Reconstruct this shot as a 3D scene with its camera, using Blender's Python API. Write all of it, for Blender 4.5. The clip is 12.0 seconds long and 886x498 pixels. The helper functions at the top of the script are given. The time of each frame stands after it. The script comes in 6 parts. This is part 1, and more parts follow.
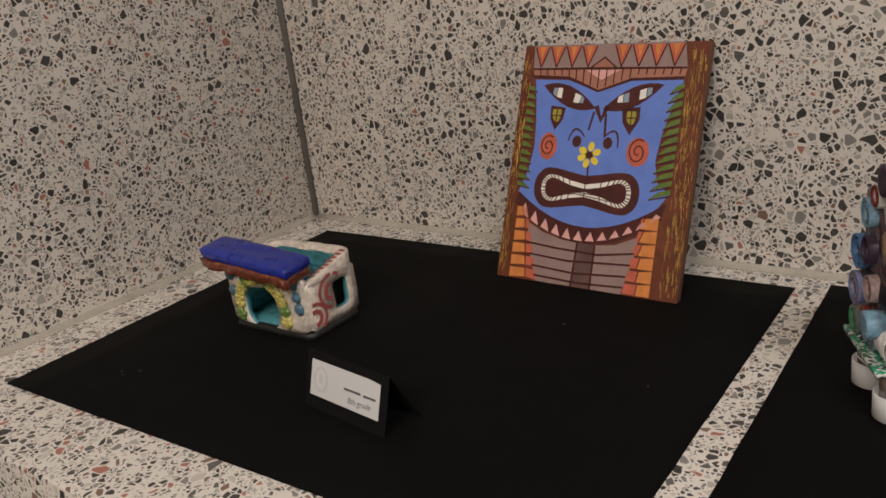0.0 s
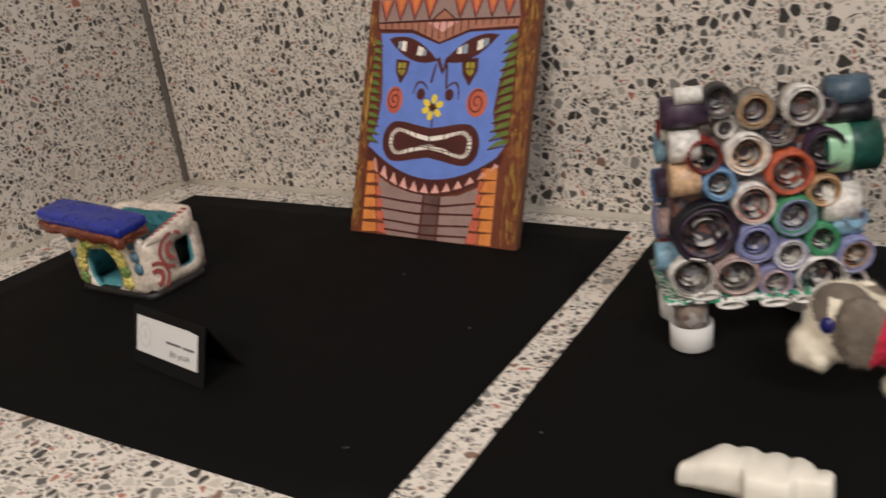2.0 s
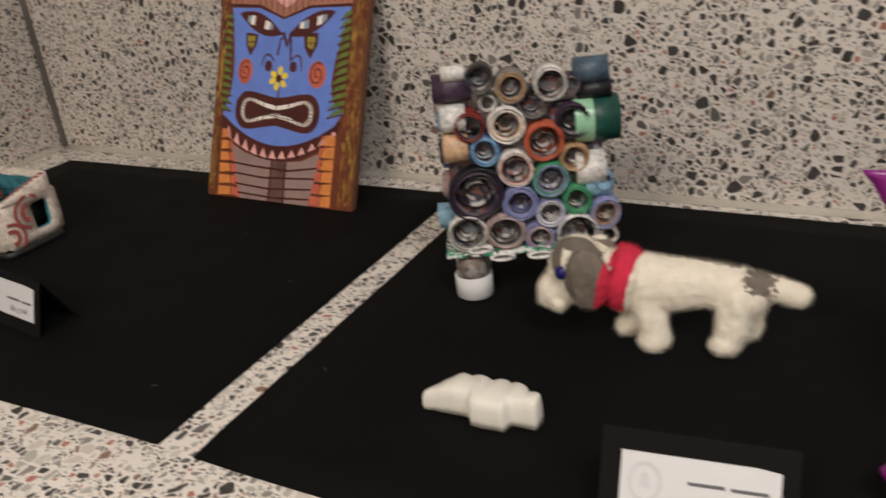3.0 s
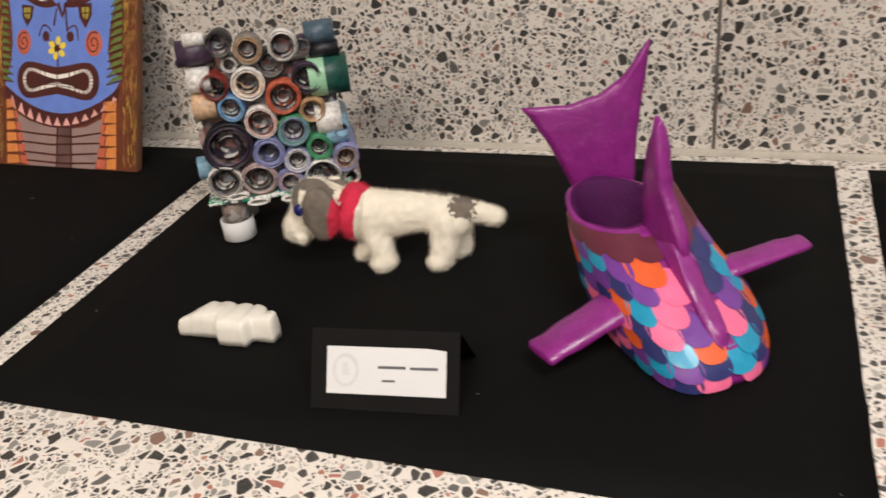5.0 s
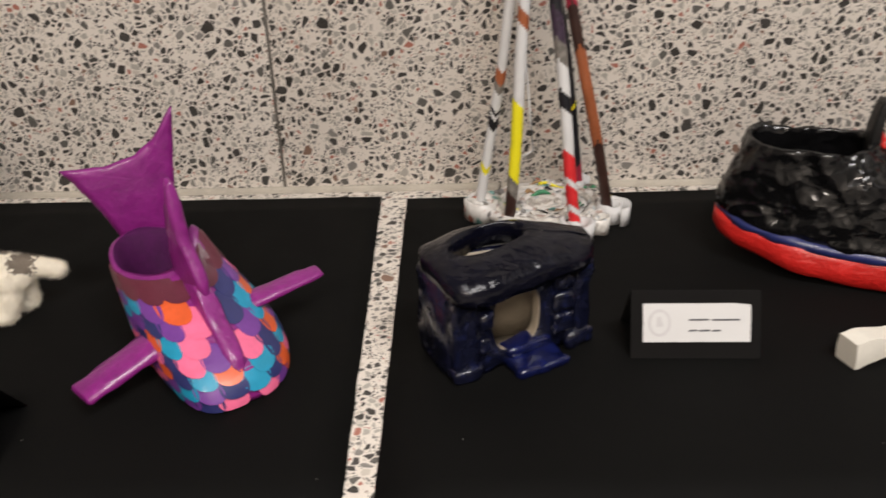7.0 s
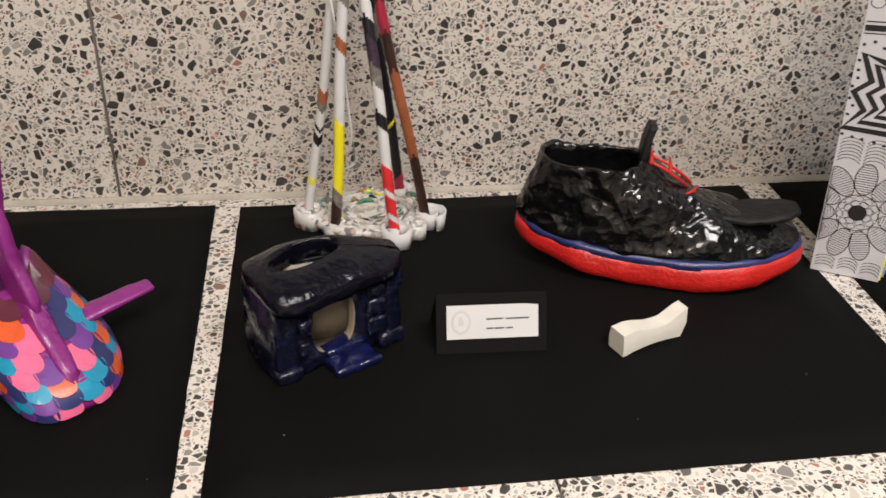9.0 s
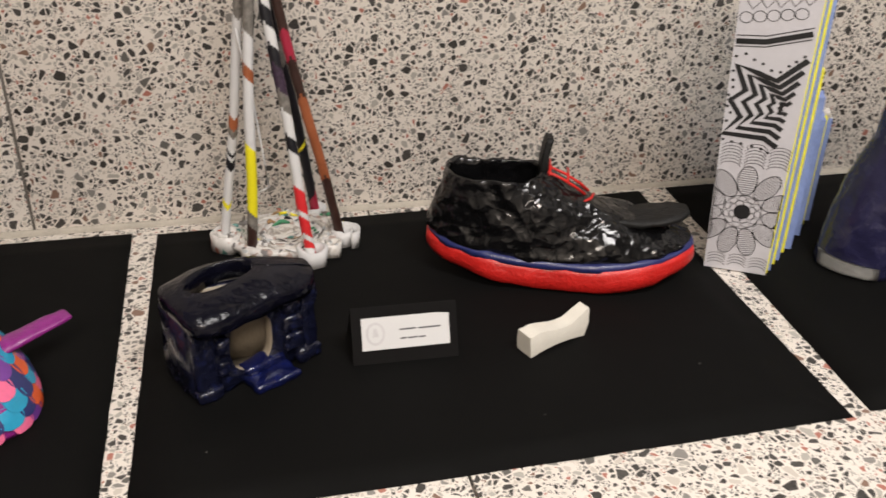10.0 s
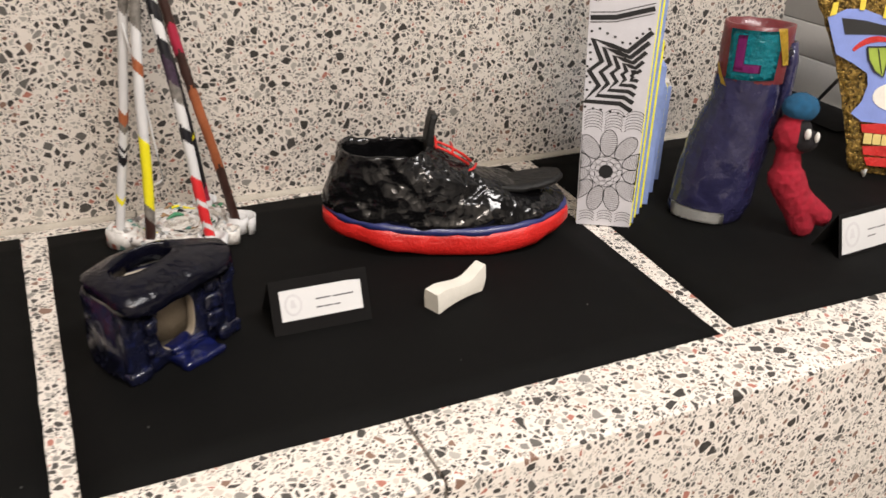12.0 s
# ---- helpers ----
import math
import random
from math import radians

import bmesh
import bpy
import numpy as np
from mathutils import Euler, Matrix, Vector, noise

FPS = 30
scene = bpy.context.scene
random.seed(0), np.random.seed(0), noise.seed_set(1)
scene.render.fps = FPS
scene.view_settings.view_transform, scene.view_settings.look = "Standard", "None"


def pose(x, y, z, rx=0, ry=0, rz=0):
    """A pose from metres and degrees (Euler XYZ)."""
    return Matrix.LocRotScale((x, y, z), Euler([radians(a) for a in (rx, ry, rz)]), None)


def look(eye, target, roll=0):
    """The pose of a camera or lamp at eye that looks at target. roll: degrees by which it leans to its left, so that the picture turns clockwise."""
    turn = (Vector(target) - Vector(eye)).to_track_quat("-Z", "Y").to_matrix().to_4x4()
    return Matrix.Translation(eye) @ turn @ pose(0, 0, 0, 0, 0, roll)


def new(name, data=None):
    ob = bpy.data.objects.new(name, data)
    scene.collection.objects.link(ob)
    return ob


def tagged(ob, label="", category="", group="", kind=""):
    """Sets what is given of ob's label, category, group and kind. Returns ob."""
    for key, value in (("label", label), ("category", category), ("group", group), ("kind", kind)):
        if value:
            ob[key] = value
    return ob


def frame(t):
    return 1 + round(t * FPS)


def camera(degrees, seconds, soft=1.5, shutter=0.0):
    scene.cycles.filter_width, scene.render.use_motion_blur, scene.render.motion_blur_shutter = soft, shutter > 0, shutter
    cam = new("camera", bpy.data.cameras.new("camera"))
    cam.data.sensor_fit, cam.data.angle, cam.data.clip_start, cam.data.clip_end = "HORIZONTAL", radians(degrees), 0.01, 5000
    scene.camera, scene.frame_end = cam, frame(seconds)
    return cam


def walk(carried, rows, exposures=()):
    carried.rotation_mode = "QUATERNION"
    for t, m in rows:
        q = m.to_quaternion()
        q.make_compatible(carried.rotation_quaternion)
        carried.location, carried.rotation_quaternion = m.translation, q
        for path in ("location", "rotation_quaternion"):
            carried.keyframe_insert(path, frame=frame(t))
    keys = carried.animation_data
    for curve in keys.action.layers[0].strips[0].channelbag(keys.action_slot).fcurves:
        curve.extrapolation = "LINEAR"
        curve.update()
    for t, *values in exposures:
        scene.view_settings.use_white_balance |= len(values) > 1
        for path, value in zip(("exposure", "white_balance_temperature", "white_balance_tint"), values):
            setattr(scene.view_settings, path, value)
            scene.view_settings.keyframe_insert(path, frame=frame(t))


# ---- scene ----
cam = camera(53.9, 12.0, soft=1.6, shutter=0.5)
PATH = [
    (0, (0.976, -0.989, 0.414), (-0.208, 0.481, -0.246), -7.2),
    (0.5, (0.971, -0.977, 0.404), (-0.199, 0.503, -0.261), -7.6),
    (1, (0.988, -0.955, 0.394), (-0.144, 0.553, -0.273), -7.7),
    (1.5, (1.006, -0.948, 0.383), (-0.086, 0.578, -0.307), -7.8),
    (2, (1.076, -0.937, 0.376), (0.005, 0.588, -0.351), -7.7),
    (2.3, (1.134, -0.932, 0.379), (0.076, 0.593, -0.364), -7.2),
    (2.5, (1.164, -0.939, 0.382), (0.133, 0.594, -0.384), -6.7),
    (3, (1.235, -0.944, 0.391), (0.282, 0.613, -0.425), -6.6),
    (3.5, (1.286, -0.946, 0.39), (0.432, 0.64, -0.478), -6.6),
    (3.7, (1.303, -0.951, 0.392), (0.491, 0.651, -0.488), -6.4),
    (5.3, (1.412, -1.012, 0.42), (0.809, 0.648, -0.519), -6.3),
    (5.5, (1.432, -1.018, 0.428), (0.888, 0.661, -0.514), -6.1),
    (6, (1.484, -1.029, 0.436), (1.136, 0.7, -0.507), -4.6),
    (6.5, (1.524, -1.04, 0.446), (1.372, 0.718, -0.496), -2.7),
    (7, (1.561, -1.061, 0.474), (1.535, 0.703, -0.468), -1.5),
    (7.5, (1.583, -1.086, 0.497), (1.662, 0.671, -0.455), -0.6),
    (9.3, (1.602, -1.14, 0.553), (1.927, 0.571, -0.43), 2.3),
    (9.5, (1.603, -1.148, 0.556), (1.957, 0.565, -0.414), 2.1),
    (10, (1.617, -1.175, 0.566), (2.06, 0.532, -0.376), 1.8),
    (10.5, (1.626, -1.19, 0.567), (2.125, 0.509, -0.364), 1.8),
    (11, (1.63, -1.194, 0.558), (2.181, 0.491, -0.368), 1.5),
    (11.5, (1.602, -1.207, 0.558), (2.281, 0.429, -0.372), 1.9),
    (11.8, (1.556, -1.221, 0.556), (2.317, 0.379, -0.370), 2.2),
    (12, (1.519, -1.234, 0.555), (2.307, 0.361, -0.358), 2.3),
]
EXPOSURES = [(0.0, -0.68), (0.5, -1.02), (1.0, -0.5), (1.5, -0.42), (2.0, -0.38), (2.5, -0.27), (3.0, -0.54), (3.5, -0.55), (5.5, -0.16), (6.0, -0.16), (6.5, -0.36), (7.0, -0.32), (7.5, -0.24), (9.5, -0.29), (10.5, -0.31), (11.0, -0.29), (11.5, -0.15), (12.0, -0.06)]
walk(cam, [(t, look(eye, target, roll)) for t, eye, target, roll in PATH], EXPOSURES)

# ---- light ----
world = bpy.data.worlds.new("world")
scene.world = world
world.use_nodes = True
world.node_tree.nodes["Background"].inputs[0].default_value = (0.9, 0.93, 1.0, 1)
world.node_tree.nodes["Background"].inputs[1].default_value = 0.02


def ceiling_lamp(x, y, sx, sy, watts, warm):
    data = bpy.data.lights.new("ceiling_panel_light", "AREA")
    data.shape, data.size, data.size_y, data.energy = "RECTANGLE", sx, sy, watts
    data.color = warm
    ob = new("ceiling_panel_light", data)
    ob.matrix_world = pose(x, y, 2.17, 0, 0, 0)
    return ob


for lamp_x, lamp_y, watts, warm in ((1.15, -3.1, 116, (1.0, 0.875, 0.77)), (2.35, -1.6, 66, (1.0, 0.96, 0.935))):
    ceiling_lamp(lamp_x, lamp_y, 1.2, 0.6, watts, warm)

# ---- materials ----


def nodes_of(m):
    m.use_nodes = True
    return m.node_tree.nodes, m.node_tree.links, m.node_tree.nodes["Principled BSDF"]


def mixed(ns, ls, fac, a, b, blend="MIX"):
    n = ns.new("ShaderNodeMix")
    n.data_type, n.blend_type = "RGBA", blend
    for socket, value in ((n.inputs[0], fac), (n.inputs[6], a), (n.inputs[7], b)):
        if isinstance(value, bpy.types.NodeSocket):
            ls.new(value, socket)
        elif isinstance(value, (int, float)):
            socket.default_value = value
        else:
            socket.default_value = (*value[:3], 1)
    return n.outputs[2]


def maths(ns, ls, op, a, b=0.0, clamp=False):
    n = ns.new("ShaderNodeMath")
    n.operation, n.use_clamp = op, clamp
    for socket, value in zip(n.inputs, (a, b)):
        if isinstance(value, bpy.types.NodeSocket):
            ls.new(value, socket)
        else:
            socket.default_value = value
    return n.outputs[0]


def coords(ns):
    return ns.new("ShaderNodeNewGeometry").outputs["Position"]


def grainy(ns, ls, where, scale, detail=3.0):
    n = ns.new("ShaderNodeTexNoise")
    n.inputs["Scale"].default_value, n.inputs["Detail"].default_value = scale, detail
    ls.new(where, n.inputs["Vector"])
    return n.outputs["Fac"]


def bumped(ns, ls, bsdf, height, strength, distance):
    b = ns.new("ShaderNodeBump")
    b.inputs["Strength"].default_value, b.inputs["Distance"].default_value = strength, distance
    ls.new(height, b.inputs["Height"])
    ls.new(b.outputs["Normal"], bsdf.inputs["Normal"])


def surface(name, color, rough=0.6, vary=0.2, fine=400.0, broad=40.0, bump=0.3, depth=0.0006, coat=0.0, metal=0.0, second=None, gloss=0.5):
    """A material with broad blotches, fine grain and relief; second: a colour that shows through in patches."""
    m = bpy.data.materials.new(name)
    ns, ls, bsdf = nodes_of(m)
    where = coords(ns)
    a, b = grainy(ns, ls, where, broad), grainy(ns, ls, where, fine, 2.0)
    dark, light = [c * (1 - vary) for c in color], [min(1, c * (1 + vary * 0.7)) for c in color]
    ramp = maths(ns, ls, "MULTIPLY_ADD", maths(ns, ls, "ADD", a, maths(ns, ls, "MULTIPLY", b, 0.5)), 1.8)
    ramp.node.inputs[2].default_value = -0.85
    ramp.node.use_clamp = True
    tone = mixed(ns, ls, ramp, dark, light)
    if second:
        patch = maths(ns, ls, "MULTIPLY", maths(ns, ls, "SUBTRACT", grainy(ns, ls, where, broad * 2.3, 4.0), 0.55), 9.0, True)
        tone = mixed(ns, ls, patch, tone, second)
    ls.new(tone, bsdf.inputs["Base Color"])
    ls.new(maths(ns, ls, "MULTIPLY_ADD", a, 0.3, True), bsdf.inputs["Roughness"])
    bsdf.inputs["Roughness"].links[0].from_node.inputs[2].default_value = max(0.02, rough - 0.15)
    bsdf.inputs["Metallic"].default_value = metal
    bsdf.inputs["Specular IOR Level"].default_value = gloss
    bsdf.inputs["Coat Weight"].default_value = coat
    bsdf.inputs["Coat Roughness"].default_value = 0.12
    bumped(ns, ls, bsdf, maths(ns, ls, "ADD", maths(ns, ls, "MULTIPLY", a, 2.0), b), bump, depth)
    return m


def crumpled(name, color, rough, gloss=0.5, scale=48.0, depth=0.004, second=None):
    """Shiny paint over creased paper."""
    m = bpy.data.materials.new(name)
    ns, ls, bsdf = nodes_of(m)
    raw = coords(ns)
    bend = ns.new("ShaderNodeTexNoise")
    bend.inputs["Scale"].default_value, bend.inputs["Detail"].default_value = scale * 0.7, 2.0
    ls.new(raw, bend.inputs["Vector"])
    push = ns.new("ShaderNodeVectorMath")
    push.operation = "MULTIPLY_ADD"
    ls.new(bend.outputs["Color"], push.inputs[0])
    push.inputs[1].default_value = (0.9 / scale,) * 3
    ls.new(raw, push.inputs[2])
    heights = []
    for share, weight in ((1.0, 1.0), (2.3, 0.4)):
        v = ns.new("ShaderNodeTexVoronoi")
        v.inputs["Scale"].default_value = scale * share
        ls.new(push.outputs[0], v.inputs["Vector"])
        heights.append(maths(ns, ls, "MULTIPLY", v.outputs["Distance"], weight))
    tone = mixed(ns, ls, grainy(ns, ls, raw, scale * 1.5, 4.0), [c * 0.6 for c in color], [c * 1.5 for c in color])
    ls.new(tone, bsdf.inputs["Base Color"])
    ls.new(maths(ns, ls, "MULTIPLY_ADD", grainy(ns, ls, raw, scale), 0.3), bsdf.inputs["Roughness"])
    bsdf.inputs["Roughness"].links[0].from_node.inputs[2].default_value = max(0.02, rough - 0.15)
    bsdf.inputs["Specular IOR Level"].default_value = gloss
    bumped(ns, ls, bsdf, maths(ns, ls, "ADD", heights[0], heights[1]), 0.6, depth)
    return m


def chips(ns, ls, where, scale, share, tone, gap, bed):
    """A layer of angular stone chips: the colour laid over tone."""
    cell, edge = ns.new("ShaderNodeTexVoronoi"), ns.new("ShaderNodeTexVoronoi")
    edge.feature = "DISTANCE_TO_EDGE"
    for v in (cell, edge):
        v.inputs["Scale"].default_value = scale
        ls.new(where, v.inputs["Vector"])
    split = ns.new("ShaderNodeSeparateColor")
    ls.new(cell.outputs["Color"], split.inputs[0])
    ramp = ns.new("ShaderNodeValToRGB")
    ramp.color_ramp.interpolation = "CONSTANT"
    stops = ((0.0, (0.007, 0.0068, 0.0066)), (0.30, (0.025, 0.024, 0.023)), (0.43, (0.085, 0.082, 0.076)), (0.53, (0.22, 0.21, 0.195)), (0.64, (0.42, 0.40, 0.36)), (0.78, (0.58, 0.53, 0.47)), (0.885, (0.40, 0.14, 0.10)), (0.93, (0.20, 0.11, 0.075)))
    for n, (at, c) in enumerate(stops):
        e = ramp.color_ramp.elements[n] if n < 2 else ramp.color_ramp.elements.new(at)
        e.position, e.color = at, (*c, 1)
    ls.new(split.outputs[1], ramp.inputs[0])
    shown = maths(ns, ls, "LESS_THAN", split.outputs[0], share)
    # each chip is cut back from its cell by its own amount
    cut = maths(ns, ls, "MULTIPLY_ADD", split.outputs[2], gap)
    cut.node.inputs[2].default_value = gap * 0.35
    inside = maths(ns, ls, "MULTIPLY", maths(ns, ls, "SUBTRACT", edge.outputs["Distance"], cut), 40.0, True)
    # a seam of matrix parts the chip from those below it
    cleared = mixed(ns, ls, shown, tone, bed)
    tint = mixed(ns, ls, maths(ns, ls, "MULTIPLY", grainy(ns, ls, where, scale * 4.0), 0.5), ramp.outputs["Color"], bed)
    return mixed(ns, ls, maths(ns, ls, "MULTIPLY", shown, inside), cleared, mixed(ns, ls, 0.22, ramp.outputs["Color"], tint))


def terrazzo(name, matrix_color):
    m = bpy.data.materials.new(name)
    ns, ls, bsdf = nodes_of(m)
    raw = coords(ns)
    bend = ns.new("ShaderNodeTexNoise")
    bend.inputs["Scale"].default_value, bend.inputs["Detail"].default_value = 55.0, 1.0
    ls.new(raw, bend.inputs["Vector"])
    push = ns.new("ShaderNodeVectorMath")
    push.operation = "MULTIPLY_ADD"
    ls.new(bend.outputs["Color"], push.inputs[0])
    push.inputs[1].default_value = (0.006, 0.006, 0.006)
    ls.new(raw, push.inputs[2])
    where = push.outputs[0]
    tone = mixed(ns, ls, grainy(ns, ls, raw, 9.0, 4.0), [c * 0.88 for c in matrix_color], [min(1, c * 1.1) for c in matrix_color])
    tone = mixed(ns, ls, maths(ns, ls, "MULTIPLY", grainy(ns, ls, raw, 300.0), 0.25), tone, (0.60, 0.55, 0.50))
    bed = tone
    tone = chips(ns, ls, where, 280.0, 0.55, tone, 0.12, bed)
    tone = chips(ns, ls, where, 185.0, 0.52, tone, 0.14, bed)
    tone = chips(ns, ls, where, 125.0, 0.48, tone, 0.16, bed)
    tone = chips(ns, ls, where, 86.0, 0.24, tone, 0.17, bed)
    ls.new(tone, bsdf.inputs["Base Color"])
    ls.new(maths(ns, ls, "MULTIPLY_ADD", grainy(ns, ls, raw, 30.0), 0.25), bsdf.inputs["Roughness"])
    bsdf.inputs["Roughness"].links[0].from_node.inputs[2].default_value = 0.28
    bumped(ns, ls, bsdf, grainy(ns, ls, raw, 160.0), 0.12, 0.0005)
    return m


TERRAZZO = terrazzo("terrazzo", (0.80, 0.745, 0.68))
GROUT = surface("grout", (0.22, 0.205, 0.185), 0.8, 0.2, 300, 30)
CAULK = surface("caulk", (0.47, 0.43, 0.365), 0.7, 0.2, 200, 20)
BLACK_PAPER = surface("black_paper", (0.0027, 0.0027, 0.0026), 0.8, 0.25, 900, 14, 0.15, 0.0003, gloss=0.13)
PLASTER = surface("painted_plaster", (0.50, 0.48, 0.45), 0.7, 0.05, 200, 3, 0.1)
WHITE_PANEL = surface("white_panel", (0.82, 0.80, 0.77), 0.5, 0.05, 150, 4, 0.1)
FLOOR_TILE = surface("vinyl_floor", (0.13, 0.12, 0.105), 0.4, 0.12, 200, 5, 0.05)
BLACK_CARD = surface("black_card", (0.0065, 0.006, 0.006), 0.85, 0.2, 800, 30, 0.2, 0.0003, gloss=0.15)
WHITE_PAPER = surface("white_paper", (0.66, 0.66, 0.66), 0.7, 0.04, 700, 20, 0.1, 0.0002)
INK = surface("ink", (0.10, 0.10, 0.11), 0.6, 0.2)
FAINT_INK = surface("faint_print", (0.60, 0.59, 0.60), 0.7, 0.08)

# ---- geometry ----


def thing(name, label, category, at=(0, 0, 0), group="", kind=""):
    ob = new(name)
    ob.location = at
    ob.empty_display_size = 0.02
    return tagged(ob, label, category, group, kind)


def finish(bm, smooth=True):
    bmesh.ops.recalc_face_normals(bm, faces=bm.faces)
    for f in bm.faces:
        f.smooth = smooth
    return bm


def part(name, bm, material, parent=None, label="", smooth=True, kind=""):
    """Links a bmesh, built in world places, as one mesh object under a thing or part. material: one, or a list for the faces' indices."""
    finish(bm, smooth)
    me = bpy.data.meshes.new(name)
    bm.to_mesh(me)
    bm.free()
    for mt in material if isinstance(material, (list, tuple)) else [material]:
        me.materials.append(mt)
    ob = new(name, me)
    if parent is not None:
        ob.parent = parent
        if parent.parent is None and parent.type == "EMPTY":
            ob.matrix_parent_inverse = Matrix.Translation(-Vector(parent.location))
    return tagged(ob, label, "", "", kind)


def flat_shaded(ob, angle=35):
    """Sharp edges where faces meet at more than the angle."""
    bm = bmesh.new()
    bm.from_mesh(ob.data)
    for e in bm.edges:
        e.smooth = len(e.link_faces) == 2 and e.calc_face_angle(0) < radians(angle)
    bm.to_mesh(ob.data)
    bm.free()
    return ob


def box(bm, lo, hi, bevel=0.0, m=None, index=0):
    lo, hi = Vector(lo), Vector(hi)
    old = set(bm.faces)
    made = bmesh.ops.create_cube(bm, size=1.0)["verts"]
    for v in made:
        v.co = Vector(((lo[k] + hi[k]) / 2 + v.co[k] * (hi[k] - lo[k]) for k in range(3)))
    if bevel:
        edges = list({e for v in made for e in v.link_edges})
        bmesh.ops.bevel(bm, geom=edges, offset=bevel, segments=2, affect="EDGES", profile=0.5)
    fresh = [f for f in bm.faces if f not in old]
    for f in fresh:
        f.material_index = index
    if m is not None:
        bmesh.ops.transform(bm, matrix=m, verts=list({v for f in fresh for v in f.verts}))
    return bm


def loft(bm, rings, closed=True, caps=(True, True), index=0):
    """Skins a row of rings with equal counts of points."""
    rows = [[bm.verts.new(p) for p in ring] for ring in rings]
    n = len(rows[0])
    for a, b in zip(rows, rows[1:]):
        for k in range(n if closed else n - 1):
            bm.faces.new((a[k], a[(k + 1) % n], b[(k + 1) % n], b[k])).material_index = index
    if caps[0]:
        bm.faces.new(rows[0][::-1]).material_index = index
    if caps[1]:
        bm.faces.new(rows[-1]).material_index = index
    return rows


def circle(center, a, b, n=24, start=0.0):
    """n points round center, by two half axes."""
    center, a, b = Vector(center), Vector(a), Vector(b)
    return [center + a * math.cos(start + 2 * math.pi * k / n) + b * math.sin(start + 2 * math.pi * k / n) for k in range(n)]


def across(way):
    """Two unit vectors across a direction."""
    way = Vector(way).normalized()
    a = way.cross(Vector((0, 0, 1)))
    a = Vector((1, 0, 0)) if a.length < 1e-4 else a.normalized()
    return a, way.cross(a).normalized()


def rod(bm, points, radii, n=12, index=0, caps=(True, True)):
    """A round bar through points."""
    points = [Vector(p) for p in points]
    rings = []
    for k, p in enumerate(points):
        a, b = across(points[min(k + 1, len(points) - 1)] - points[max(k - 1, 0)])
        r = radii if isinstance(radii, (int, float)) else radii[k]
        rings.append(circle(p, a * r, b * r, n))
    return loft(bm, rings, True, caps, index)


def ball(bm, center, size, m=None, index=0, seg=16):
    old = set(bm.faces)
    vs = bmesh.ops.create_uvsphere(bm, u_segments=seg, v_segments=max(6, seg // 2), radius=1.0)["verts"]
    size = Vector((size, size, size)) if isinstance(size, (int, float)) else Vector(size)
    turn = m or Matrix()
    for v in vs:
        v.co = Vector(center) + turn @ Vector((v.co.x * size.x, v.co.y * size.y, v.co.z * size.z))
    for f in bm.faces:
        if f not in old:
            f.material_index = index
    return bm


def plane_of(origin, u, v):
    """A matrix whose x and y run along u and v on a plane, and whose z stands out of it."""
    u, v = Vector(u).normalized(), Vector(v)
    v = (v - u * v.dot(u)).normalized()
    n = u.cross(v)
    return Matrix(((u.x, v.x, n.x, origin[0]), (u.y, v.y, n.y, origin[1]), (u.z, v.z, n.z, origin[2]), (0, 0, 0, 1)))


def slab(bm, pts, thick, m=None, z=0.0, index=0):
    """A flat outline of 2D points, raised from z by thick, on the plane m."""
    m = m or Matrix()
    low = [bm.verts.new(m @ Vector((x, y, z))) for x, y in pts]
    high = [bm.verts.new(m @ Vector((x, y, z + thick))) for x, y in pts]
    n = len(pts)
    fs = [bm.faces.new(high), bm.faces.new(low[::-1])]
    fs += [bm.faces.new((low[k], low[(k + 1) % n], high[(k + 1) % n], high[k])) for k in range(n)]
    for f in fs:
        f.material_index = index
    return bm


def stroke(pts, width, ends=1.0):
    """The outline of a brush stroke along 2D points; ends: width at the ends, as a share."""
    pts = [Vector(p) for p in pts]
    left, right = [], []
    for k, p in enumerate(pts):
        d = (pts[min(k + 1, len(pts) - 1)] - pts[max(k - 1, 0)]).normalized()
        share = k / (len(pts) - 1)
        w = width / 2 * (ends + (1 - ends) * math.sin(math.pi * share))
        left.append((p.x - d.y * w, p.y + d.x * w))
        right.append((p.x + d.y * w, p.y - d.x * w))
    return right + left[::-1]


def bow(p, q, r, n=9):
    """Points of a bend from p over r to q."""
    p, q, r = Vector(p), Vector(q), Vector(r)
    return [p * (1 - t) ** 2 + r * 2 * t * (1 - t) + q * t * t for t in (k / (n - 1) for k in range(n))]


def oval(x, y, a, b, n=20, turn=0.0):
    c, s = math.cos(radians(turn)), math.sin(radians(turn))
    return [(x + a * math.cos(t) * c - b * math.sin(t) * s, y + a * math.cos(t) * s + b * math.sin(t) * c) for t in (2 * math.pi * k / n for k in range(n))]


def roughened(bm, amount, scale, seed=0.0):
    """Pushes the points along their normals by noise."""
    bm.normal_update()
    for v in bm.verts:
        v.co += v.normal * amount * noise.noise(v.co * scale + Vector((seed, seed, seed)))
    return bm


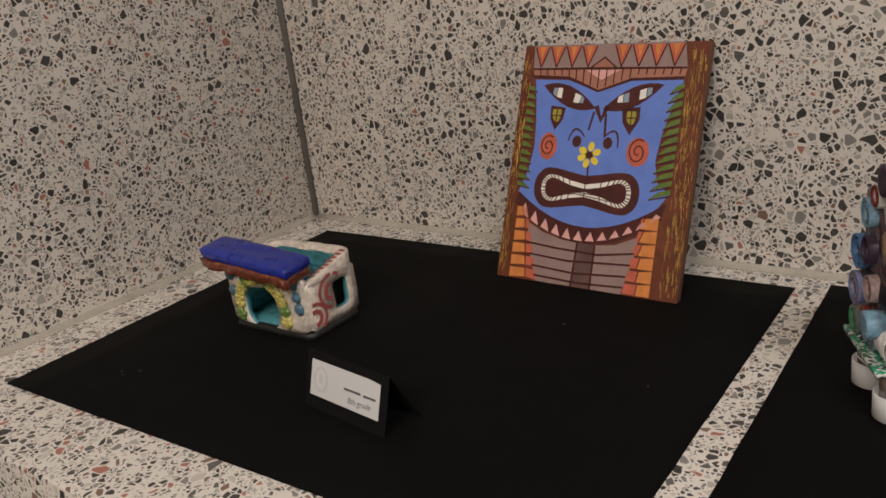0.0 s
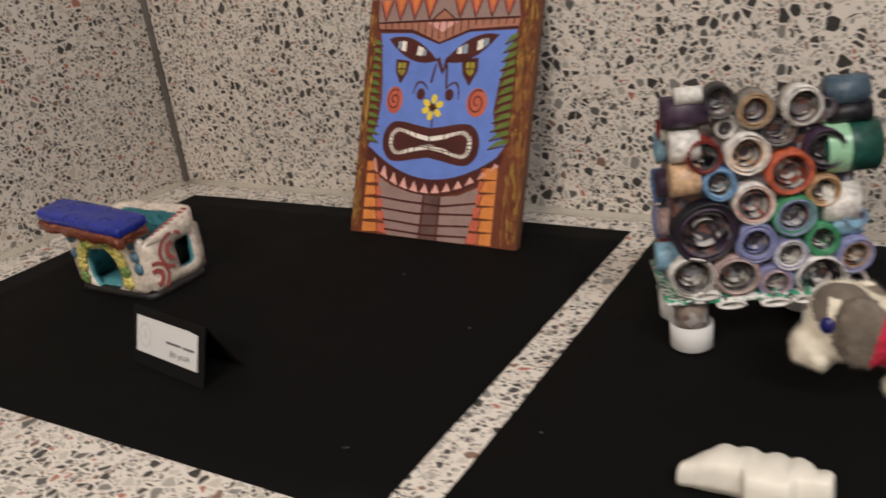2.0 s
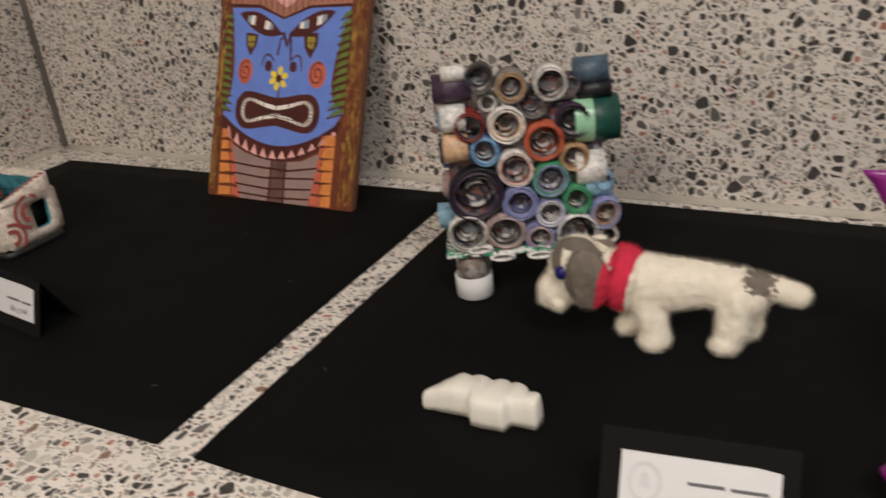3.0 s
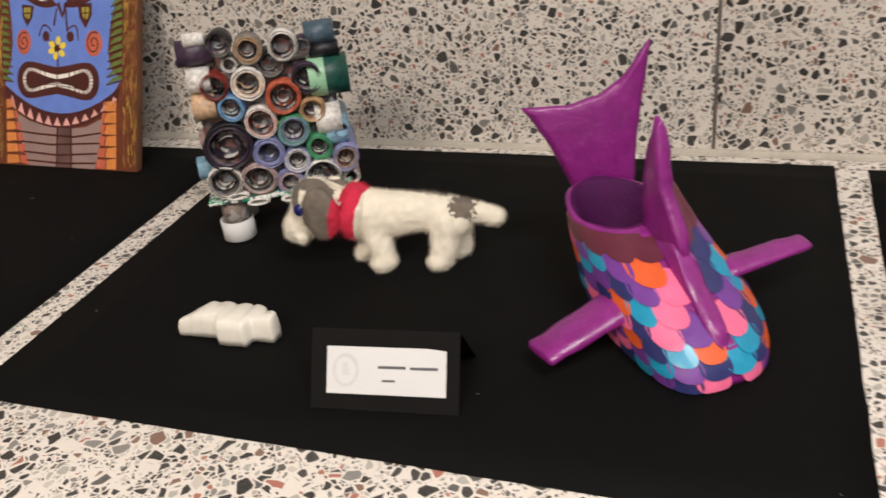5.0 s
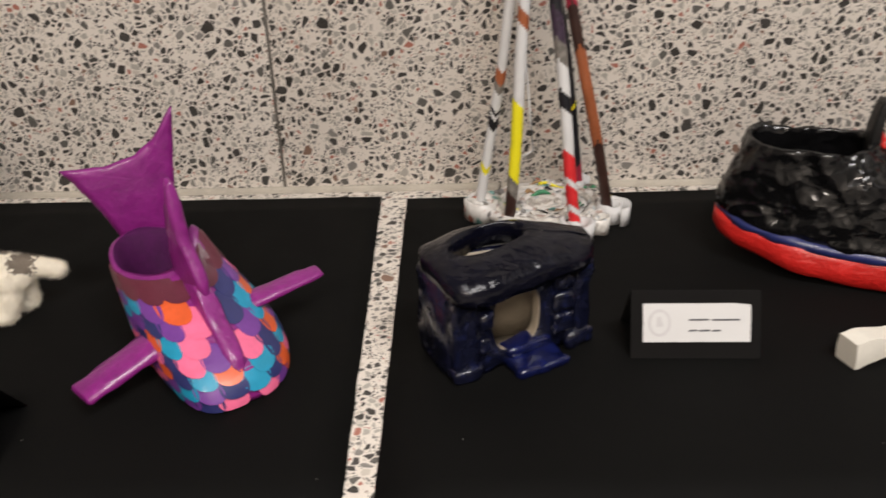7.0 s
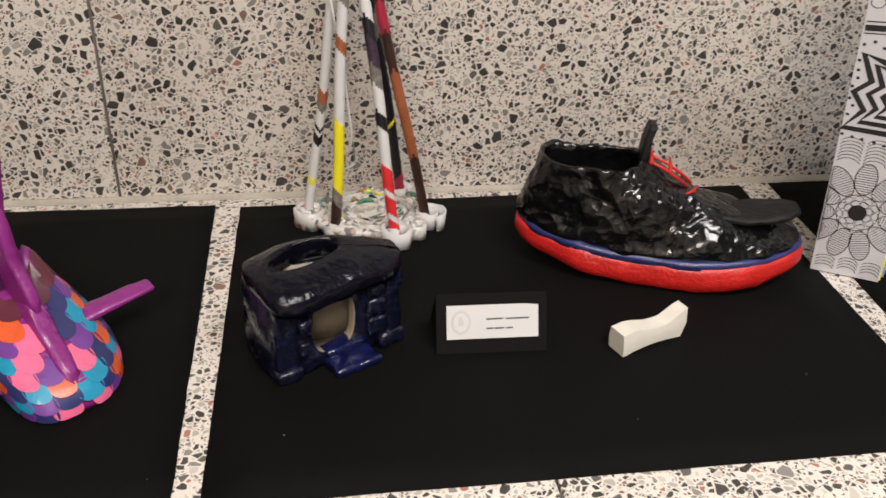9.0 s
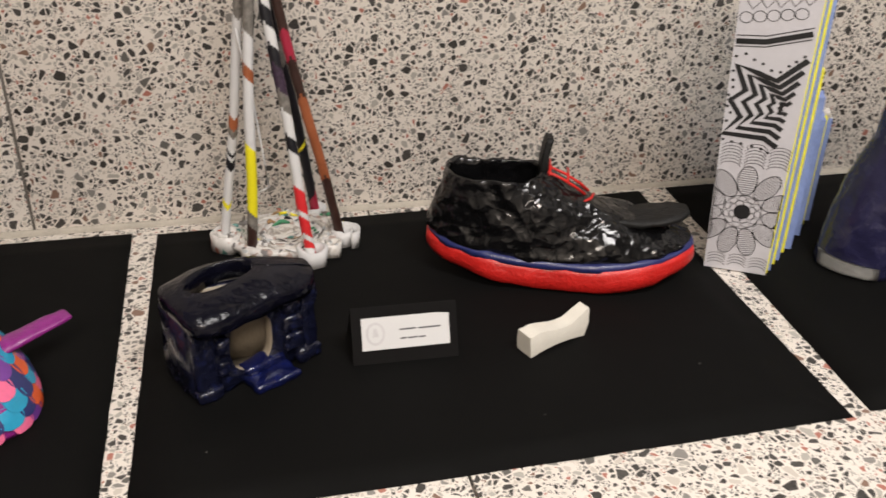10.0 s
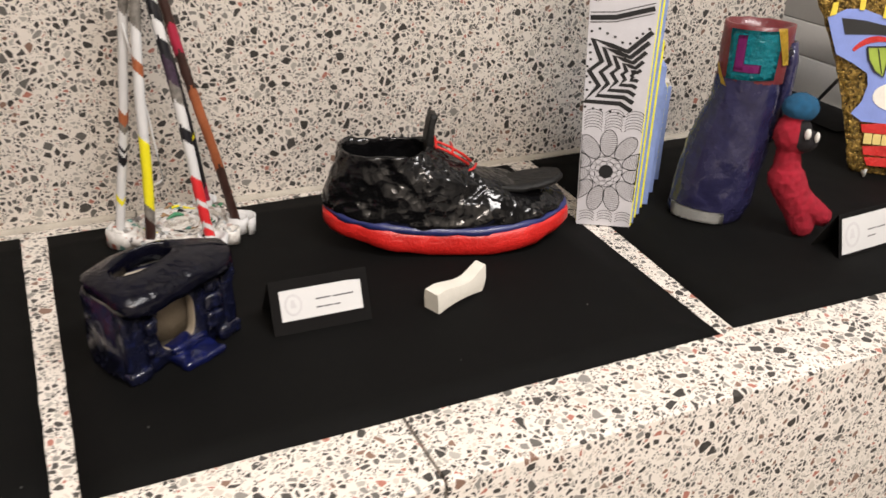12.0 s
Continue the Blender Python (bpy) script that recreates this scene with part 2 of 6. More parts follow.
def fused(bm, voxel, rounds=2):
    """One skin round all the closed pieces in bm, smoothed."""
    me = bpy.data.meshes.new("fused")
    bm.to_mesh(me)
    bm.free()
    ob = new("fused", me)
    mod = ob.modifiers.new("skin", "REMESH")
    mod.mode, mod.voxel_size = "VOXEL", voxel
    made = bpy.data.meshes.new_from_object(ob.evaluated_get(bpy.context.evaluated_depsgraph_get()))
    out = bmesh.new()
    out.from_mesh(made)
    bpy.data.objects.remove(ob)
    bpy.data.meshes.remove(me)
    bpy.data.meshes.remove(made)
    for _ in range(rounds):
        bmesh.ops.smooth_vert(out, verts=out.verts, factor=0.5, use_axis_x=True, use_axis_y=True, use_axis_z=True)
    return out


def pierced(bm, m, outer, inner, thick, index=0, inner_index=None):
    """A plate on the plane m with a hole: outer and inner outlines with equal counts of 2D points."""
    inner_index = index if inner_index is None else inner_index
    rings = []
    for pts, z in ((outer, 0), (outer, thick), (inner, thick), (inner, 0)):
        rings.append([bm.verts.new(m @ Vector((x, y, z))) for x, y in pts])
    n = len(outer)
    for k in range(n):
        for a, b, i in ((0, 1, index), (1, 2, index), (2, 3, inner_index), (3, 0, inner_index)):
            bm.faces.new((rings[a][k], rings[a][(k + 1) % n], rings[b][(k + 1) % n], rings[b][k])).material_index = i
    return bm


def boxy(x0, y0, x1, y1, n=32, power=5.0):
    """A rounded rectangle as n points."""
    cx, cy, a, b = (x0 + x1) / 2, (y0 + y1) / 2, (x1 - x0) / 2, (y1 - y0) / 2
    out = []
    for k in range(n):
        t = 2 * math.pi * (k + 0.5) / n
        c, s = math.cos(t), math.sin(t)
        r = (abs(c) ** power + abs(s) ** power) ** (-1 / power)
        out.append((cx + a * c * r, cy + b * s * r))
    return out


# ---- the bench, its walls and the room ----
LEFT, FRONT, END, TOP = -0.087, -0.69, 3.07, 2.2


def setting(name, lo, hi, material, label, bevel=0.0, category="wall"):
    bm = bmesh.new()
    box(bm, lo, hi, bevel)
    return tagged(flat_shaded(part(name, bm, material)), label, category, "", "structure")


back = thing("wall_back", "speckled terrazzo back wall in large slabs", "wall", kind="structure")
bm = box(bmesh.new(), (LEFT - 0.2, 0.0012, -0.6), (2.829, 0.12, TOP))
part("grout_bed", bm, GROUT, back)
for x0, x1 in ((LEFT + 0.004, 1.3355), (1.3395, 2.83)):
    bm = box(bmesh.new(), (x0, 0.0, 0.003), (x1, 0.03, TOP), 0.0012)
    part("slab", bm, TERRAZZO, back)
side = thing("wall_left", "speckled terrazzo side wall meeting the bench", "wall", kind="structure")
bm = box(bmesh.new(), (LEFT - 0.14, -0.72, -0.6), (LEFT - 0.0012, 0.001, TOP))
part("grout_bed", bm, GROUT, side)
bm = box(bmesh.new(), (LEFT - 0.03, -0.72, 0.003), (LEFT, -0.0045, TOP), 0.0012)
part("slab", bm, TERRAZZO, side)

bench = thing("terrazzo_bench", "long built-in bench of cream speckled terrazzo slabs", "bench", kind="structure")
bm = box(bmesh.new(), (LEFT - 0.1, FRONT + 0.012, -0.499), (END + 0.1, 0.42, -0.012))
part("grout_bed", bm, GROUT, bench)
for x0, x1 in ((LEFT + 0.002, 1.8), (1.803, END + 0.1)):
    bm = box(bmesh.new(), (x0, FRONT, -0.5), (x1, 0.0, 0.0))
    bmesh.ops.bevel(bm, geom=[e for e in bm.edges if all(v.co.z > -0.1 and v.co.y < -0.5 for v in e.verts)], offset=0.004, segments=3, affect="EDGES", profile=0.5)
    bmesh.ops.bevel(bm, geom=[e for e in bm.edges if abs(e.verts[0].co.x - e.verts[1].co.x) < 1e-5], offset=0.0008, segments=1, affect="EDGES")
    flat_shaded(part("slab", bm, TERRAZZO, bench), 25)
bm = box(bmesh.new(), (2.831, 0.0, -0.045), (END + 0.1, 0.4, -0.0005))
part("recess_slab", bm, TERRAZZO, bench)


def fillet(name, p, q, inward, r=0.010):
    """A hollow bead of caulk from p to q in the corner that opens to inward and upward."""
    bm, p, q, inward = bmesh.new(), Vector(p), Vector(q), Vector(inward)
    prof = [(0.0, 0.0), (r, 0.0)] + [(r * (1 - math.sin(t)), 0.55 * r * (1 - math.cos(t))) for t in (math.pi / 2 * k / 5 for k in range(1, 6))]
    steps = 40
    rings = []
    for k in range(steps + 1):
        wob = 1 + 0.12 * noise.noise(Vector((k * 0.7, p.x, 3.1)))
        at = p.lerp(q, k / steps)
        rings.append([at + inward * a * wob + Vector((0, 0, b + 0.0003)) for a, b in prof])
    loft(bm, rings)
    return tagged(part(name, bm, CAULK), "grey caulk bead where wall meets bench", "trim", "", "structure")


bm = bmesh.new()
loft(bm, [[Vector((LEFT + a, -b, z)) for a, b in ((-0.001, -0.001), (0.0085, -0.001), (0.0035, 0.0035), (-0.001, 0.0085))] for z in (0.002, TOP)])
tagged(part("trim", bm, GROUT), "grey grout bead up the wall corner", "trim", "", "structure")
fillet("trim", (LEFT, 0, 0), (2.83, 0, 0), (0, -1, 0))
fillet("trim", (LEFT, FRONT, 0), (LEFT, 0, 0), (1, 0, 0))

# the end wall beyond the terrazzo, in white boards
end_wall = thing("wall_end", "white painted panelled wall at the bench's end", "wall", kind="structure")
bm = box(bmesh.new(), (END + 0.006, -0.7, -0.5), (END + 0.1, 0.42, TOP))
part("backing", bm, surface("seam_shadow", (0.30, 0.29, 0.27), 0.8), end_wall)
for z0, z1 in ((0.0, 0.082), (0.084, 0.155), (0.157, 0.6), (0.602, TOP)):
    bm = box(bmesh.new(), (END, -0.7, z0), (END + 0.02, 0.4, z1), 0.0015)
    part("panel", bm, WHITE_PANEL, end_wall)
setting("wall_recess", (2.7, 0.4, -0.5), (END + 0.1, 0.5, TOP), WHITE_PANEL, "white painted wall of the recess")
setting("floor", (-3, -4, -0.55), (6, 0.5, -0.5), FLOOR_TILE, "pale vinyl corridor floor", category="floor")
setting("ceiling", (-3, -4, TOP), (6, 0.5, TOP + 0.05), PLASTER, "white corridor ceiling", category="ceiling")
setting("wall_opposite", (-3, -4.1, -0.5), (6, -4, TOP), PLASTER, "plain painted corridor wall")
setting("wall_west", (-3.1, -4, -0.5), (-3, 0.5, TOP), PLASTER, "plain painted corridor wall")
setting("wall_east", (6, -4, -0.5), (6.1, 0.5, TOP), PLASTER, "plain painted corridor wall")
setting("wall_far_left", (-3, -0.72, -0.5), (LEFT - 0.14, -0.6, TOP), PLASTER, "plain painted corridor wall")
setting("wall_far_right", (END + 0.1, -0.7, -0.5), (6, -0.6, TOP), PLASTER, "plain painted corridor wall")


def paper_sheet(corners, label):
    """A sheet of black paper with slightly wavy, cut edges."""
    bm, n = bmesh.new(), 14
    bl, br, fr, fl = [Vector(c).to_3d() for c in corners]
    tops = []
    for j in range(n + 1):
        row = []
        for i in range(n + 1):
            s, t = i / n, j / n
            p = bl.lerp(br, s).lerp(fl.lerp(fr, s), t)
            rim = min(s, 1 - s, t, 1 - t)
            lift = 0.0012 + 0.0012 * max(0, noise.noise(p * 6)) * max(0, 1 - rim * 6)
            wob = 0.0012 * noise.noise(p * 25)
            row.append(bm.verts.new((p.x + wob, p.y + wob, lift)))
        tops.append(row)
    for j in range(n):
        for i in range(n):
            bm.faces.new((tops[j][i], tops[j + 1][i], tops[j + 1][i + 1], tops[j][i + 1]))
    border = [e for e in bm.edges if len(e.link_faces) == 1]
    made = bmesh.ops.extrude_edge_only(bm, edges=border)["geom"]
    for v in made:
        if isinstance(v, bmesh.types.BMVert):
            v.co.z = 0.0002
    return tagged(part("paper_sheet", bm, BLACK_PAPER), label, "paper sheet", "black paper sheets on the bench")


SHEET = "large matt black paper sheet lying flat on the terrazzo bench"
paper_sheet(((-0.006, -0.058), (0.716, -0.045), (0.737, -0.585), (0.005, -0.603)), SHEET)
paper_sheet(((0.749, -0.024), (1.468, -0.028), (1.473, -0.582), (0.775, -0.588)), SHEET)
paper_sheet(((1.501, -0.036), (2.237, -0.018), (2.212, -0.588), (1.497, -0.588)), SHEET)
paper_sheet(((2.285, -0.014), (3.055, -0.014), (2.98, -0.605), (2.237, -0.583)), SHEET)

# ---- name cards ----


def name_card(corner, along, lean, size, label_box, marks, words):
    """A folded black card with a white label; marks: rows of (x, y, length, height) of illegible writing on the label; words: (text, x, y, height) in pen."""
    u = Vector(along).normalized()
    card = thing("name_card", "folded black tent card with a white handwritten paper label", "name card", corner, "name cards")
    w, h = size
    o = Vector(corner)
    up = Vector((0, 0, 1))
    back = Vector((-u.y, u.x, 0))
    ridge = (up * math.cos(radians(lean)) + back * math.sin(radians(lean))) * h
    front = plane_of(o, u, ridge)
    bm = slab(bmesh.new(), [(0, 0), (w, 0), (w, h), (0, h)], 0.0006, front)
    flat_shaded(part("front_flap", bm, BLACK_CARD, card, smooth=False))
    foot = back * (2.0 * ridge.dot(back) + 0.014)
    rear = plane_of(o + foot, u, ridge - foot)
    bm = slab(bmesh.new(), [(0, 0), (w, 0), (w, (ridge - foot).length), (0, (ridge - foot).length)], -0.0006, rear)
    flat_shaded(part("rear_flap", bm, BLACK_CARD, card, smooth=False))
    x0, y0, x1, y1 = label_box
    bm = slab(bmesh.new(), [(x0, y0), (x1, y0 + 0.0006), (x1, y1 - 0.001), (x0 + (x1 - x0) * 0.85, y1 + 0.0004), (x0, y1)], 0.0004, front, 0.0008)
    paper = part("paper_label", bm, WHITE_PAPER, card, "white paper label", smooth=False)
    bm = bmesh.new()
    s = y1 - y0
    pierced(bm, front @ Matrix.Translation((0, 0, 0.0012)), oval(x0 + s * 0.42, y0 + s * 0.5, s * 0.3, s * 0.36), oval(x0 + s * 0.42, y0 + s * 0.5, s * 0.22, s * 0.28), 0.0001)
    slab(bm, [(x0 + s * 0.33, y0 + s * 0.4), (x0 + s * 0.52, y0 + s * 0.4), (x0 + s * 0.46, y0 + s * 0.66), (x0 + s * 0.36, y0 + s * 0.66)], 0.0001, front, 0.0012)
    part("printed_crest", bm, FAINT_INK, paper, smooth=False)
    for x, y, length, height in marks:
        bm = slab(bmesh.new(), [(x, y), (x + length, y + 0.0003), (x + length, y + height * 0.5), (x, y + height * 0.42)], 0.0002, front, 0.0012)
        part("writing_bar", bm, INK, paper, smooth=False)
    for text, x, y, height in words:
        data = bpy.data.curves.new("handwriting", "FONT")
        data.body, data.size, data.shear = text, height, 0.25
        data.extrude, data.offset = 0.00008, -0.00008
        ob = new("handwriting", data)
        made = bpy.data.meshes.new_from_object(ob.evaluated_get(bpy.context.evaluated_depsgraph_get()))
        bpy.data.objects.remove(ob)
        bm = bmesh.new()
        bm.from_mesh(made)
        bpy.data.meshes.remove(made)
        bmesh.ops.transform(bm, matrix=front @ Matrix.Translation((x, y, 0.0014)) @ Matrix.Rotation(radians(3), 4, "Z"), verts=bm.verts)
        part("handwriting", bm, INK, paper, "pen handwriting", smooth=False)
    return card


def scrawl(x, y, length, height, words):
    """Bars that stand for a line of handwriting."""
    out, at = [], x
    for share in words:
        out.append((at, y, length * share * 0.86, height))
        at += length * share
    return out


name_card((0.371, -0.485, 0), (0.0987, -0.013, 0), 17, (0.118, 0.058), (0.008, 0.014, 0.108, 0.0495), scrawl(0.058, 0.031, 0.048, 0.005, (0.58, 0.42)), (("8th grade", 0.064, 0.0195, 0.0085),))
name_card((1.077, -0.541, 0), (0.114, 0.014, 0), 30, (0.117, 0.062), (0.013, 0.013, 0.107, 0.049), scrawl(0.054, 0.033, 0.05, 0.005, (0.5, 0.5)) + scrawl(0.057, 0.023, 0.012, 0.004, (1.0,)), ())
name_card((1.722, -0.397, 0), (0.117, -0.004, 0), 24, (0.118, 0.064), (0.011, 0.016, 0.109, 0.052), scrawl(0.053, 0.036, 0.05, 0.004, (0.42, 0.58)) + scrawl(0.053, 0.026, 0.03, 0.004, (0.3, 0.4, 0.3)), ())
name_card((2.506, -0.497, 0), (0.9, 0.05, 0), 16, (0.118, 0.064), (0.006, 0.005, 0.112, 0.057), scrawl(0.06, 0.032, 0.04, 0.004, (0.5, 0.5)) + scrawl(0.06, 0.022, 0.02, 0.004, (1.0,)), ())

# ---- the painted board ----
BROWN = surface("brown_paint", (0.075, 0.011, 0.008), 0.5, 0.35, 500, 60)
BARK = surface("bark_paint", (0.15, 0.036, 0.013), 0.45, 0.4, 600, 70)
BLUE = surface("blue_paint", (0.14, 0.24, 0.68), 0.5, 0.12, 400, 40)
CORAL = surface("coral_paint", (0.58, 0.13, 0.075), 0.5, 0.2, 400, 60)
ORANGE = surface("orange_paint", (0.72, 0.25, 0.06), 0.5, 0.2, 400, 60)
TAUPE = surface("taupe_paint", (0.32, 0.215, 0.195), 0.55, 0.12, 400, 50)
ROSE_BROWN = surface("rose_brown_paint", (0.42, 0.18, 0.12), 0.55, 0.15, 400, 50)
PINK = surface("pink_paint", (0.80, 0.42, 0.38), 0.55, 0.1, 400, 50)
GREEN = surface("green_paint", (0.13, 0.20, 0.035), 0.5, 0.3, 400, 80)
YELLOW = surface("yellow_paint", (0.86, 0.66, 0.06), 0.5, 0.15, 400, 60)
CREAM = surface("cream_paint", (0.90, 0.86, 0.78), 0.5, 0.08, 400, 60)
GREY_BLUE = surface("grey_blue_paint", (0.28, 0.36, 0.45), 0.5, 0.15)
GOLD_LINE = surface("gold_line", (0.80, 0.48, 0.09), 0.35, 0.6)
RAW_EDGE = surface("board_edge", (0.14, 0.06, 0.03), 0.8, 0.2)

board = thing("painted_board", "panel painted with a blue and brown mask pattern, leaning on wall", "painting", (0.489, -0.07, 0))
BOARD = plane_of((0.366, -0.128, 0.001), (0.246, -0.006, 0), (0.006, 0.115, 0.274))
W, H = 0.246, 0.298
bm = box(bmesh.new(), (0, 0, -0.011), (W, H, 0), 0.0012, BOARD)
flat_shaded(part("panel", bm, RAW_EDGE, board))
rng = random.Random(5)
LAYER = 0.00022


def coats(name, material, shapes, plane, z, thick, parent):
    """Each shape as a part of its own; what is too fine to pick apart stays together."""
    if len(shapes) > 40:
        bm = bmesh.new()
        for pts in shapes:
            slab(bm, pts, thick, plane, z)
        return [part(name, bm, material, parent, smooth=False, kind="stuff")]
    return [part(name, slab(bmesh.new(), pts, thick, plane, z), material, parent, smooth=False) for pts in shapes]


def paint(name, material, shapes, level, plane=BOARD, parent=board):
    """Flat painted shapes on a plane; the higher the level, the later the coat."""
    return coats(name, material, shapes, plane, 0.0001 + LAYER * level, LAYER * 0.9, parent)


def line(*pts, w=0.0022, ends=0.8):
    return stroke(pts, w * 1.25, ends)


def chin(u):
    """The height of the blue field's lower edge."""
    return 0.073 + 0.0385 * ((u - 0.118) / 0.102) ** 2


paint("ground_coat", BARK, [[(0.0005, 0.0005), (W - 0.0005, 0.0005), (W - 0.0005, H - 0.0005), (0.0005, H - 0.0005)]], 0)
paint("headdress", ROSE_BROWN, [[(0.014, 0.2675), (0.0171, 0.2597), (0.07, 0.257), (0.1126, 0.2406), (0.155, 0.2545), (0.2201, 0.2565), (0.222, 0.2675)]], 1)
paint("crown_field", TAUPE, [[(0.0137, 0.2975), (0.0159, 0.2675), (0.222, 0.2674), (0.2162, 0.2975)]], 1)
spikes, inner = [], []
for k in range(9):
    u0 = 0.0165 + k * 0.0224
    if k == 4:
        continue
    spikes.append([(u0, 0.2955), (u0 + 0.0205, 0.2955), (u0 + 0.0105, 0.2695)])
    inner.append([(u0 + 0.006, 0.2955), (u0 + 0.0148, 0.2955), (u0 + 0.0104, 0.280)])
paint("crown_spike", CORAL, spikes, 2)
paint("crown_spike_core", ORANGE, inner, 3)
paint("crown_gem", ROSE_BROWN, [[(0.098, 0.2675), (0.116, 0.2805), (0.133, 0.2675)]], 2)
paint("crown_triangle", PINK, [[(0.093, 0.2655), (0.138, 0.2655), (0.115, 0.2535)]], 3)
field = [(0.0214, 0.2545), (0.07, 0.2535), (0.1126, 0.2385), (0.155, 0.2525), (0.2201, 0.2535), (0.211, 0.225), (0.202, 0.19), (0.198, 0.16), (0.203, 0.135), (0.2204, 0.122)]
field += [(0.2204 - 0.2036 * k / 14, chin(0.2204 - 0.2036 * k / 14)) for k in range(1, 15)]
field += [(0.028, 0.14), (0.032, 0.17), (0.030, 0.2), (0.026, 0.23)]
paint("blue_field", BLUE, field and [field], 2)
collar = [(0.015, 0.104)] + [(0.018 + 0.2 * k / 14, chin(0.018 + 0.2 * k / 14) - 0.001) for k in range(15)] + [(0.2155, 0.1)]
collar += [(0.215 - 0.2 * k / 14, chin(0.215 - 0.2 * k / 14) - 0.0165 - 0.003 * math.sin(k / 14 * 3.14)) for k in range(15)]
paint("collar", BROWN, [collar], 1)
teeth = []
for k in range(12):
    u0 = 0.024 + k * 0.0161
    v0 = chin(u0 + 0.006) - 0.0155
    teeth.append([(u0, v0), (u0 + 0.0125, v0 + (chin(u0 + 0.0125) - chin(u0))), (u0 + 0.0063, v0 + 0.0115)])
paint("collar_tooth", PINK, teeth, 2)
paint("torso", TAUPE, [[(0.036, 0.074), (0.06, 0.063), (0.09, 0.056), (0.128, 0.0535), (0.16, 0.057), (0.19, 0.07), (0.187, 0.045), (0.1764, 0.001), (0.0593, 0.001), (0.047, 0.03)]], 1)
paint("torso_stripe", surface("umber_paint", (0.13, 0.07, 0.06), 0.5, 0.25), [[(0.109, 0.001), (0.135, 0.001), (0.135, 0.054), (0.110, 0.055)]], 2)
paint("torso_line", BROWN, [line((0.04, 0.048), (0.08, 0.045), (0.14, 0.043), (0.187, 0.05)), line((0.045, 0.034), (0.1, 0.031), (0.184, 0.036)), line((0.05, 0.02), (0.11, 0.017), (0.18, 0.022)), line((0.055, 0.008), (0.12, 0.006), (0.178, 0.009)), line((0.109, 0.001), (0.111, 0.055), w=0.0026), line((0.135, 0.001), (0.135, 0.054), w=0.0026)], 3)
for name, colour, left, right in (("side_stone", ORANGE, 0.019, 0.212), ("inner_stone", CORAL, 0.036, 0.194)):
    shapes = []
    for k in range(6):
        v0, v1 = 0.002 + k * 0.0155, 0.0145 + k * 0.0155
        e = 0.058 - 0.0045 * k
        if name == "side_stone":
            shapes += [[(left, v0), (0.5 * (left + e) + 0.004, v0 + 0.002), (0.5 * (left + e) + 0.002, v1), (left, v1)], [(right, v0), (0.195 - 0.001 * k, v0), (0.196, v1), (right, v1 + 0.002)]]
        else:
            shapes += [[(0.5 * (0.019 + e) + 0.0055, v0 + 0.002), (e + 0.001, v0), (e - 0.002, v1), (0.5 * (0.019 + e) + 0.004, v1)], [(0.178 + 0.0022 * k, v0), (0.1935 - 0.001 * k, v0), (0.1945, v1), (0.180 + 0.0022 * k, v1)]]
    paint(name, colour, shapes, 2)
leaves, veins = [], []
for k in range(13):
    v = 0.118 + k * 0.0102
    d = 0.019 - 0.0005 * k
    leaves.append([(0.0135, v + 0.0005), (0.0135 + d, v - 0.0018), (0.0135 + d * 0.5, v + 0.005), (0.0135, v + 0.0062)])
    base = 0.2215
    reach = 0.026 - 0.0008 * k
    leaves.append([(base, v + 0.004), (base - reach, v - 0.003), (base - reach * 0.55, v + 0.006), (base, v + 0.0095)])
    veins += [line((0.0135, v), (0.0135 + d, v - 0.0022), w=0.0016), line((base, v + 0.002), (base - reach, v - 0.0042), w=0.0018)]
paint("leaf", GREEN, leaves, 3)
paint("leaf_outline", BROWN, veins, 4)


def lens_shape(x0, y0, x1, y1, up, down):
    top, low = bow((x0, y0), (x1, y1), ((x0 + x1) / 2, (y0 + y1) / 2 + up)), bow((x1, y1), (x0, y0), ((x0 + x1) / 2, (y0 + y1) / 2 - down))
    return [tuple(p) for p in top] + [tuple(p) for p in low[1:-1]]


paint("upper_almond", BROWN, [lens_shape(0.035, 0.247, 0.112, 0.219, 0.026, 0.026), lens_shape(0.122, 0.218, 0.197, 0.248, 0.024, 0.026)], 3)
paint("almond_white", CREAM, [[(0.056, 0.2325), (0.063, 0.2305), (0.0635, 0.2435), (0.057, 0.244)], [(0.080, 0.226), (0.088, 0.225), (0.0905, 0.2345), (0.082, 0.2375)], [(0.140, 0.2265), (0.147, 0.2265), (0.147, 0.236), (0.141, 0.2335)], [(0.168, 0.230), (0.176, 0.2325), (0.176, 0.244), (0.168, 0.241)]], 4)
paint("almond_grey", GREY_BLUE, [[(0.050, 0.236), (0.0555, 0.233), (0.0565, 0.2435), (0.051, 0.244)], [(0.0885, 0.2255), (0.094, 0.225), (0.095, 0.2315), (0.091, 0.234)], [(0.148, 0.2265), (0.1545, 0.227), (0.1545, 0.2385), (0.148, 0.2365)], [(0.177, 0.2335), (0.183, 0.237), (0.183, 0.2445), (0.177, 0.244)]], 4)
paint("drop", BROWN, [[(0.0495, 0.2215), (0.071, 0.219), (0.068, 0.204), (0.0585, 0.191), (0.0505, 0.205)], [(0.1475, 0.2195), (0.171, 0.2215), (0.1715, 0.206), (0.161, 0.188), (0.1505, 0.202)]], 3)
cells = []
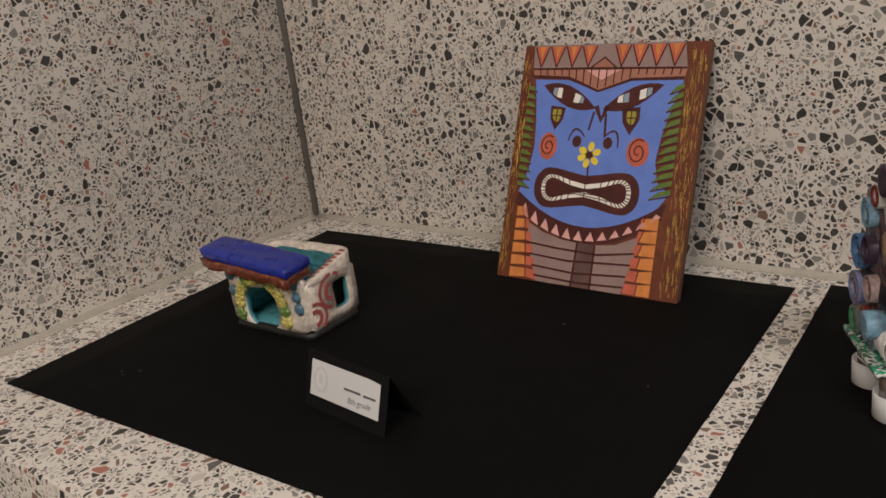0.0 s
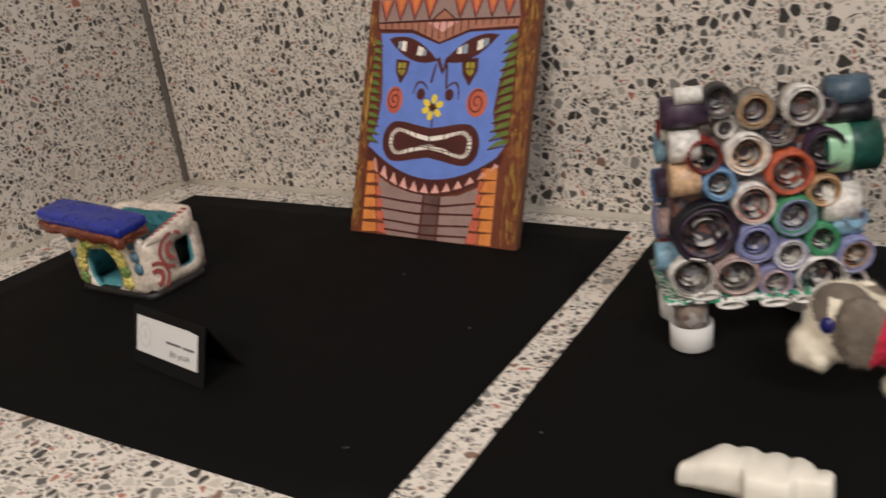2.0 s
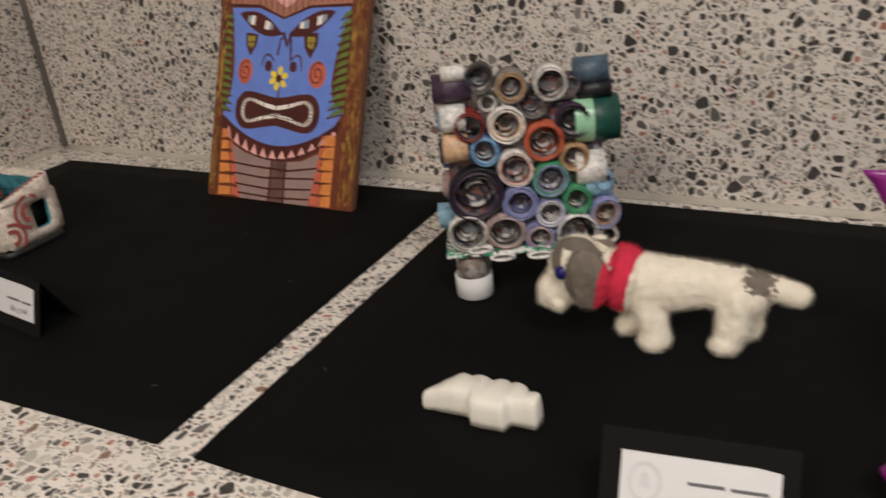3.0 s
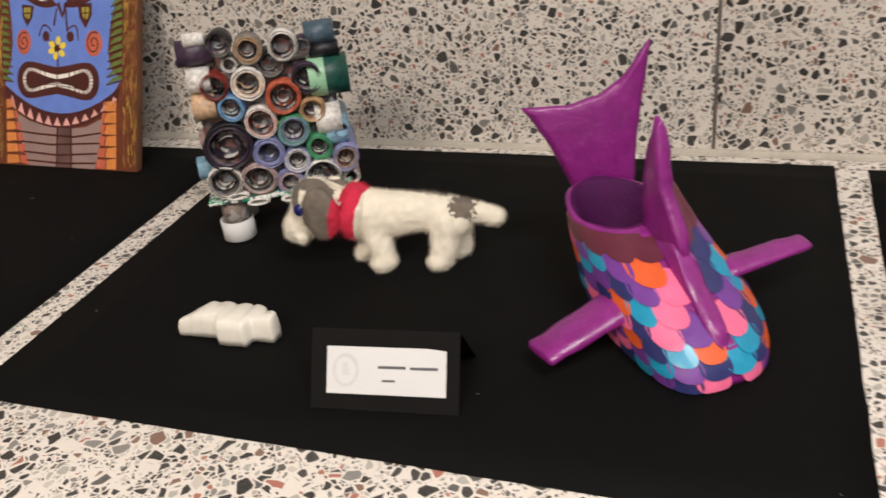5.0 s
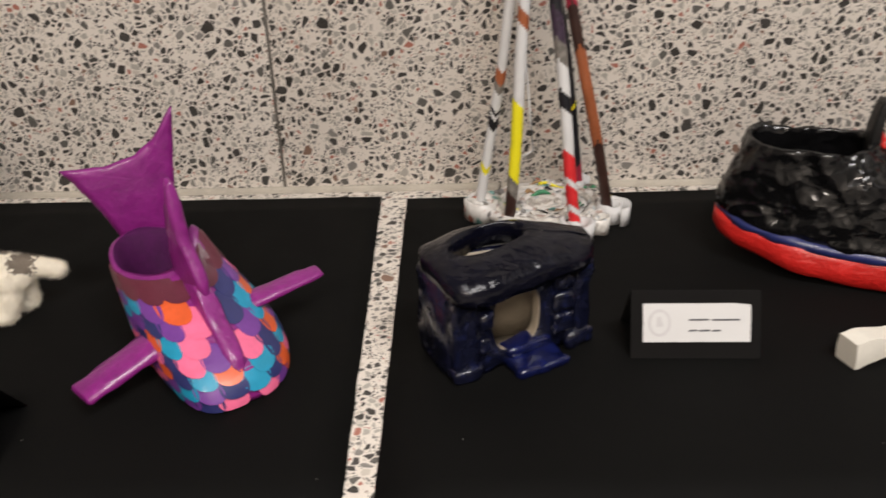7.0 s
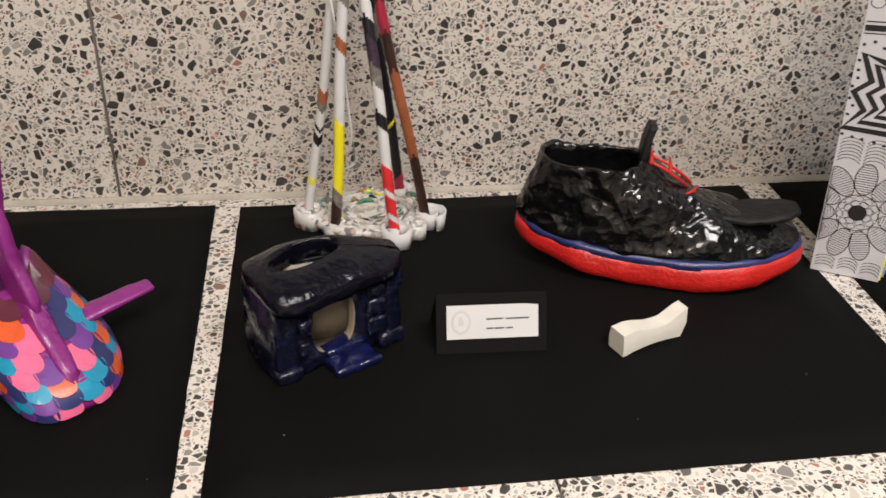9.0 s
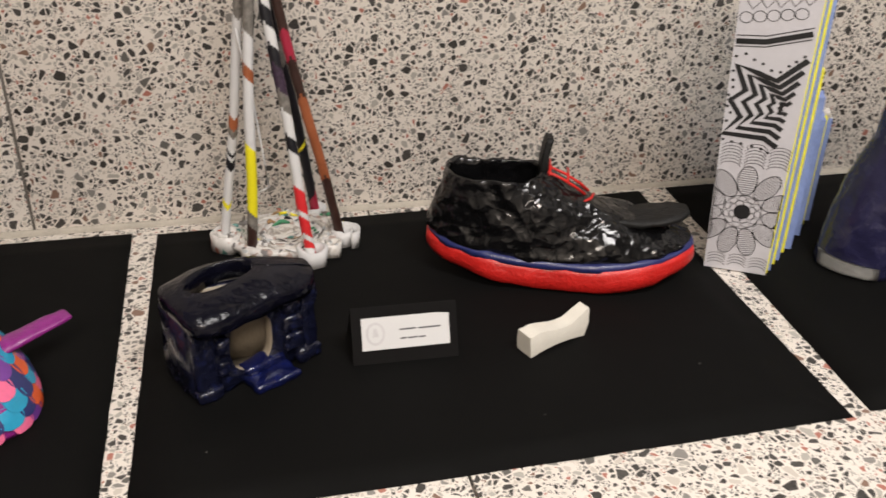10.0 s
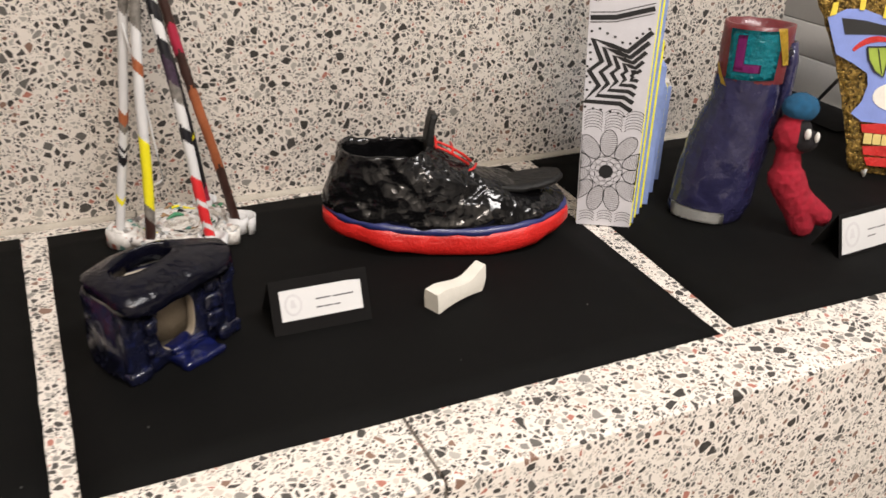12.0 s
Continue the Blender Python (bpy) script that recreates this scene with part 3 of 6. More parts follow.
for cx, cy in ((0.059, 0.2085), (0.1605, 0.2075)):
    cells += [[(cx - 0.0055, cy), (cx - 0.0008, cy), (cx - 0.0008, cy - 0.007), (cx - 0.004, cy - 0.004)], [(cx + 0.0008, cy), (cx + 0.0058, cy), (cx + 0.0045, cy - 0.005), (cx + 0.0008, cy - 0.008)], [(cx - 0.006, cy + 0.0015), (cx - 0.0008, cy + 0.0015), (cx - 0.0008, cy + 0.0085), (cx - 0.0055, cy + 0.0085)], [(cx + 0.0008, cy + 0.0015), (cx + 0.0065, cy + 0.0015), (cx + 0.006, cy + 0.0085), (cx + 0.0008, cy + 0.0085)]]
paint("drop_cell", surface("olive_paint", (0.42, 0.36, 0.05), 0.5, 0.25), cells, 4)
centre_lines = [line((0.113, 0.222), (0.121, 0.205), (0.128, 0.222), w=0.006), line((0.111, 0.215), (0.106, 0.192), w=0.0028), line((0.127, 0.213), (0.129, 0.186), w=0.003), stroke(bow((0.080, 0.178), (0.102, 0.184), (0.086, 0.205)), 0.0026, 0.6), stroke(bow((0.128, 0.184), (0.148, 0.172), (0.148, 0.205)), 0.0026, 0.6), line((0.112, 0.152), (0.113, 0.131), w=0.0022)]
centre_lines += [oval(0.0922, 0.178, 0.0062, 0.0072, 14), oval(0.1343, 0.1775, 0.0062, 0.0072, 14), oval(0.1117, 0.162, 0.0175, 0.0028, 14, 20), oval(0.1117, 0.162, 0.0175, 0.0028, 14, -40)]
paint("brown_stroke", BROWN, centre_lines, 3)
petals = [oval(0.1117 + 0.0105 * math.cos(radians(a)), 0.162 + 0.0105 * math.sin(radians(a)), 0.0058, 0.0042, 12, a) for a in (80, 20, -40, -105, -160, 150)]
paint("petal", YELLOW, petals, 4)
paint("petal_eye", BROWN, [oval(0.1117, 0.162, 0.0042, 0.0042, 12)], 5)
paint("cheek", CORAL, [oval(0.0523, 0.1705, 0.0128, 0.0172, 18), oval(0.1745, 0.1685, 0.0145, 0.0172, 18)], 3)
spirals = []
for cx, cy, s in ((0.0523, 0.1705, 0.011), (0.1745, 0.1685, 0.0125)):
    spirals.append(stroke([(cx + s * (1 - k / 30) * math.cos(k * 0.42 + 1), cy + 1.25 * s * (1 - k / 30) * math.sin(k * 0.42 + 1)) for k in range(26)], 0.0018))
paint("cheek_spiral", BROWN, spirals, 4)


def bowtie(grow):
    """The hourglass outline at the board's middle, grown by so much."""
    cx, cy = 0.1118, 0.1185
    out = []
    for k in range(40):
        t = 2 * math.pi * k / 40
        c, s = math.cos(t), math.sin(t)
        x = 0.0595 * math.copysign(abs(c) ** 0.55, c)
        pinch = 0.0055 + 0.0145 * min(1, (abs(x) / 0.05) ** 1.6)
        y = pinch * math.copysign(abs(s) ** 0.75, s)
        out.append((cx + x + grow * c, cy + y + grow * s - 0.04 * (x) * 0.3))
    return out


paint("hourglass_rim", BROWN, [bowtie(0.0125)], 3)
paint("hourglass_white", CREAM, [bowtie(0.002)], 4)
paint("hourglass_core", BROWN, [bowtie(-0.0038)], 5)
ticks = []
for k, (a, b) in enumerate(zip(bowtie(0.0028), bowtie(-0.0045))):
    ticks.append(line(a, b, w=0.0010, ends=1.0))
paint("hourglass_tick", BROWN, ticks, 6)
paint("hourglass_grain", surface("dark_brown_paint", (0.05, 0.012, 0.008), 0.5, 0.3), [line((0.068, 0.118 + d), (0.1, 0.117 + d * 0.4), (0.155, 0.115 + d), w=0.0009) for d in (-0.008, -0.003, 0.002, 0.007)], 6)
bricks = [line((0.016 + k * 0.0105, 0.2672), (0.018 + k * 0.0103, (0.2597 - max(0, 1 - abs(0.1126 - (0.018 + k * 0.0103)) / 0.05) * 0.017)), w=0.0014) for k in range(20)]
bricks += [line((0.0159, 0.2675), (0.1, 0.2678), (0.222, 0.2674), w=0.0022), line((0.0171, 0.2585), (0.07, 0.2563), (0.1126, 0.2398), w=0.0028), line((0.1126, 0.2398), (0.155, 0.254), (0.2201, 0.2562), w=0.0028)]
bricks += [line(s[0], s[2], w=0.0016) for s in spikes] + [line(s[1], s[2], w=0.0016) for s in spikes] + [line((0.097, 0.2675), (0.116, 0.281), (0.134, 0.2675), w=0.0018)]
bricks += [stroke([(0.0185 + 0.2 * k / 12, chin(0.0185 + 0.2 * k / 12)) for k in range(13)], 0.0024)]
paint("outline_stroke", BROWN, bricks, 4)
grain, dark_grain = [], []
for k in range(520):
    right = k % 3 > 0
    u = rng.uniform(0.2235, 0.2445) if right else rng.uniform(0.0015, 0.0125)
    v, n = rng.uniform(0.003, 0.28), rng.uniform(0.004, 0.016)
    (grain if k % 4 else dark_grain).append(line((u, v), (u + rng.uniform(-0.001, 0.001), min(0.296, v + n)), w=rng.uniform(0.0004, 0.0010), ends=0.3))
paint("gold_grain", GOLD_LINE, grain, 1)
paint("dark_grain", BROWN, dark_grain, 1)

# ---- the ceramic house with the blue roof ----
GLAZE_CREAM = surface("cream_glaze", (0.72, 0.64, 0.55), 0.3, 0.3, 200, 90, 0.6, 0.0018, 0.6, second=(0.55, 0.43, 0.36))
GLAZE_TEAL = surface("teal_glaze", (0.085, 0.30, 0.35), 0.3, 0.25, 150, 90, 0.4, 0.001, 0.5)
GLAZE_BLUE = surface("royal_blue_glaze", (0.014, 0.03, 0.30), 0.3, 0.35, 150, 60, 0.4, 0.001, 0.3)
GLAZE_YELLOW = surface("yellow_glaze", (0.66, 0.57, 0.16), 0.35, 0.35, 150, 160, 0.4, 0.001, 0.4, second=(0.22, 0.30, 0.06))
GLAZE_RUST = surface("rust_glaze", (0.15, 0.035, 0.018), 0.35, 0.45, 200, 150, 0.5, 0.001, 0.4, second=(0.36, 0.13, 0.06))
GLAZE_RED = surface("red_brush", (0.44, 0.11, 0.10), 0.4, 0.25, 200, 90)
BLACK_CLAY = surface("black_clay", (0.012, 0.011, 0.011), 0.5, 0.3, 200, 90)

house = thing("ceramic_house", "small glazed ceramic house with blue slab roof and red swirls", "ceramic house", (0.205, -0.335, 0))
HX = Matrix.Translation((0.147, -0.379, 0)) @ Matrix.Rotation(radians(1.5), 4, "Z")


def house_ring(grow, z, n=48, front=0.0):
    """The house's rounded plan, grown outward."""
    return [HX @ Vector((x, y, z)) for x, y in boxy(-grow, -grow + front, 0.128 + grow, 0.085 + grow, n, 11)]


bm = bmesh.new()
loft(bm, [house_ring(0.001, 0.0005), house_ring(0.003, 0.003), house_ring(0.001, 0.009), house_ring(-0.008, 0.0095)])
part("base", roughened(bm, 0.0012, 120), BLACK_CLAY, house, "rough black base")
# walls as plates: x along, y up
front_plane = HX @ plane_of((0, 0.007, 0.0085), (1, 0, 0), (0, 0, 1))
door = boxy(0.026, -0.002, 0.080, 0.05, 32, 3.2)
bm = pierced(bmesh.new(), front_plane, boxy(0, 0, 0.127, 0.071, 32, 40), door, 0.007, 0, 1)
part("front_wall", roughened(bm, 0.0022, 70), [GLAZE_CREAM, GLAZE_TEAL], house)
right_plane = HX @ plane_of((0.1205, 0.002, 0.0085), (0, 1, 0), (0, 0, 1))
window = boxy(0.043, 0.014, 0.068, 0.048, 32, 6)
bm = pierced(bmesh.new(), right_plane, boxy(0, 0, 0.084, 0.0625, 32, 30), window, 0.007, 0, 1)
part("right_wall", roughened(bm, 0.002, 60), [GLAZE_CREAM, GLAZE_TEAL], house)
for name, plane, w in (("left_wall", plane_of((0.0065, 0.084, 0.0085), (0, -1, 0), (0, 0, 1)), 0.082), ("back_wall", plane_of((0.126, 0.078, 0.0085), (-1, 0, 0), (0, 0, 1)), 0.125)):
    bm = bmesh.new()
    m = HX @ plane
    pts = boxy(0, 0, w, 0.064, 32, 12)
    inset = boxy(0.002, 0.002, w - 0.002, 0.062, 32, 12)
    loft(bm, [[m @ Vector((x, y, z)) for x, y in p] for p, z in ((pts, 0.0), (pts, 0.006), (inset, 0.007))])
    for f in bm.faces:
        f.material_index = 1 if f.calc_center_median().length and (m.inverted() @ f.calc_center_median()).z < 0.001 else 0
    part(name, bm, [GLAZE_CREAM, GLAZE_TEAL], house)
bm = bmesh.new()
slab(bm, [(x, y) for x, y in boxy(0.005, 0.005, 0.122, 0.08, 24, 6)], 0.002, HX, 0.009)
part("inner_floor", bm, GLAZE_TEAL, house)
bm = bmesh.new()
rings = []
def sloped(ring):
    """The rim rises towards the back."""
    return [Vector((p.x, p.y, max(0.066, p.z + 0.24 * ((HX.inverted() @ p).y - 0.05)))) for p in ring]


for g, z in ((0.001, 0.060), (0.0014, 0.0775), (-0.0015, 0.0795), (-0.009, 0.0785), (-0.0115, 0.075)):
    rings.append(sloped(house_ring(g, z)))
loft(bm, rings, caps=(False, False))
part("rim", roughened(bm, 0.0016, 90), GLAZE_CREAM, house)
bm = bmesh.new()
loft(bm, [house_ring(-0.0085, 0.060), sloped(house_ring(-0.010, 0.068)), sloped(house_ring(-0.0112, 0.0762))], caps=(False, False))
bmesh.ops.subdivide_edges(bm, edges=bm.edges, cuts=2, use_grid_fill=True)
part("lining", roughened(bm, 0.0012, 150), GLAZE_TEAL, house, "rippled teal glazed lining")
bm = slab(bmesh.new(), boxy(0.036, 0.012, 0.075, 0.056, 24, 6), 0.002, right_plane, -0.008)
part("window_shade", bm, BLACK_CLAY, house)
bm = bmesh.new()
for k in range(8):
    y = 0.022 + k * 0.0075
    zz = 0.0790 + 0.24 * (y - 0.05)
    bm = slab(bmesh.new(), [(0.1185, y), (0.1265, y - 0.001), (0.1268, y + 0.003), (0.1185, y + 0.0035)], 0.0014, HX, zz)
    part("rim_stripe", bm, GLAZE_RED, house, smooth=False)
bm = bmesh.new()
m = HX @ plane_of((0.1285, 0.002, 0.0085), (0, 1, 0), (0, 0, 1))
for cx, cy, s, a0 in ((0.008, 0.017, 0.018, -1.6), (0.041, 0.040, 0.021, 0.9)):
    for r0, wd in ((1.0, 0.0032), (0.5, 0.0042)):
        pts = [(cx + s * r0 * math.cos(a0 + k * 0.3), cy + s * r0 * 0.95 * math.sin(a0 + k * 0.3)) for k in range(14)]
        runs = [[]]
        for x, y in pts:
            if 0.003 < x < 0.072 and 0.002 < y < 0.061 and not (0.041 < x < 0.07 and 0.012 < y < 0.05):
                runs[-1].append((x, y))
            elif runs[-1]:
                runs.append([])
        for run in runs:
            if len(run) > 2:
                part("swirl", slab(bmesh.new(), stroke(run, wd * 1.25), 0.0006, m, 0.0), GLAZE_RED, house, smooth=False)
# modelled flower border round the doorway
for k in range(17):
    t = math.pi * (k / 16)
    x, z = 0.0535 - 0.0385 * math.cos(t), 0.012 + 0.05 * math.sin(t) ** 0.75
    bm = bmesh.new()
    for j in range(5):
        a = 2 * math.pi * j / 5 + k
        ball(bm, HX @ Vector((x + 0.0042 * math.cos(a), -0.0015, z + 0.0042 * math.sin(a) + 0.008)), (0.0046, 0.0032, 0.0046), None, 0, 8)
    roughened(bm, 0.0014, 260)
    ball(bm, HX @ Vector((x, -0.0035, z + 0.008)), 0.0026, None, 0, 8)
    part("flower", bm, GLAZE_YELLOW if k % 5 else surface("green_glaze", (0.16, 0.26, 0.07), 0.3, 0.3, 150, 120, 0.4, 0.001, 0.4), house)
for x, z in ((0.112, 0.066), (0.114, 0.05), (0.116, 0.036), (0.006, 0.066), (0.008, 0.045)):
    bm = ball(bmesh.new(), HX @ Vector((x, -0.001, z + 0.004)), (0.0075, 0.004, 0.0075), None, 0, 12)
    part("blue_knob", roughened(bm, 0.001, 200), surface("slate_blue_glaze", (0.08, 0.17, 0.24), 0.3, 0.3, 150, 120, 0.3, 0.001, 0.5), house)
roof = HX @ Matrix.Translation((-0.012, -0.024, 0.089)) @ Matrix.Rotation(radians(5), 4, "X") @ Matrix.Rotation(radians(5.0), 4, "Y")
bm = box(bmesh.new(), (0, 0, 0.008), (0.141, 0.044, 0.021), 0.004, roof)
bmesh.ops.subdivide_edges(bm, edges=[e for e in bm.edges if e.calc_length() > 0.03], cuts=8, use_grid_fill=True)
part("roof_slab", roughened(bm, 0.0026, 75), GLAZE_BLUE, house, "royal blue glazed slab roof")
bm = box(bmesh.new(), (0.002, -0.002, -0.003), (0.139, 0.04, 0.0095), 0.003, roof)
bmesh.ops.subdivide_edges(bm, edges=[e for e in bm.edges if e.calc_length() > 0.02], cuts=14, use_grid_fill=True)
part("eave_band", roughened(bm, 0.005, 150), GLAZE_RUST, house, "lumpy rust brown eaves")

# ---- the stool of rolled magazine paper ----
ROLL_COLOURS = {
    "white": (0.68, 0.66, 0.63), "black": (0.007, 0.007, 0.011), "red": (0.20, 0.022, 0.016), "coral": (0.45, 0.10, 0.05), "blue": (0.08, 0.19, 0.42),
    "lilac": (0.22, 0.24, 0.44), "green": (0.05, 0.25, 0.12), "tan": (0.40, 0.25, 0.13), "plum": (0.045, 0.025, 0.05), "slate": (0.06, 0.10, 0.14), "teal": (0.008, 0.065, 0.05), "grey": (0.20, 0.185, 0.165), "pink": (0.42, 0.30, 0.29), "peach": (0.60, 0.40, 0.25), "sky": (0.20, 0.36, 0.48),
}
ROLLS = {k: surface("magazine_" + k, c, 0.45, 0.45, 300, 170, 0.3, 0.0006, 0.0) for k, c in ROLL_COLOURS.items()}


def printed(name, base, marks, size=330):
    """Glossy printed paper, with patches of other ink."""
    m = bpy.data.materials.new(name)
    ns, ls, bsdf = nodes_of(m)
    where = coords(ns)
    v = ns.new("ShaderNodeTexVoronoi")
    v.inputs["Scale"].default_value = size
    ls.new(where, v.inputs["Vector"])
    split = ns.new("ShaderNodeSeparateColor")
    ls.new(v.outputs["Color"], split.inputs[0])
    tone = mixed(ns, ls, maths(ns, ls, "GREATER_THAN", split.outputs[0], 0.62), base, marks[0])
    tone = mixed(ns, ls, maths(ns, ls, "GREATER_THAN", split.outputs[1], 0.8), tone, marks[1])
    tone = mixed(ns, ls, maths(ns, ls, "GREATER_THAN", split.outputs[2], 0.86), tone, marks[2])
    ls.new(tone, bsdf.inputs["Base Color"])
    bsdf.inputs["Roughness"].default_value = 0.35
    bumped(ns, ls, bsdf, grainy(ns, ls, where, 300), 0.3, 0.0004)
    return m


PRINT_MIX = printed("printed_mix", (0.55, 0.52, 0.50), ((0.10, 0.09, 0.12), (0.50, 0.20, 0.14), (0.16, 0.26, 0.44)))
# dark print, also the painted shade in the rolls' holes and gaps
PRINT_AND_SHADE = printed("print_and_hollow_shade", (0.035, 0.03, 0.04), ((0.12, 0.10, 0.11), (0.16, 0.07, 0.06), (0.20, 0.22, 0.25)), 150)
PRINT_KRAFT = printed("printed_kraft", (0.24, 0.19, 0.16), ((0.32, 0.28, 0.24), (0.15, 0.11, 0.10), (0.36, 0.34, 0.33)), 160)
PRINT_PALE = printed("printed_pale", (0.70, 0.68, 0.64), ((0.60, 0.57, 0.53), (0.42, 0.39, 0.36), (0.45, 0.47, 0.48)), 150)

stool = thing("paper_roll_sculpture", "chair-like sculpture of glued colourful magazine paper rolls on short legs", "sculpture", (0.92, -0.25, 0))
RU = Vector((math.cos(radians(28)), math.sin(radians(28)), 0))
RN = Vector((math.sin(radians(28)), -math.cos(radians(28)), 0))
RO = Vector((0.852, -0.309, 0))


def paper_roll(u, z, r, colour, core="grey", out=0.0, depth=0.085, turns=4, axis=RN, side=RU, origin=RO, wall=0.3):
    """A rolled tube seen end on: wound layers, each a little in or out of the next."""
    bm = bmesh.new()
    face = origin + side * u + Vector((0, 0, z)) + axis * out
    up = axis.cross(side)
    lr = random.Random(int(u * 7000) + int(z * 9000))
    rad, rings, prof = r, [], []
    prof.append((r, -depth))
    for k in range(turns):
        step = lr.uniform(-0.002, 0.002)
        prof += [(rad, step), (rad - r * wall / turns * 0.75, step + 0.0004), (rad - r * wall / turns * 0.9, step - 0.0022)]
        rad -= r * wall / turns
    prof += [(rad, -0.002), (rad * 0.97, -depth * 0.45), (rad * 0.9, -depth * 0.5)]
    squash, tilt = lr.uniform(0.9, 1.05), lr.uniform(0, 3)
    for rr, dd in prof:
        a, b = side * math.cos(tilt) + up * math.sin(tilt), up * math.cos(tilt) - side * math.sin(tilt)
        rings.append([p + (p - face).normalized() * 0.0006 * noise.noise(p * 160) + axis * dd for p in circle(face, a * rr, b * rr * squash, 22)])
    loft(bm, rings)
    n = len(prof)
    bm.faces.ensure_lookup_table()
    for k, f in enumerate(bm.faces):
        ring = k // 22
        # index 1 lines the hole: the tube's inner shade, put into its colour
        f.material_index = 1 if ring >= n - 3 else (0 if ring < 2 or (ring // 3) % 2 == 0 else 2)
    # a loose inner winding
    if r > 0.012:
        n, c0, spin = 34, face - axis * 0.003, lr.uniform(0, 6)
        loops = lr.uniform(1.2, 2.2)
        for k in range(n):
            quad = []
            for j, d in ((k, 0.0), (k + 1, 0.0), (k + 1, -0.02), (k, -0.02)):
                a, rr = spin + loops * 2 * math.pi * j / n, rad * (0.95 - 0.55 * j / n)
                quad.append(bm.verts.new(c0 + side * math.cos(a) * rr + up * math.sin(a) * rr * squash + axis * (d - 0.004 * j / n)))
            bm.faces.new(quad).material_index = 3 if lr.random() < 0.55 else 2
    return part("paper_roll", bm, [ROLLS[colour], PRINT_AND_SHADE, ROLLS[core if core in ROLLS else "grey"], ROLLS["white"]], stool)


for u, z, r, colour, core, out in (
    (0.043, 0.214, 0.0125, "black", "grey", 0), (0.069, 0.205, 0.0145, "grey", "tan", 0), (0.103, 0.205, 0.0155, "white", "grey", 0.003),
    (0.030, 0.174, 0.014, "red", "black", 0.004), (0.063, 0.172, 0.0168, "white", "peach", 0.002), (0.087, 0.188, 0.0142, "black", "grey", -0.004),
    (0.121, 0.170, 0.0155, "plum", "black", 0.002), (0.095, 0.154, 0.0178, "coral", "coral", 0.004), (0.042, 0.150, 0.0145, "blue", "sky", 0.002),
    (0.068, 0.131, 0.0170, "white", "coral", 0.003), (0.121, 0.136, 0.0132, "tan", "tan", 0), (0.099, 0.118, 0.0170, "green", "lilac", 0.003),
    (0.031, 0.111, 0.0265, "black", "plum", 0.004), (0.070, 0.098, 0.0165, "lilac", "lilac", 0.002), (0.097, 0.085, 0.0140, "lilac", "white", 0),
    (0.122, 0.095, 0.0145, "green", "green", -0.002), (0.147, 0.080, 0.0150, "lilac", "tan", 0), (0.020, 0.073, 0.0182, "white", "grey", 0.002),
    (0.055, 0.071, 0.0190, "pink", "grey", 0.002), (0.086, 0.062, 0.0140, "lilac", "pink", 0), (0.121, 0.063, 0.0188, "white", "black", 0.002),
    (0.048, 0.192, 0.0085, "grey", "white", -0.006), (0.121, 0.200, 0.0085, "plum", "grey", -0.006), (0.147, 0.110, 0.009, "sky", "lilac", -0.004), (0.088, 0.132, 0.006, "pink", "tan", -0.004), (0.150, 0.056, 0.0095, "pink", "white", -0.006), (0.052, 0.168, 0.006, "peach", "grey", -0.006), (0.104, 0.062, 0.0055, "sky", "grey", -0.005),
):
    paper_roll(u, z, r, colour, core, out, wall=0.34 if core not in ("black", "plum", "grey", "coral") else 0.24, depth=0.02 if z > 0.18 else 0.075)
# crossing rolls on both flanks, lying along the front
for u, z, r, colour, length, d in ((0.140, 0.209, 0.012, "slate", 0.03, 0.02), (0.142, 0.193, 0.008, "black", 0.03, 0.015), (0.143, 0.166, 0.0205, "teal", 0.04, 0.018), (0.136, 0.122, 0.017, "white", 0.026, 0.016), (0.142, 0.102, 0.008, "sky", 0.022, 0.012)):
    bm = bmesh.new()
    c = RO + RU * u + Vector((0, 0, z)) - RN * d
    rows = [[p for p in circle(c + RU * x, RN * rr, Vector((0, 0, rr)), 20)] for x, rr in ((-length / 2, r), (length / 2, r), (length / 2, r * 0.7), (-length * 0.1, r * 0.66))]
    loft(bm, rows)
    mats = [ROLLS[colour], ROLLS["grey"]]
    part("paper_roll", bm, mats, stool)
    if colour == "teal":
        bm = bmesh.new()
        rows = [circle(c + RU * x, RN * (r + 0.0004), Vector((0, 0, r + 0.0004)), 20) for x in (-length / 2, -length * 0.08)]
        loft(bm, rows, caps=(False, False))
        part("paper_band", bm, surface("mint_paper", (0.30, 0.55, 0.36), 0.3, 0.15), stool, "pale green paper band")
for u, z, r, colour, length, d in ((0.018, 0.207, 0.013, "plum", 0.034, 0.012), (0.0165, 0.181, 0.013, "white", 0.022, 0.008), (0.0165, 0.154, 0.014, "peach", 0.022, 0.008), (0.004, 0.085, 0.012, "sky", 0.02, 0.02), (0.02, 0.221, 0.007, "white", 0.02, 0.005)):
    bm = bmesh.new()
    c = RO + RU * u + Vector((0, 0, z)) - RN * d
    loft(bm, [circle(c + RU * x, RN * rr, Vector((0, 0, rr)), 16) for x, rr in ((-length / 2, r * 0.6), (-length / 2, r), (length / 2, r * 0.95))])
    part("paper_roll", roughened(bm, 0.0012, 120), ROLLS[colour], stool)
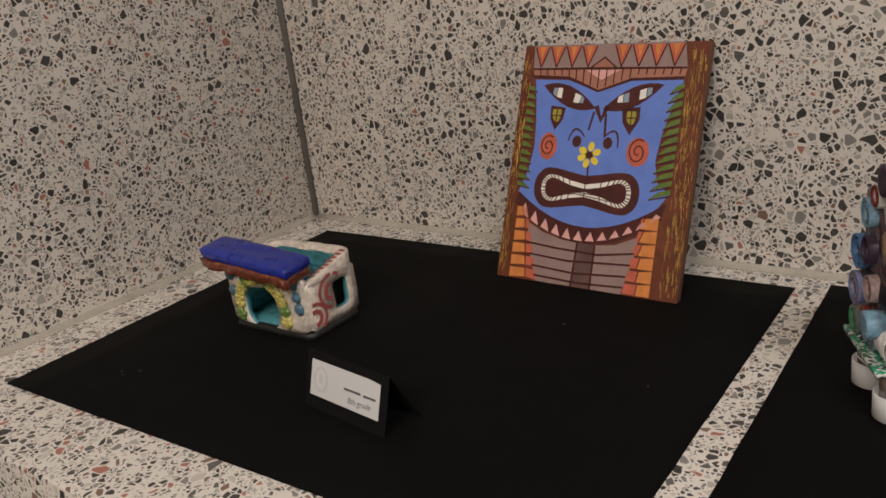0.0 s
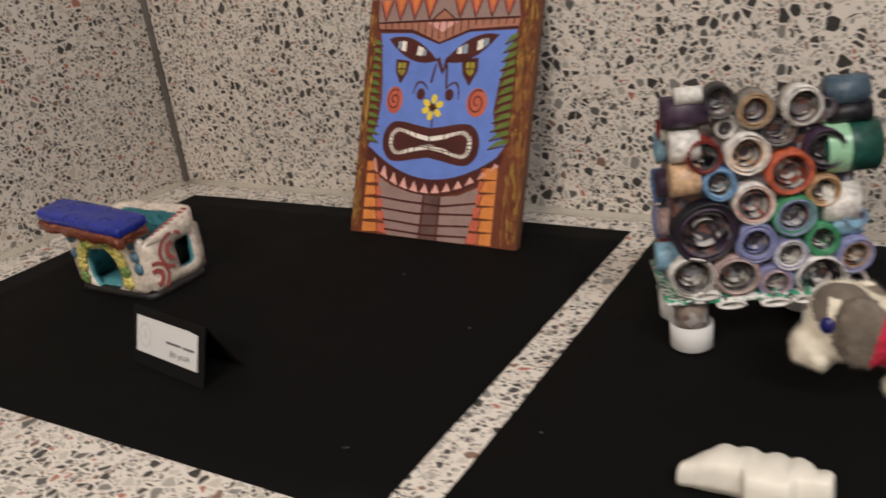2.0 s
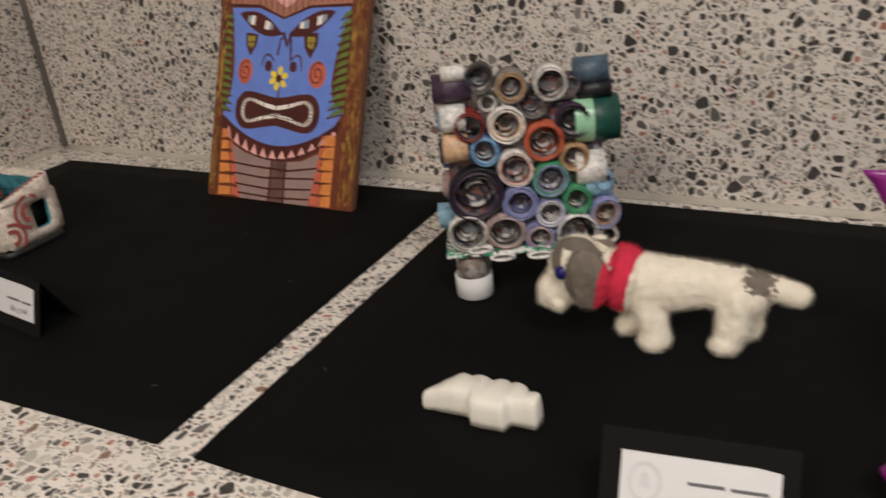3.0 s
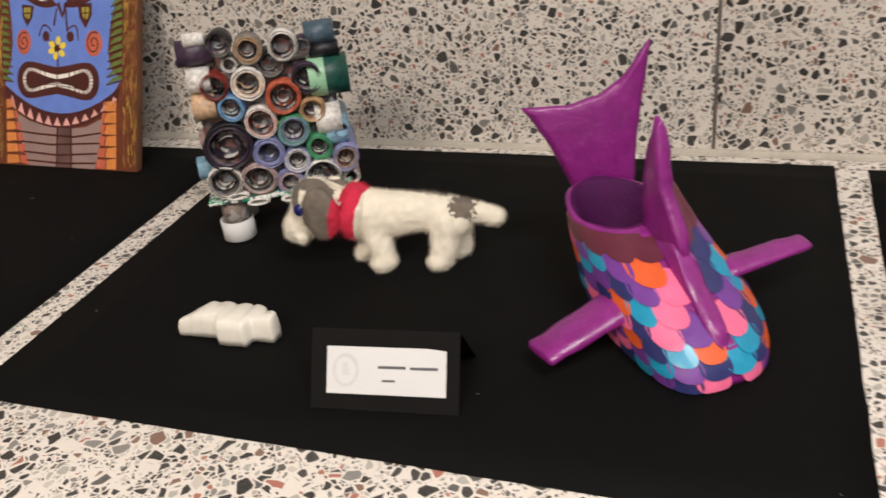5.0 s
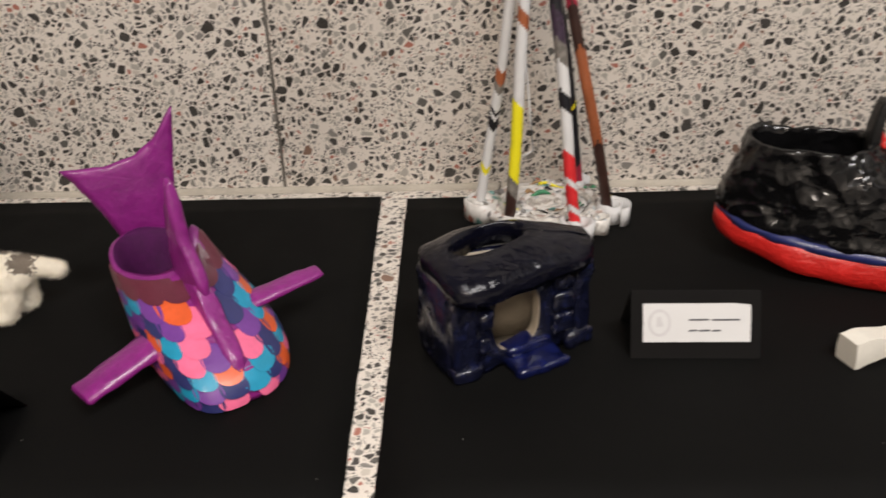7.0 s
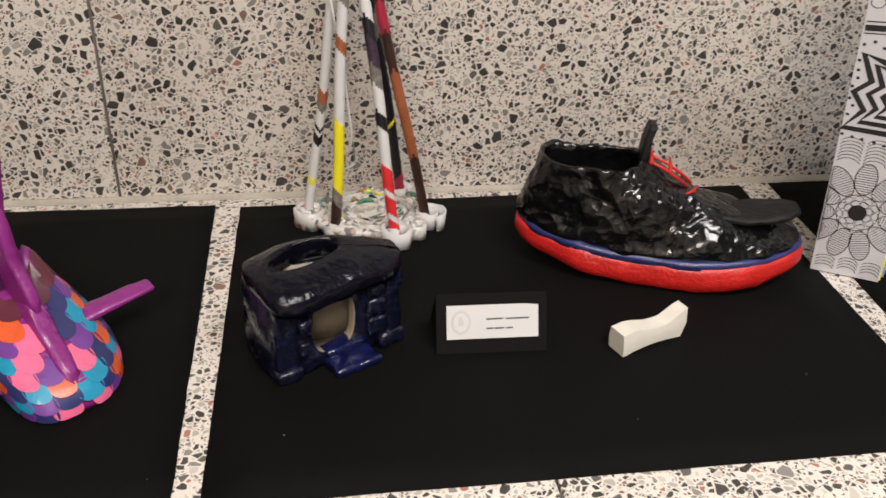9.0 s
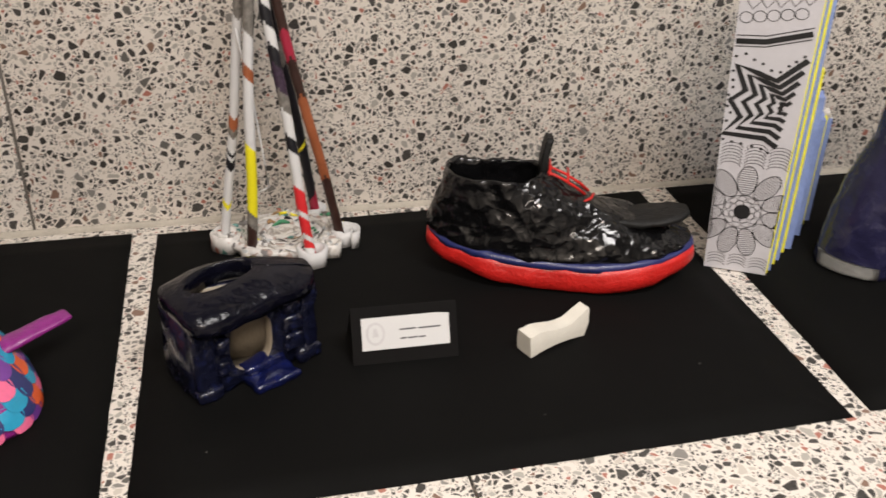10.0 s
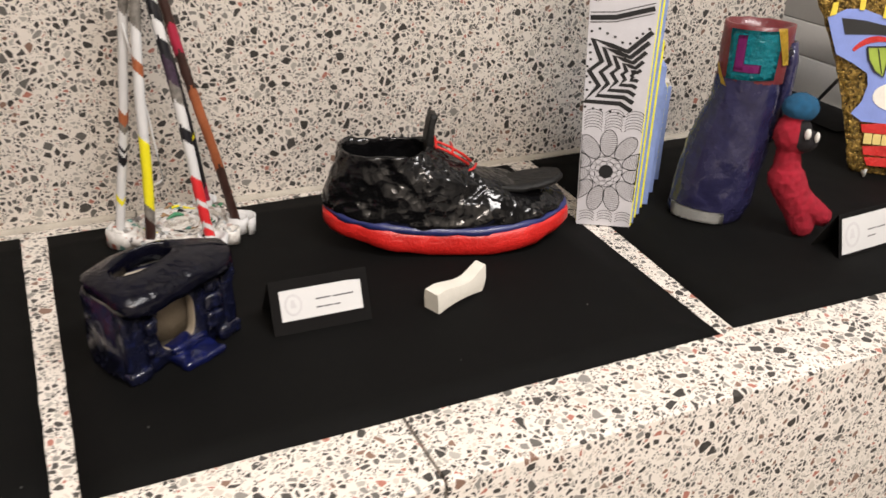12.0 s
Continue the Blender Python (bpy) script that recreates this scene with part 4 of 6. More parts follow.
# ends that point out of the left flank
for v, z, r, colour, core in ((0.03, 0.19, 0.01, "white", "red"), (0.05, 0.17, 0.012, "sky", "grey"), (0.045, 0.14, 0.012, "plum", "black"), (0.07, 0.13, 0.016, "blue", "plum"), (0.035, 0.11, 0.012, "pink", "red"), (0.075, 0.095, 0.016, "lilac", "tan"), (0.05, 0.075, 0.013, "red", "tan"), (0.03, 0.07, 0.012, "sky", "grey"), (0.075, 0.065, 0.013, "grey", "green")):
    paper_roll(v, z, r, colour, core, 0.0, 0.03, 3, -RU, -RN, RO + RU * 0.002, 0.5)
# added filler block, coloured dark for the shade between the rolls
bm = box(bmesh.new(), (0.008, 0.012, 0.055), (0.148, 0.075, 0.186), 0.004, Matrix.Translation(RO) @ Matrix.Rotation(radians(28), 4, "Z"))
part("gap_shade_block", bm, PRINT_AND_SHADE, stool)
bm = box(bmesh.new(), (-0.002, -0.003, 0.049), (0.15, 0.09, 0.053), 0.001, Matrix.Translation(RO) @ Matrix.Rotation(radians(28), 4, "Z"))
part("base_sheet", bm, printed("printed_green", (0.03, 0.30, 0.17), ((0.65, 0.65, 0.62), (0.06, 0.05, 0.06), (0.75, 0.74, 0.72))), stool, "flattened green and white paper base")
for u, d, z in ((0.05, -0.004, 0.0475), (0.085, -0.003, 0.046), (0.11, -0.002, 0.0465), (0.03, -0.002, 0.056)):
    bm = bmesh.new()
    c = RO + RU * u - RN * d + Vector((0, 0, z))
    loft(bm, [circle(c + RN * x, RU * a, Vector((0, 0, a * 0.3)), 16) for x, a in ((-0.05, 0.012), (0.002, 0.012), (0.002, 0.0085), (-0.02, 0.008))])
    part("paper_roll", bm, [ROLLS["white"]], stool)
for u, v in ((0.021, -0.016), (0.13, -0.016), (0.021, -0.075), (0.13, -0.075)):
    bm = bmesh.new()
    c = RO + RU * u + RN * v
    loft(bm, [circle(c + Vector((0, 0, z)), RU * r, RN * r, 24) for z, r in ((0.0025, 0.0165), (0.0035, 0.0178), (0.025, 0.018), (0.0255, 0.0168), (0.02, 0.0162))])
    leg = part("leg", bm, WHITE_PAPER, stool, "white paper cup leg")
    bm = bmesh.new()
    loft(bm, [circle(c + Vector((0, 0, z)), RU * r, RN * r, 20) for z, r in ((0.02, 0.0135), (0.035, 0.014), (0.049, 0.0135))])
    part("leg_roll", roughened(bm, 0.0014, 120), ROLLS["tan"] if u > 0.1 else PRINT_KRAFT, leg)
bm = bmesh.new()
slab(bm, [(0, 0), (0.012, 0.001), (0.028, 0.002), (0.026, 0.012), (0.015, 0.008), (-0.001, 0.002)], 0.0006, plane_of((0.827, -0.270, 0.046), (0.02, -0.021, -0.003), (0.004, 0.004, -0.008)))
part("paper_tab", bm, WHITE_PAPER, stool, "torn white paper tab", smooth=False)

# ---- the needle-felted dog ----


def fuzz(bm, count, length, seed, width=0.00035):
    """Fine loose fibres on a felted skin."""
    lr = random.Random(seed)
    bm.normal_update()
    bm.faces.ensure_lookup_table()
    faces = list(bm.faces)
    for _ in range(count):
        f = lr.choice(faces)
        p, n = f.calc_center_median(), f.normal.copy()
        d = (n + Vector((lr.uniform(-1, 1), lr.uniform(-1, 1), lr.uniform(-1, 1))) * 1.1).normalized()
        s = d.cross(n + Vector((0.1, 0.2, 0.3))).normalized() * width
        tip = p + d * length * lr.uniform(0.4, 1.0) + n * 0.0004
        face = bm.faces.new([bm.verts.new(p - s), bm.verts.new(p + s), bm.verts.new(tip)])
        face.material_index = f.material_index
    return bm


WOOL_WHITE = surface("cream_wool", (0.93, 0.87, 0.74), 0.95, 0.1, 1400, 120, 0.8, 0.0012)
WOOL_GREY = surface("grey_wool", (0.22, 0.185, 0.15), 0.95, 0.25, 1400, 120, 0.8, 0.0012)
WOOL_RED = surface("red_wool", (0.70, 0.03, 0.08), 0.9, 0.12, 1400, 120, 0.8, 0.001)
NAVY_BEAD = surface("navy_bead", (0.01, 0.012, 0.12), 0.3, 0.1)


def limb(bm, p, q, r0, r1=None, steps=9):
    p, q, r1 = Vector(p), Vector(q), r1 or r0
    for k in range(steps):
        t = k / (steps - 1)
        ball(bm, p.lerp(q, t), r0 + (r1 - r0) * t, None, 0, 12)


bm = bmesh.new()
limb(bm, (1.042, -0.313, 0.054), (1.060, -0.309, 0.053), 0.0235, 0.0225, 6)
limb(bm, (1.060, -0.309, 0.0535), (1.092, -0.302, 0.0545), 0.0222, 0.0192, 8)
limb(bm, (1.092, -0.302, 0.0540), (1.117, -0.297, 0.0480), 0.0195, 0.0205, 8)
limb(bm, (1.008, -0.32, 0.062), (1.040, -0.314, 0.057), 0.021, 0.022)
for foot, top, r in (((1.0545, -0.327, 0.0125), (1.043, -0.320, 0.046), 0.0132), ((1.027, -0.310, 0.0115), (1.035, -0.305, 0.042), 0.0112), ((1.1095, -0.3155, 0.0125), (1.112, -0.307, 0.046), 0.0142), ((1.119, -0.288, 0.0125), (1.119, -0.292, 0.042), 0.0125)):
    limb(bm, foot, top, r * 0.88, r * 1.15)
    ball(bm, (foot[0] - 0.003, foot[1] - 0.003, 0.0108), (r * 0.94, r * 0.94, 0.0096), None, 0, 12)
limb(bm, (1.126, -0.295, 0.056), (1.157, -0.288, 0.0475), 0.0115, 0.0098)
ball(bm, (0.986, -0.324, 0.064), (0.0245, 0.026, 0.0295), None, 0, 20)
limb(bm, (0.977, -0.329, 0.053), (0.967, -0.333, 0.047), 0.018, 0.0145)
ball(bm, (0.9615, -0.336, 0.0395), (0.0085, 0.0095, 0.0085), None, 0, 12)
ball(bm, (0.974, -0.339, 0.0385), (0.0085, 0.0095, 0.0080), None, 0, 12)
ball(bm, (1.003, -0.346, 0.067), (0.0185, 0.0095, 0.0275), None, 0, 16)
ball(bm, (0.998, -0.300, 0.060), (0.018, 0.009, 0.026), None, 0, 16)
rod(bm, [(1.0145 + k * 0.0045, -0.3195 + k * 0.001, 0.0605 - k * 0.0008) for k in range(5)], [0.0245, 0.0272, 0.0278, 0.0272, 0.0245], 24)
bm = roughened(roughened(fused(bm, 0.0014, 7), 0.0017, 50), 0.0006, 170, 3.0)
bm.normal_update()
stray = random.Random(31)
for f in bm.faces:
    c = f.calc_center_median()
    off = lambda a: a * (1.6 * noise.noise(c * 260) + stray.uniform(-0.25, 0.25))
    ear = ((c.x - 1.003) / 0.0195) ** 2 + ((c.z - 0.067) / 0.0285) ** 2 + off(0.12)
    face = ((c.x - 0.988) / 0.0215) ** 2 + ((c.z - 0.081) / 0.0145) ** 2 + off(0.12)
    stripe = abs(c.x - 0.9835 + off(0.0008)) < 0.0036 and 0.074 < c.z < 0.088
    scarf = 1.0115 < c.x - (c.z - 0.060) * 0.22 < 1.0335 and c.z > 0.0345 and (Vector((0, c.y + 0.3185, c.z - 0.059))).length > 0.0212
    if scarf:
        f.material_index = 2
    elif c.y < -0.337 and ear < 1 or (c.y > -0.305 and 0.978 < c.x < 1.018 and c.z < 0.084):
        f.material_index = 1
    elif c.y < -0.322 and face < 1 and not stripe:
        f.material_index = 1
    elif 1.060 < c.x < 1.098 and c.z < 0.0385 + off(0.003) and c.y > -0.322:
        f.material_index = 1
    elif 1.055 + off(0.005) < c.x < 1.112 and c.y > -0.300 + off(0.003) and c.z > 0.066 + off(0.002):
        f.material_index = 1
    elif 1.118 + off(0.005) < c.x < 1.139 + off(0.004) and c.z > 0.0585 + off(0.004) - 0.65 * max(0, c.x - 1.122):
        f.material_index = 1
ball(bm, (0.9805, -0.3475, 0.0705), (0.0062, 0.0042, 0.0064), None, 3, 12)
fuzz(bm, 30000, 0.0046, 3, 0.00012)
dog = tagged(part("felt_dog", bm, [WOOL_WHITE, WOOL_GREY, WOOL_RED, NAVY_BEAD]), "needle-felted cream and grey wool dog with a red scarf", "felt toy")

# ---- white carvings ----
SOAP = surface("white_plaster", (0.79, 0.76, 0.68), 0.45, 0.05, 300, 60, 0.3, 0.0006)


def carved_cloud(x, front):
    """The block's plan at x: a scalloped back, a front with one square tab."""
    g = (x - 0.912) / 0.094
    if front:
        tab = 0.0095 * min(1, max(0, min((x - 0.953) / 0.004, (0.986 - x) / 0.002)))
        return -0.4725 + 0.004 * g - tab
    arch = 0.021 * min(1, max(0, g) * 4.5) ** 0.8 * min(1, max(0, 1.06 - g) * 3.2) ** 0.6
    return -0.4685 + arch + 0.004 * g + 0.0042 * (abs(math.sin(g * 17.5)) - 0.5)


bm, xs = bmesh.new(), [0.912 + 0.094 * k / 60 for k in range(61)]
plan = [(x, carved_cloud(x, True)) for x in xs] + [(x, carved_cloud(x, False)) for x in reversed(xs)]
rings = []
for z, inset in ((0.0016, 0.0), (0.009, -0.0006), (0.018, 0.0), (0.0245, 0.0008), (0.0268, 0.0018)):
    ring = []
    for x, y in plan:
        ease = min(1, max(0, (x - 0.915) / 0.022))
        ring.append(Vector((x + inset * (0.959 - x) * 18, y + inset * (1 if y < -0.466 else -1), max(0.0016, z * (0.68 + 0.32 * ease) + 0.0012 * noise.noise(Vector((x * 90, y * 90, 1))) * (z > 0.02)))))
    rings.append(ring)
rows = loft(bm, rings, caps=(True, False))
for k in range(60):
    bm.faces.new((rows[-1][k], rows[-1][k + 1], rows[-1][120 - k], rows[-1][121 - k]))
bmesh.ops.smooth_vert(bm, verts=bm.verts, factor=0.35, use_axis_x=True, use_axis_y=True, use_axis_z=True)
roughened(bm, 0.0007, 140)
tagged(part("plaster_carving", bm, SOAP), "small white carved block with a lumpy cloud outline", "carving")
bm = bmesh.new()
C0, C1 = Vector((1.915, -0.411, 0)), Vector((1.992, -0.383, 0))
cu = (C1 - C0).normalized()
cv = Vector((-cu.y, cu.x, 0))
rings = []
for k in range(15):
    t = k / 14
    lift = 0.001 + 0.004 * math.sin(t * 3.1) * (t > 0.1)
    high = 0.024 - 0.004 * math.cos(t * 6.5 + 2.6) + 0.012 * max(0, t - 0.72) / 0.36
    half = 0.012 - 0.003 * t
    c = C0 + cu * (0.082 * t - 0.002)
    skew = cu * 0.006 * (t - 0.3)
    rings.append([c - cv * half + Vector((0, 0, lift + 0.001)), c - cv * (half + 0.001) + skew + Vector((0, 0, lift + high * 0.5)), c - cv * half * 0.9 + skew + Vector((0, 0, lift + high)), c + cv * half * 0.9 + skew + Vector((0, 0, lift + high)), c + cv * half + skew + Vector((0, 0, lift + high * 0.5)), c + cv * half + Vector((0, 0, lift + 0.001))])
loft(bm, rings)
bmesh.ops.bevel(bm, geom=[e for e in bm.edges if e.is_manifold and e.calc_face_angle(0) > 0.7], offset=0.0024, segments=3, affect="EDGES")
tagged(flat_shaded(part("plaster_carving", bm, SOAP), 40), "small white carved wavy bar with an upturned end", "carving")

# ---- the papier-mache fish ----
MAGENTA = surface("magenta_paint", (0.24, 0.016, 0.20), 0.4, 0.22, 250, 60, 0.5, 0.0012, 0.35)
MAGENTA_IN = surface("dark_magenta_inside", (0.060, 0.006, 0.060), 0.75, 0.25, 250, 60, 0.5, 0.0012, gloss=0.2)
SCALE_PAINTS = [surface("scale_" + n, c, 0.4, 0.12, 250, 60, 0.3, 0.0006, 0.3) for n, c in (("aqua", (0.015, 0.30, 0.50)), ("navy", (0.025, 0.03, 0.14)), ("pink", (0.85, 0.16, 0.32)), ("orange", (0.75, 0.11, 0.025)), ("violet", (0.17, 0.045, 0.30)), ("maroon", (0.12, 0.02, 0.04)))]
fish = thing("paper_fish", "papier-mache fish bowl in magenta with bright painted scales", "sculpture", (1.32, -0.36, 0))
FAX = Vector((0.62, -0.785, 0)).normalized()
FSD = Vector((-FAX.y, FAX.x, 0))


def fish_point(t, h, out=0.0):
    """The skin at turn t (0: front) and share h of the height."""
    s = h ** 1.5
    front = 0.108 * (1 - s) + 0.046 * s
    c = Vector((1.327, -0.371, 0)).lerp(Vector((1.277, -0.339, 0)), s)
    belly = 0.90 + 0.10 * math.sin(min(1, h * 2.2) * math.pi / 2)
    cs, sn = math.cos(t), math.sin(t)
    side = 0.059 if sn < 0 else 0.059 + 0.010 * sn
    a, b = front * belly + out, (side * (1 - s) + (0.0385 + 0.007 * max(0, sn)) * s) * belly + out
    p = ((4.4 if cs > 0 else 2.3) if sn < 0 else 2.05) * (1 - s) + 2.0 * s
    if cs < 0:
        a *= 0.74 + 0.26 * s
    r = (abs(cs) ** p + abs(sn) ** p) ** (-1 / p)
    # the lip rises on one flank
    turned = (t + math.pi) % (2 * math.pi) - math.pi
    z = 0.002 + 0.086 * h + 0.010 * h * max(0, -cs) + 0.028 * max(0, h) ** 5 * math.exp(-((turned - 0.95) / 0.42) ** 2)
    return c + FAX * a * cs * r + FSD * b * sn * r + Vector((0, 0, z))


bm = bmesh.new()
N = 48
ts = [2 * math.pi * k / N for k in range(N)]
rings = [[fish_point(t, h) for t in ts] for h in (0.0, 0.05, 0.15, 0.3, 0.45, 0.6, 0.75, 0.88, 0.96, 1.0)]
rings += [[fish_point(t, h, -d) for t in ts] for h, d in ((1.01, 0.004), (0.97, 0.008), (0.8, 0.012), (0.5, 0.02), (0.3, 0.03))]
rows = loft(bm, rings)
bm.faces.ensure_lookup_table()
# rings from the lip inward take the darker magenta
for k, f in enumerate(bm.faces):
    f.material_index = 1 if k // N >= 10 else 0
roughened(bm, 0.0016, 60)
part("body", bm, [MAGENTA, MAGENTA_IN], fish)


def thick_fin(name, outline, thick, parent=fish, material=MAGENTA):
    """A puffy fin from 3D outline points that lie near one plane."""
    pts = [Vector(p) for p in outline]
    n = len(pts)
    mid = sum(pts, Vector()) / n
    normal = Vector()
    for k in range(n):
        normal += (pts[k] - mid).cross(pts[(k + 1) % n] - mid)
    normal.normalize()
    dense = []
    for k in range(n):
        a, b = pts[k], pts[(k + 1) % n]
        dense += [a.lerp(b, j / 5) for j in range(5)]
    bm = bmesh.new()
    shells = []
    for share, off in ((0.0, -1.0), (0.5, -1.0), (0.85, -0.8), (1.0, -0.3), (1.0, 0.3), (0.85, 0.8), (0.5, 1.0), (0.0, 1.0)):
        shells.append([mid.lerp(p, max(share, 0.02)) + normal * off * thick / 2 for p in dense])
    loft(bm, shells)
    roughened(bm, thick * 0.16, 70)
    return part(name, bm, material, parent)


thick_fin("tail", [(1.240, -0.291, 0.068), (1.284, -0.279, 0.07), (1.287, -0.278, 0.13), (1.292, -0.276, 0.17), (1.297, -0.275, 0.213), (1.275, -0.282, 0.182), (1.258, -0.289, 0.169), (1.23, -0.299, 0.162), (1.194, -0.311, 0.163), (1.212, -0.306, 0.135)], 0.009)
UP = Vector((0, 0, 1))


def ridge_at(h, out=0.0):
    """The line of the back ridge, which drifts to one side as it comes down."""
    return fish_point(0.2 * h - 0.2 * (1 - h), h, out)


R0 = ridge_at(1.0)
thick_fin("dorsal_fin", [R0 - FAX * 0.010 - UP * 0.02, ridge_at(0.75, -0.006), ridge_at(0.8, 0.012) + UP * 0.012, R0 + FAX * 0.022 + UP * 0.040, R0 + FAX * 0.018 + UP * 0.072, R0 + FAX * 0.013 + UP * 0.091, R0 + FAX * 0.006 + UP * 0.093, R0 - FAX * 0.004 + UP * 0.062, R0 - FAX * 0.008 + UP * 0.025], 0.013)
thick_fin("ridge", [ridge_at(0.95, -0.006), ridge_at(0.36, -0.004), ridge_at(0.30, 0.002), ridge_at(0.42, 0.006), ridge_at(0.58, 0.009), ridge_at(0.75, 0.014), ridge_at(0.9, 0.015) + UP * 0.012], 0.017)


def paddle(p, q, w0, w1, thick):
    """A flat rounded side fin from p to its tip q."""
    p, q = Vector(p), Vector(q)
    d = (q - p).normalized()
    s = Vector((-d.y, d.x, 0)).normalized()
    n = d.cross(s)
    bm, rings = bmesh.new(), []
    for k in range(9):
        t = k / 8
        w = w0 + (w1 - w0) * t
        th = thick * (1 - 0.35 * t)
        rings.append(circle(p.lerp(q, t), s * w / 2, n * th / 2, 16))
    rings.append(circle(q + d * 0.002, s * w1 * 0.42, n * thick * 0.15, 16))
    loft(bm, rings)
    return part("side_fin", roughened(bm, 0.0014, 80), MAGENTA, fish)


paddle((1.31, -0.395, 0.045), (1.242, -0.466, 0.022), 0.042, 0.034, 0.02)
paddle((1.365, -0.365, 0.05), (1.427, -0.322, 0.058), 0.03, 0.022, 0.014)
lr = random.Random(11)


def skin_turns(h, spacing, shift, reach):
    """Turns that lie evenly spaced along the skin at height h, on both sides of the ridge."""
    out = []
    for way in (-1, 1):
        t, run, goal = 0.2 * h - 0.2 * (1 - h), 0.0, spacing * (0.5 + shift) + (0.006 if h > 0.4 else -0.010 if shift and way < 0 else 0.0)
        last = fish_point(t, h)
        while abs(t) < reach:
            t += way * 0.01
            here = fish_point(t, h)
            run += (here - last).length
            last = here
            if run >= goal:
                out.append((t, way))
                goal += spacing
    return out


last_pick = -1
for row, h in enumerate((0.93, 0.81, 0.69, 0.57, 0.45, 0.33, 0.21, 0.09)):
    for t, way in skin_turns(h, 0.0215, 0.5 * (row % 2), 1.95):
        t += lr.uniform(-0.02, 0.02)
        # a painted scallop that follows the skin, its round tip lapping over the row below
        grow = lr.uniform(0.92, 1.12)
        per = (fish_point(t + 0.02, h) - fish_point(t - 0.02, h)).length / 0.04
        wide, tall = 0.0128 * grow / per, 0.125 * grow
        bm, low, high = bmesh.new(), [], []
        lift = 0.0006 * (8 - row) / 8 + 0.0012
        for k in range(18):
            a = 2 * math.pi * k / 18
            c, sn = math.cos(a), math.sin(a)
            x = wide * math.copysign(abs(c) ** (0.62 if sn > 0 else 0.8), c)
            y = tall * (0.85 * abs(sn) ** 0.8 if sn > 0 else -0.75 * abs(sn))
            hh = min(0.985, max(0.012, h + y))
            lap = lift + 0.0011 * (0.5 - y / tall)
            low.append(bm.verts.new(fish_point(t + x, hh, -0.001)))
            high.append(bm.verts.new(fish_point(t + x * 0.98, hh, lap)))
        mid = bm.verts.new(fish_point(t, h, lift + 0.0007))
        for k in range(18):
            bm.faces.new((low[k], low[(k + 1) % 18], high[(k + 1) % 18], high[k]))
            bm.faces.new((high[k], high[(k + 1) % 18], mid))
        pick = 5 if h > 0.9 else lr.choice([n for n in (0, 0, 0, 1, 1, 1, 2, 2, 2, 3, 3, 4, 4, 4) if n != last_pick])
        last_pick = pick
        flat_shaded(part("scale", bm, SCALE_PAINTS[pick], fish), 25)

# ---- the dark blue ceramic shelter ----
NAVY_GLAZE = surface("navy_glaze", (0.005, 0.006, 0.018), 0.25, 0.5, 120, 60, 0.5, 0.0014, 0.35, second=(0.007, 0.010, 0.042))
NAVY_TOP = surface("black_navy_glaze", (0.0032, 0.0034, 0.0085), 0.22, 0.4, 120, 50, 0.6, 0.0022, 0.0, gloss=0.34)
BARE_CLAY = surface("bare_cream_clay", (0.30, 0.25, 0.185), 0.55, 0.15, 200, 70, 0.4, 0.001)
shelter = thing("ceramic_shelter", "navy glazed ceramic hut with an arched doorway and a holed roof", "ceramic house", (1.61, -0.38, 0))
SU, SV = Vector((0.87, 0.493, 0)).normalized(), Vector((-0.493, 0.87, 0)).normalized()
SM = Matrix(((SU.x, SV.x, 0, 1.557), (SU.y, SV.y, 0, -0.432), (0, 0, 1, 0.0015), (0, 0, 0, 1)))
wall = SM @ plane_of((0, 0.012, 0), (1, 0, 0), (0, 0, 1))
bm = pierced(bmesh.new(), wall, boxy(0.002, 0, 0.146, 0.1, 40, 9), boxy(0.042, 0.016, 0.092, 0.078, 40, 2.8), 0.013, 0, 1)
bmesh.ops.subdivide_edges(bm, edges=[e for e in bm.edges if e.calc_length() > 0.012], cuts=2, use_grid_fill=True)
part("front_wall", roughened(bm, 0.0025, 55), [NAVY_GLAZE, BARE_CLAY], shelter)
for name, o, w, u in (("left_wall", (0.012, 0.064, 0), 0.058, (0, -1, 0)), ("right_wall", (0.134, 0.002, 0), 0.022, (0, 1, 0)), ("back_wall", (0.142, 0.015, 0), 0.14, (-0.138, 0.042, 0))):
    m = SM @ plane_of(o, u, (0, 0, 1))
    pts, inset = boxy(0, 0, w, 0.1, 40, 8), boxy(0.003, 0.003, w - 0.003, 0.097, 40, 8)
    bm = bmesh.new()
    loft(bm, [[m @ Vector((x, y, z)) for x, y in p] for p, z in ((pts, 0.0), (pts, 0.009), (inset, 0.012))])
    inv = m.inverted()
    for f in bm.faces:
        f.material_index = 1 if (inv @ f.calc_center_median()).z < 0.002 else 0
    bmesh.ops.subdivide_edges(bm, edges=[e for e in bm.edges if e.calc_length() > 0.02], cuts=3)
    part(name, roughened(bm, 0.002, 60), [NAVY_GLAZE, BARE_CLAY], shelter)
bm = slab(bmesh.new(), [(0.008, 0.004), (0.138, 0.004), (0.138, 0.014), (0.01, 0.056)], 0.004, SM, 0.001)
part("inner_floor", bm, BARE_CLAY, shelter)
# the roof: a thick, sagging slab with an oval hole
bm = bmesh.new()
outer = [Vector((x, y * (1 - 0.66 * min(1, max(0, (x - 0.045) / 0.1))) if y > 0 else y + 0.008 * max(0, x) / 0.15, 0)) for x, y in boxy(-0.005, -0.026, 0.150, 0.066, 56, 5)]


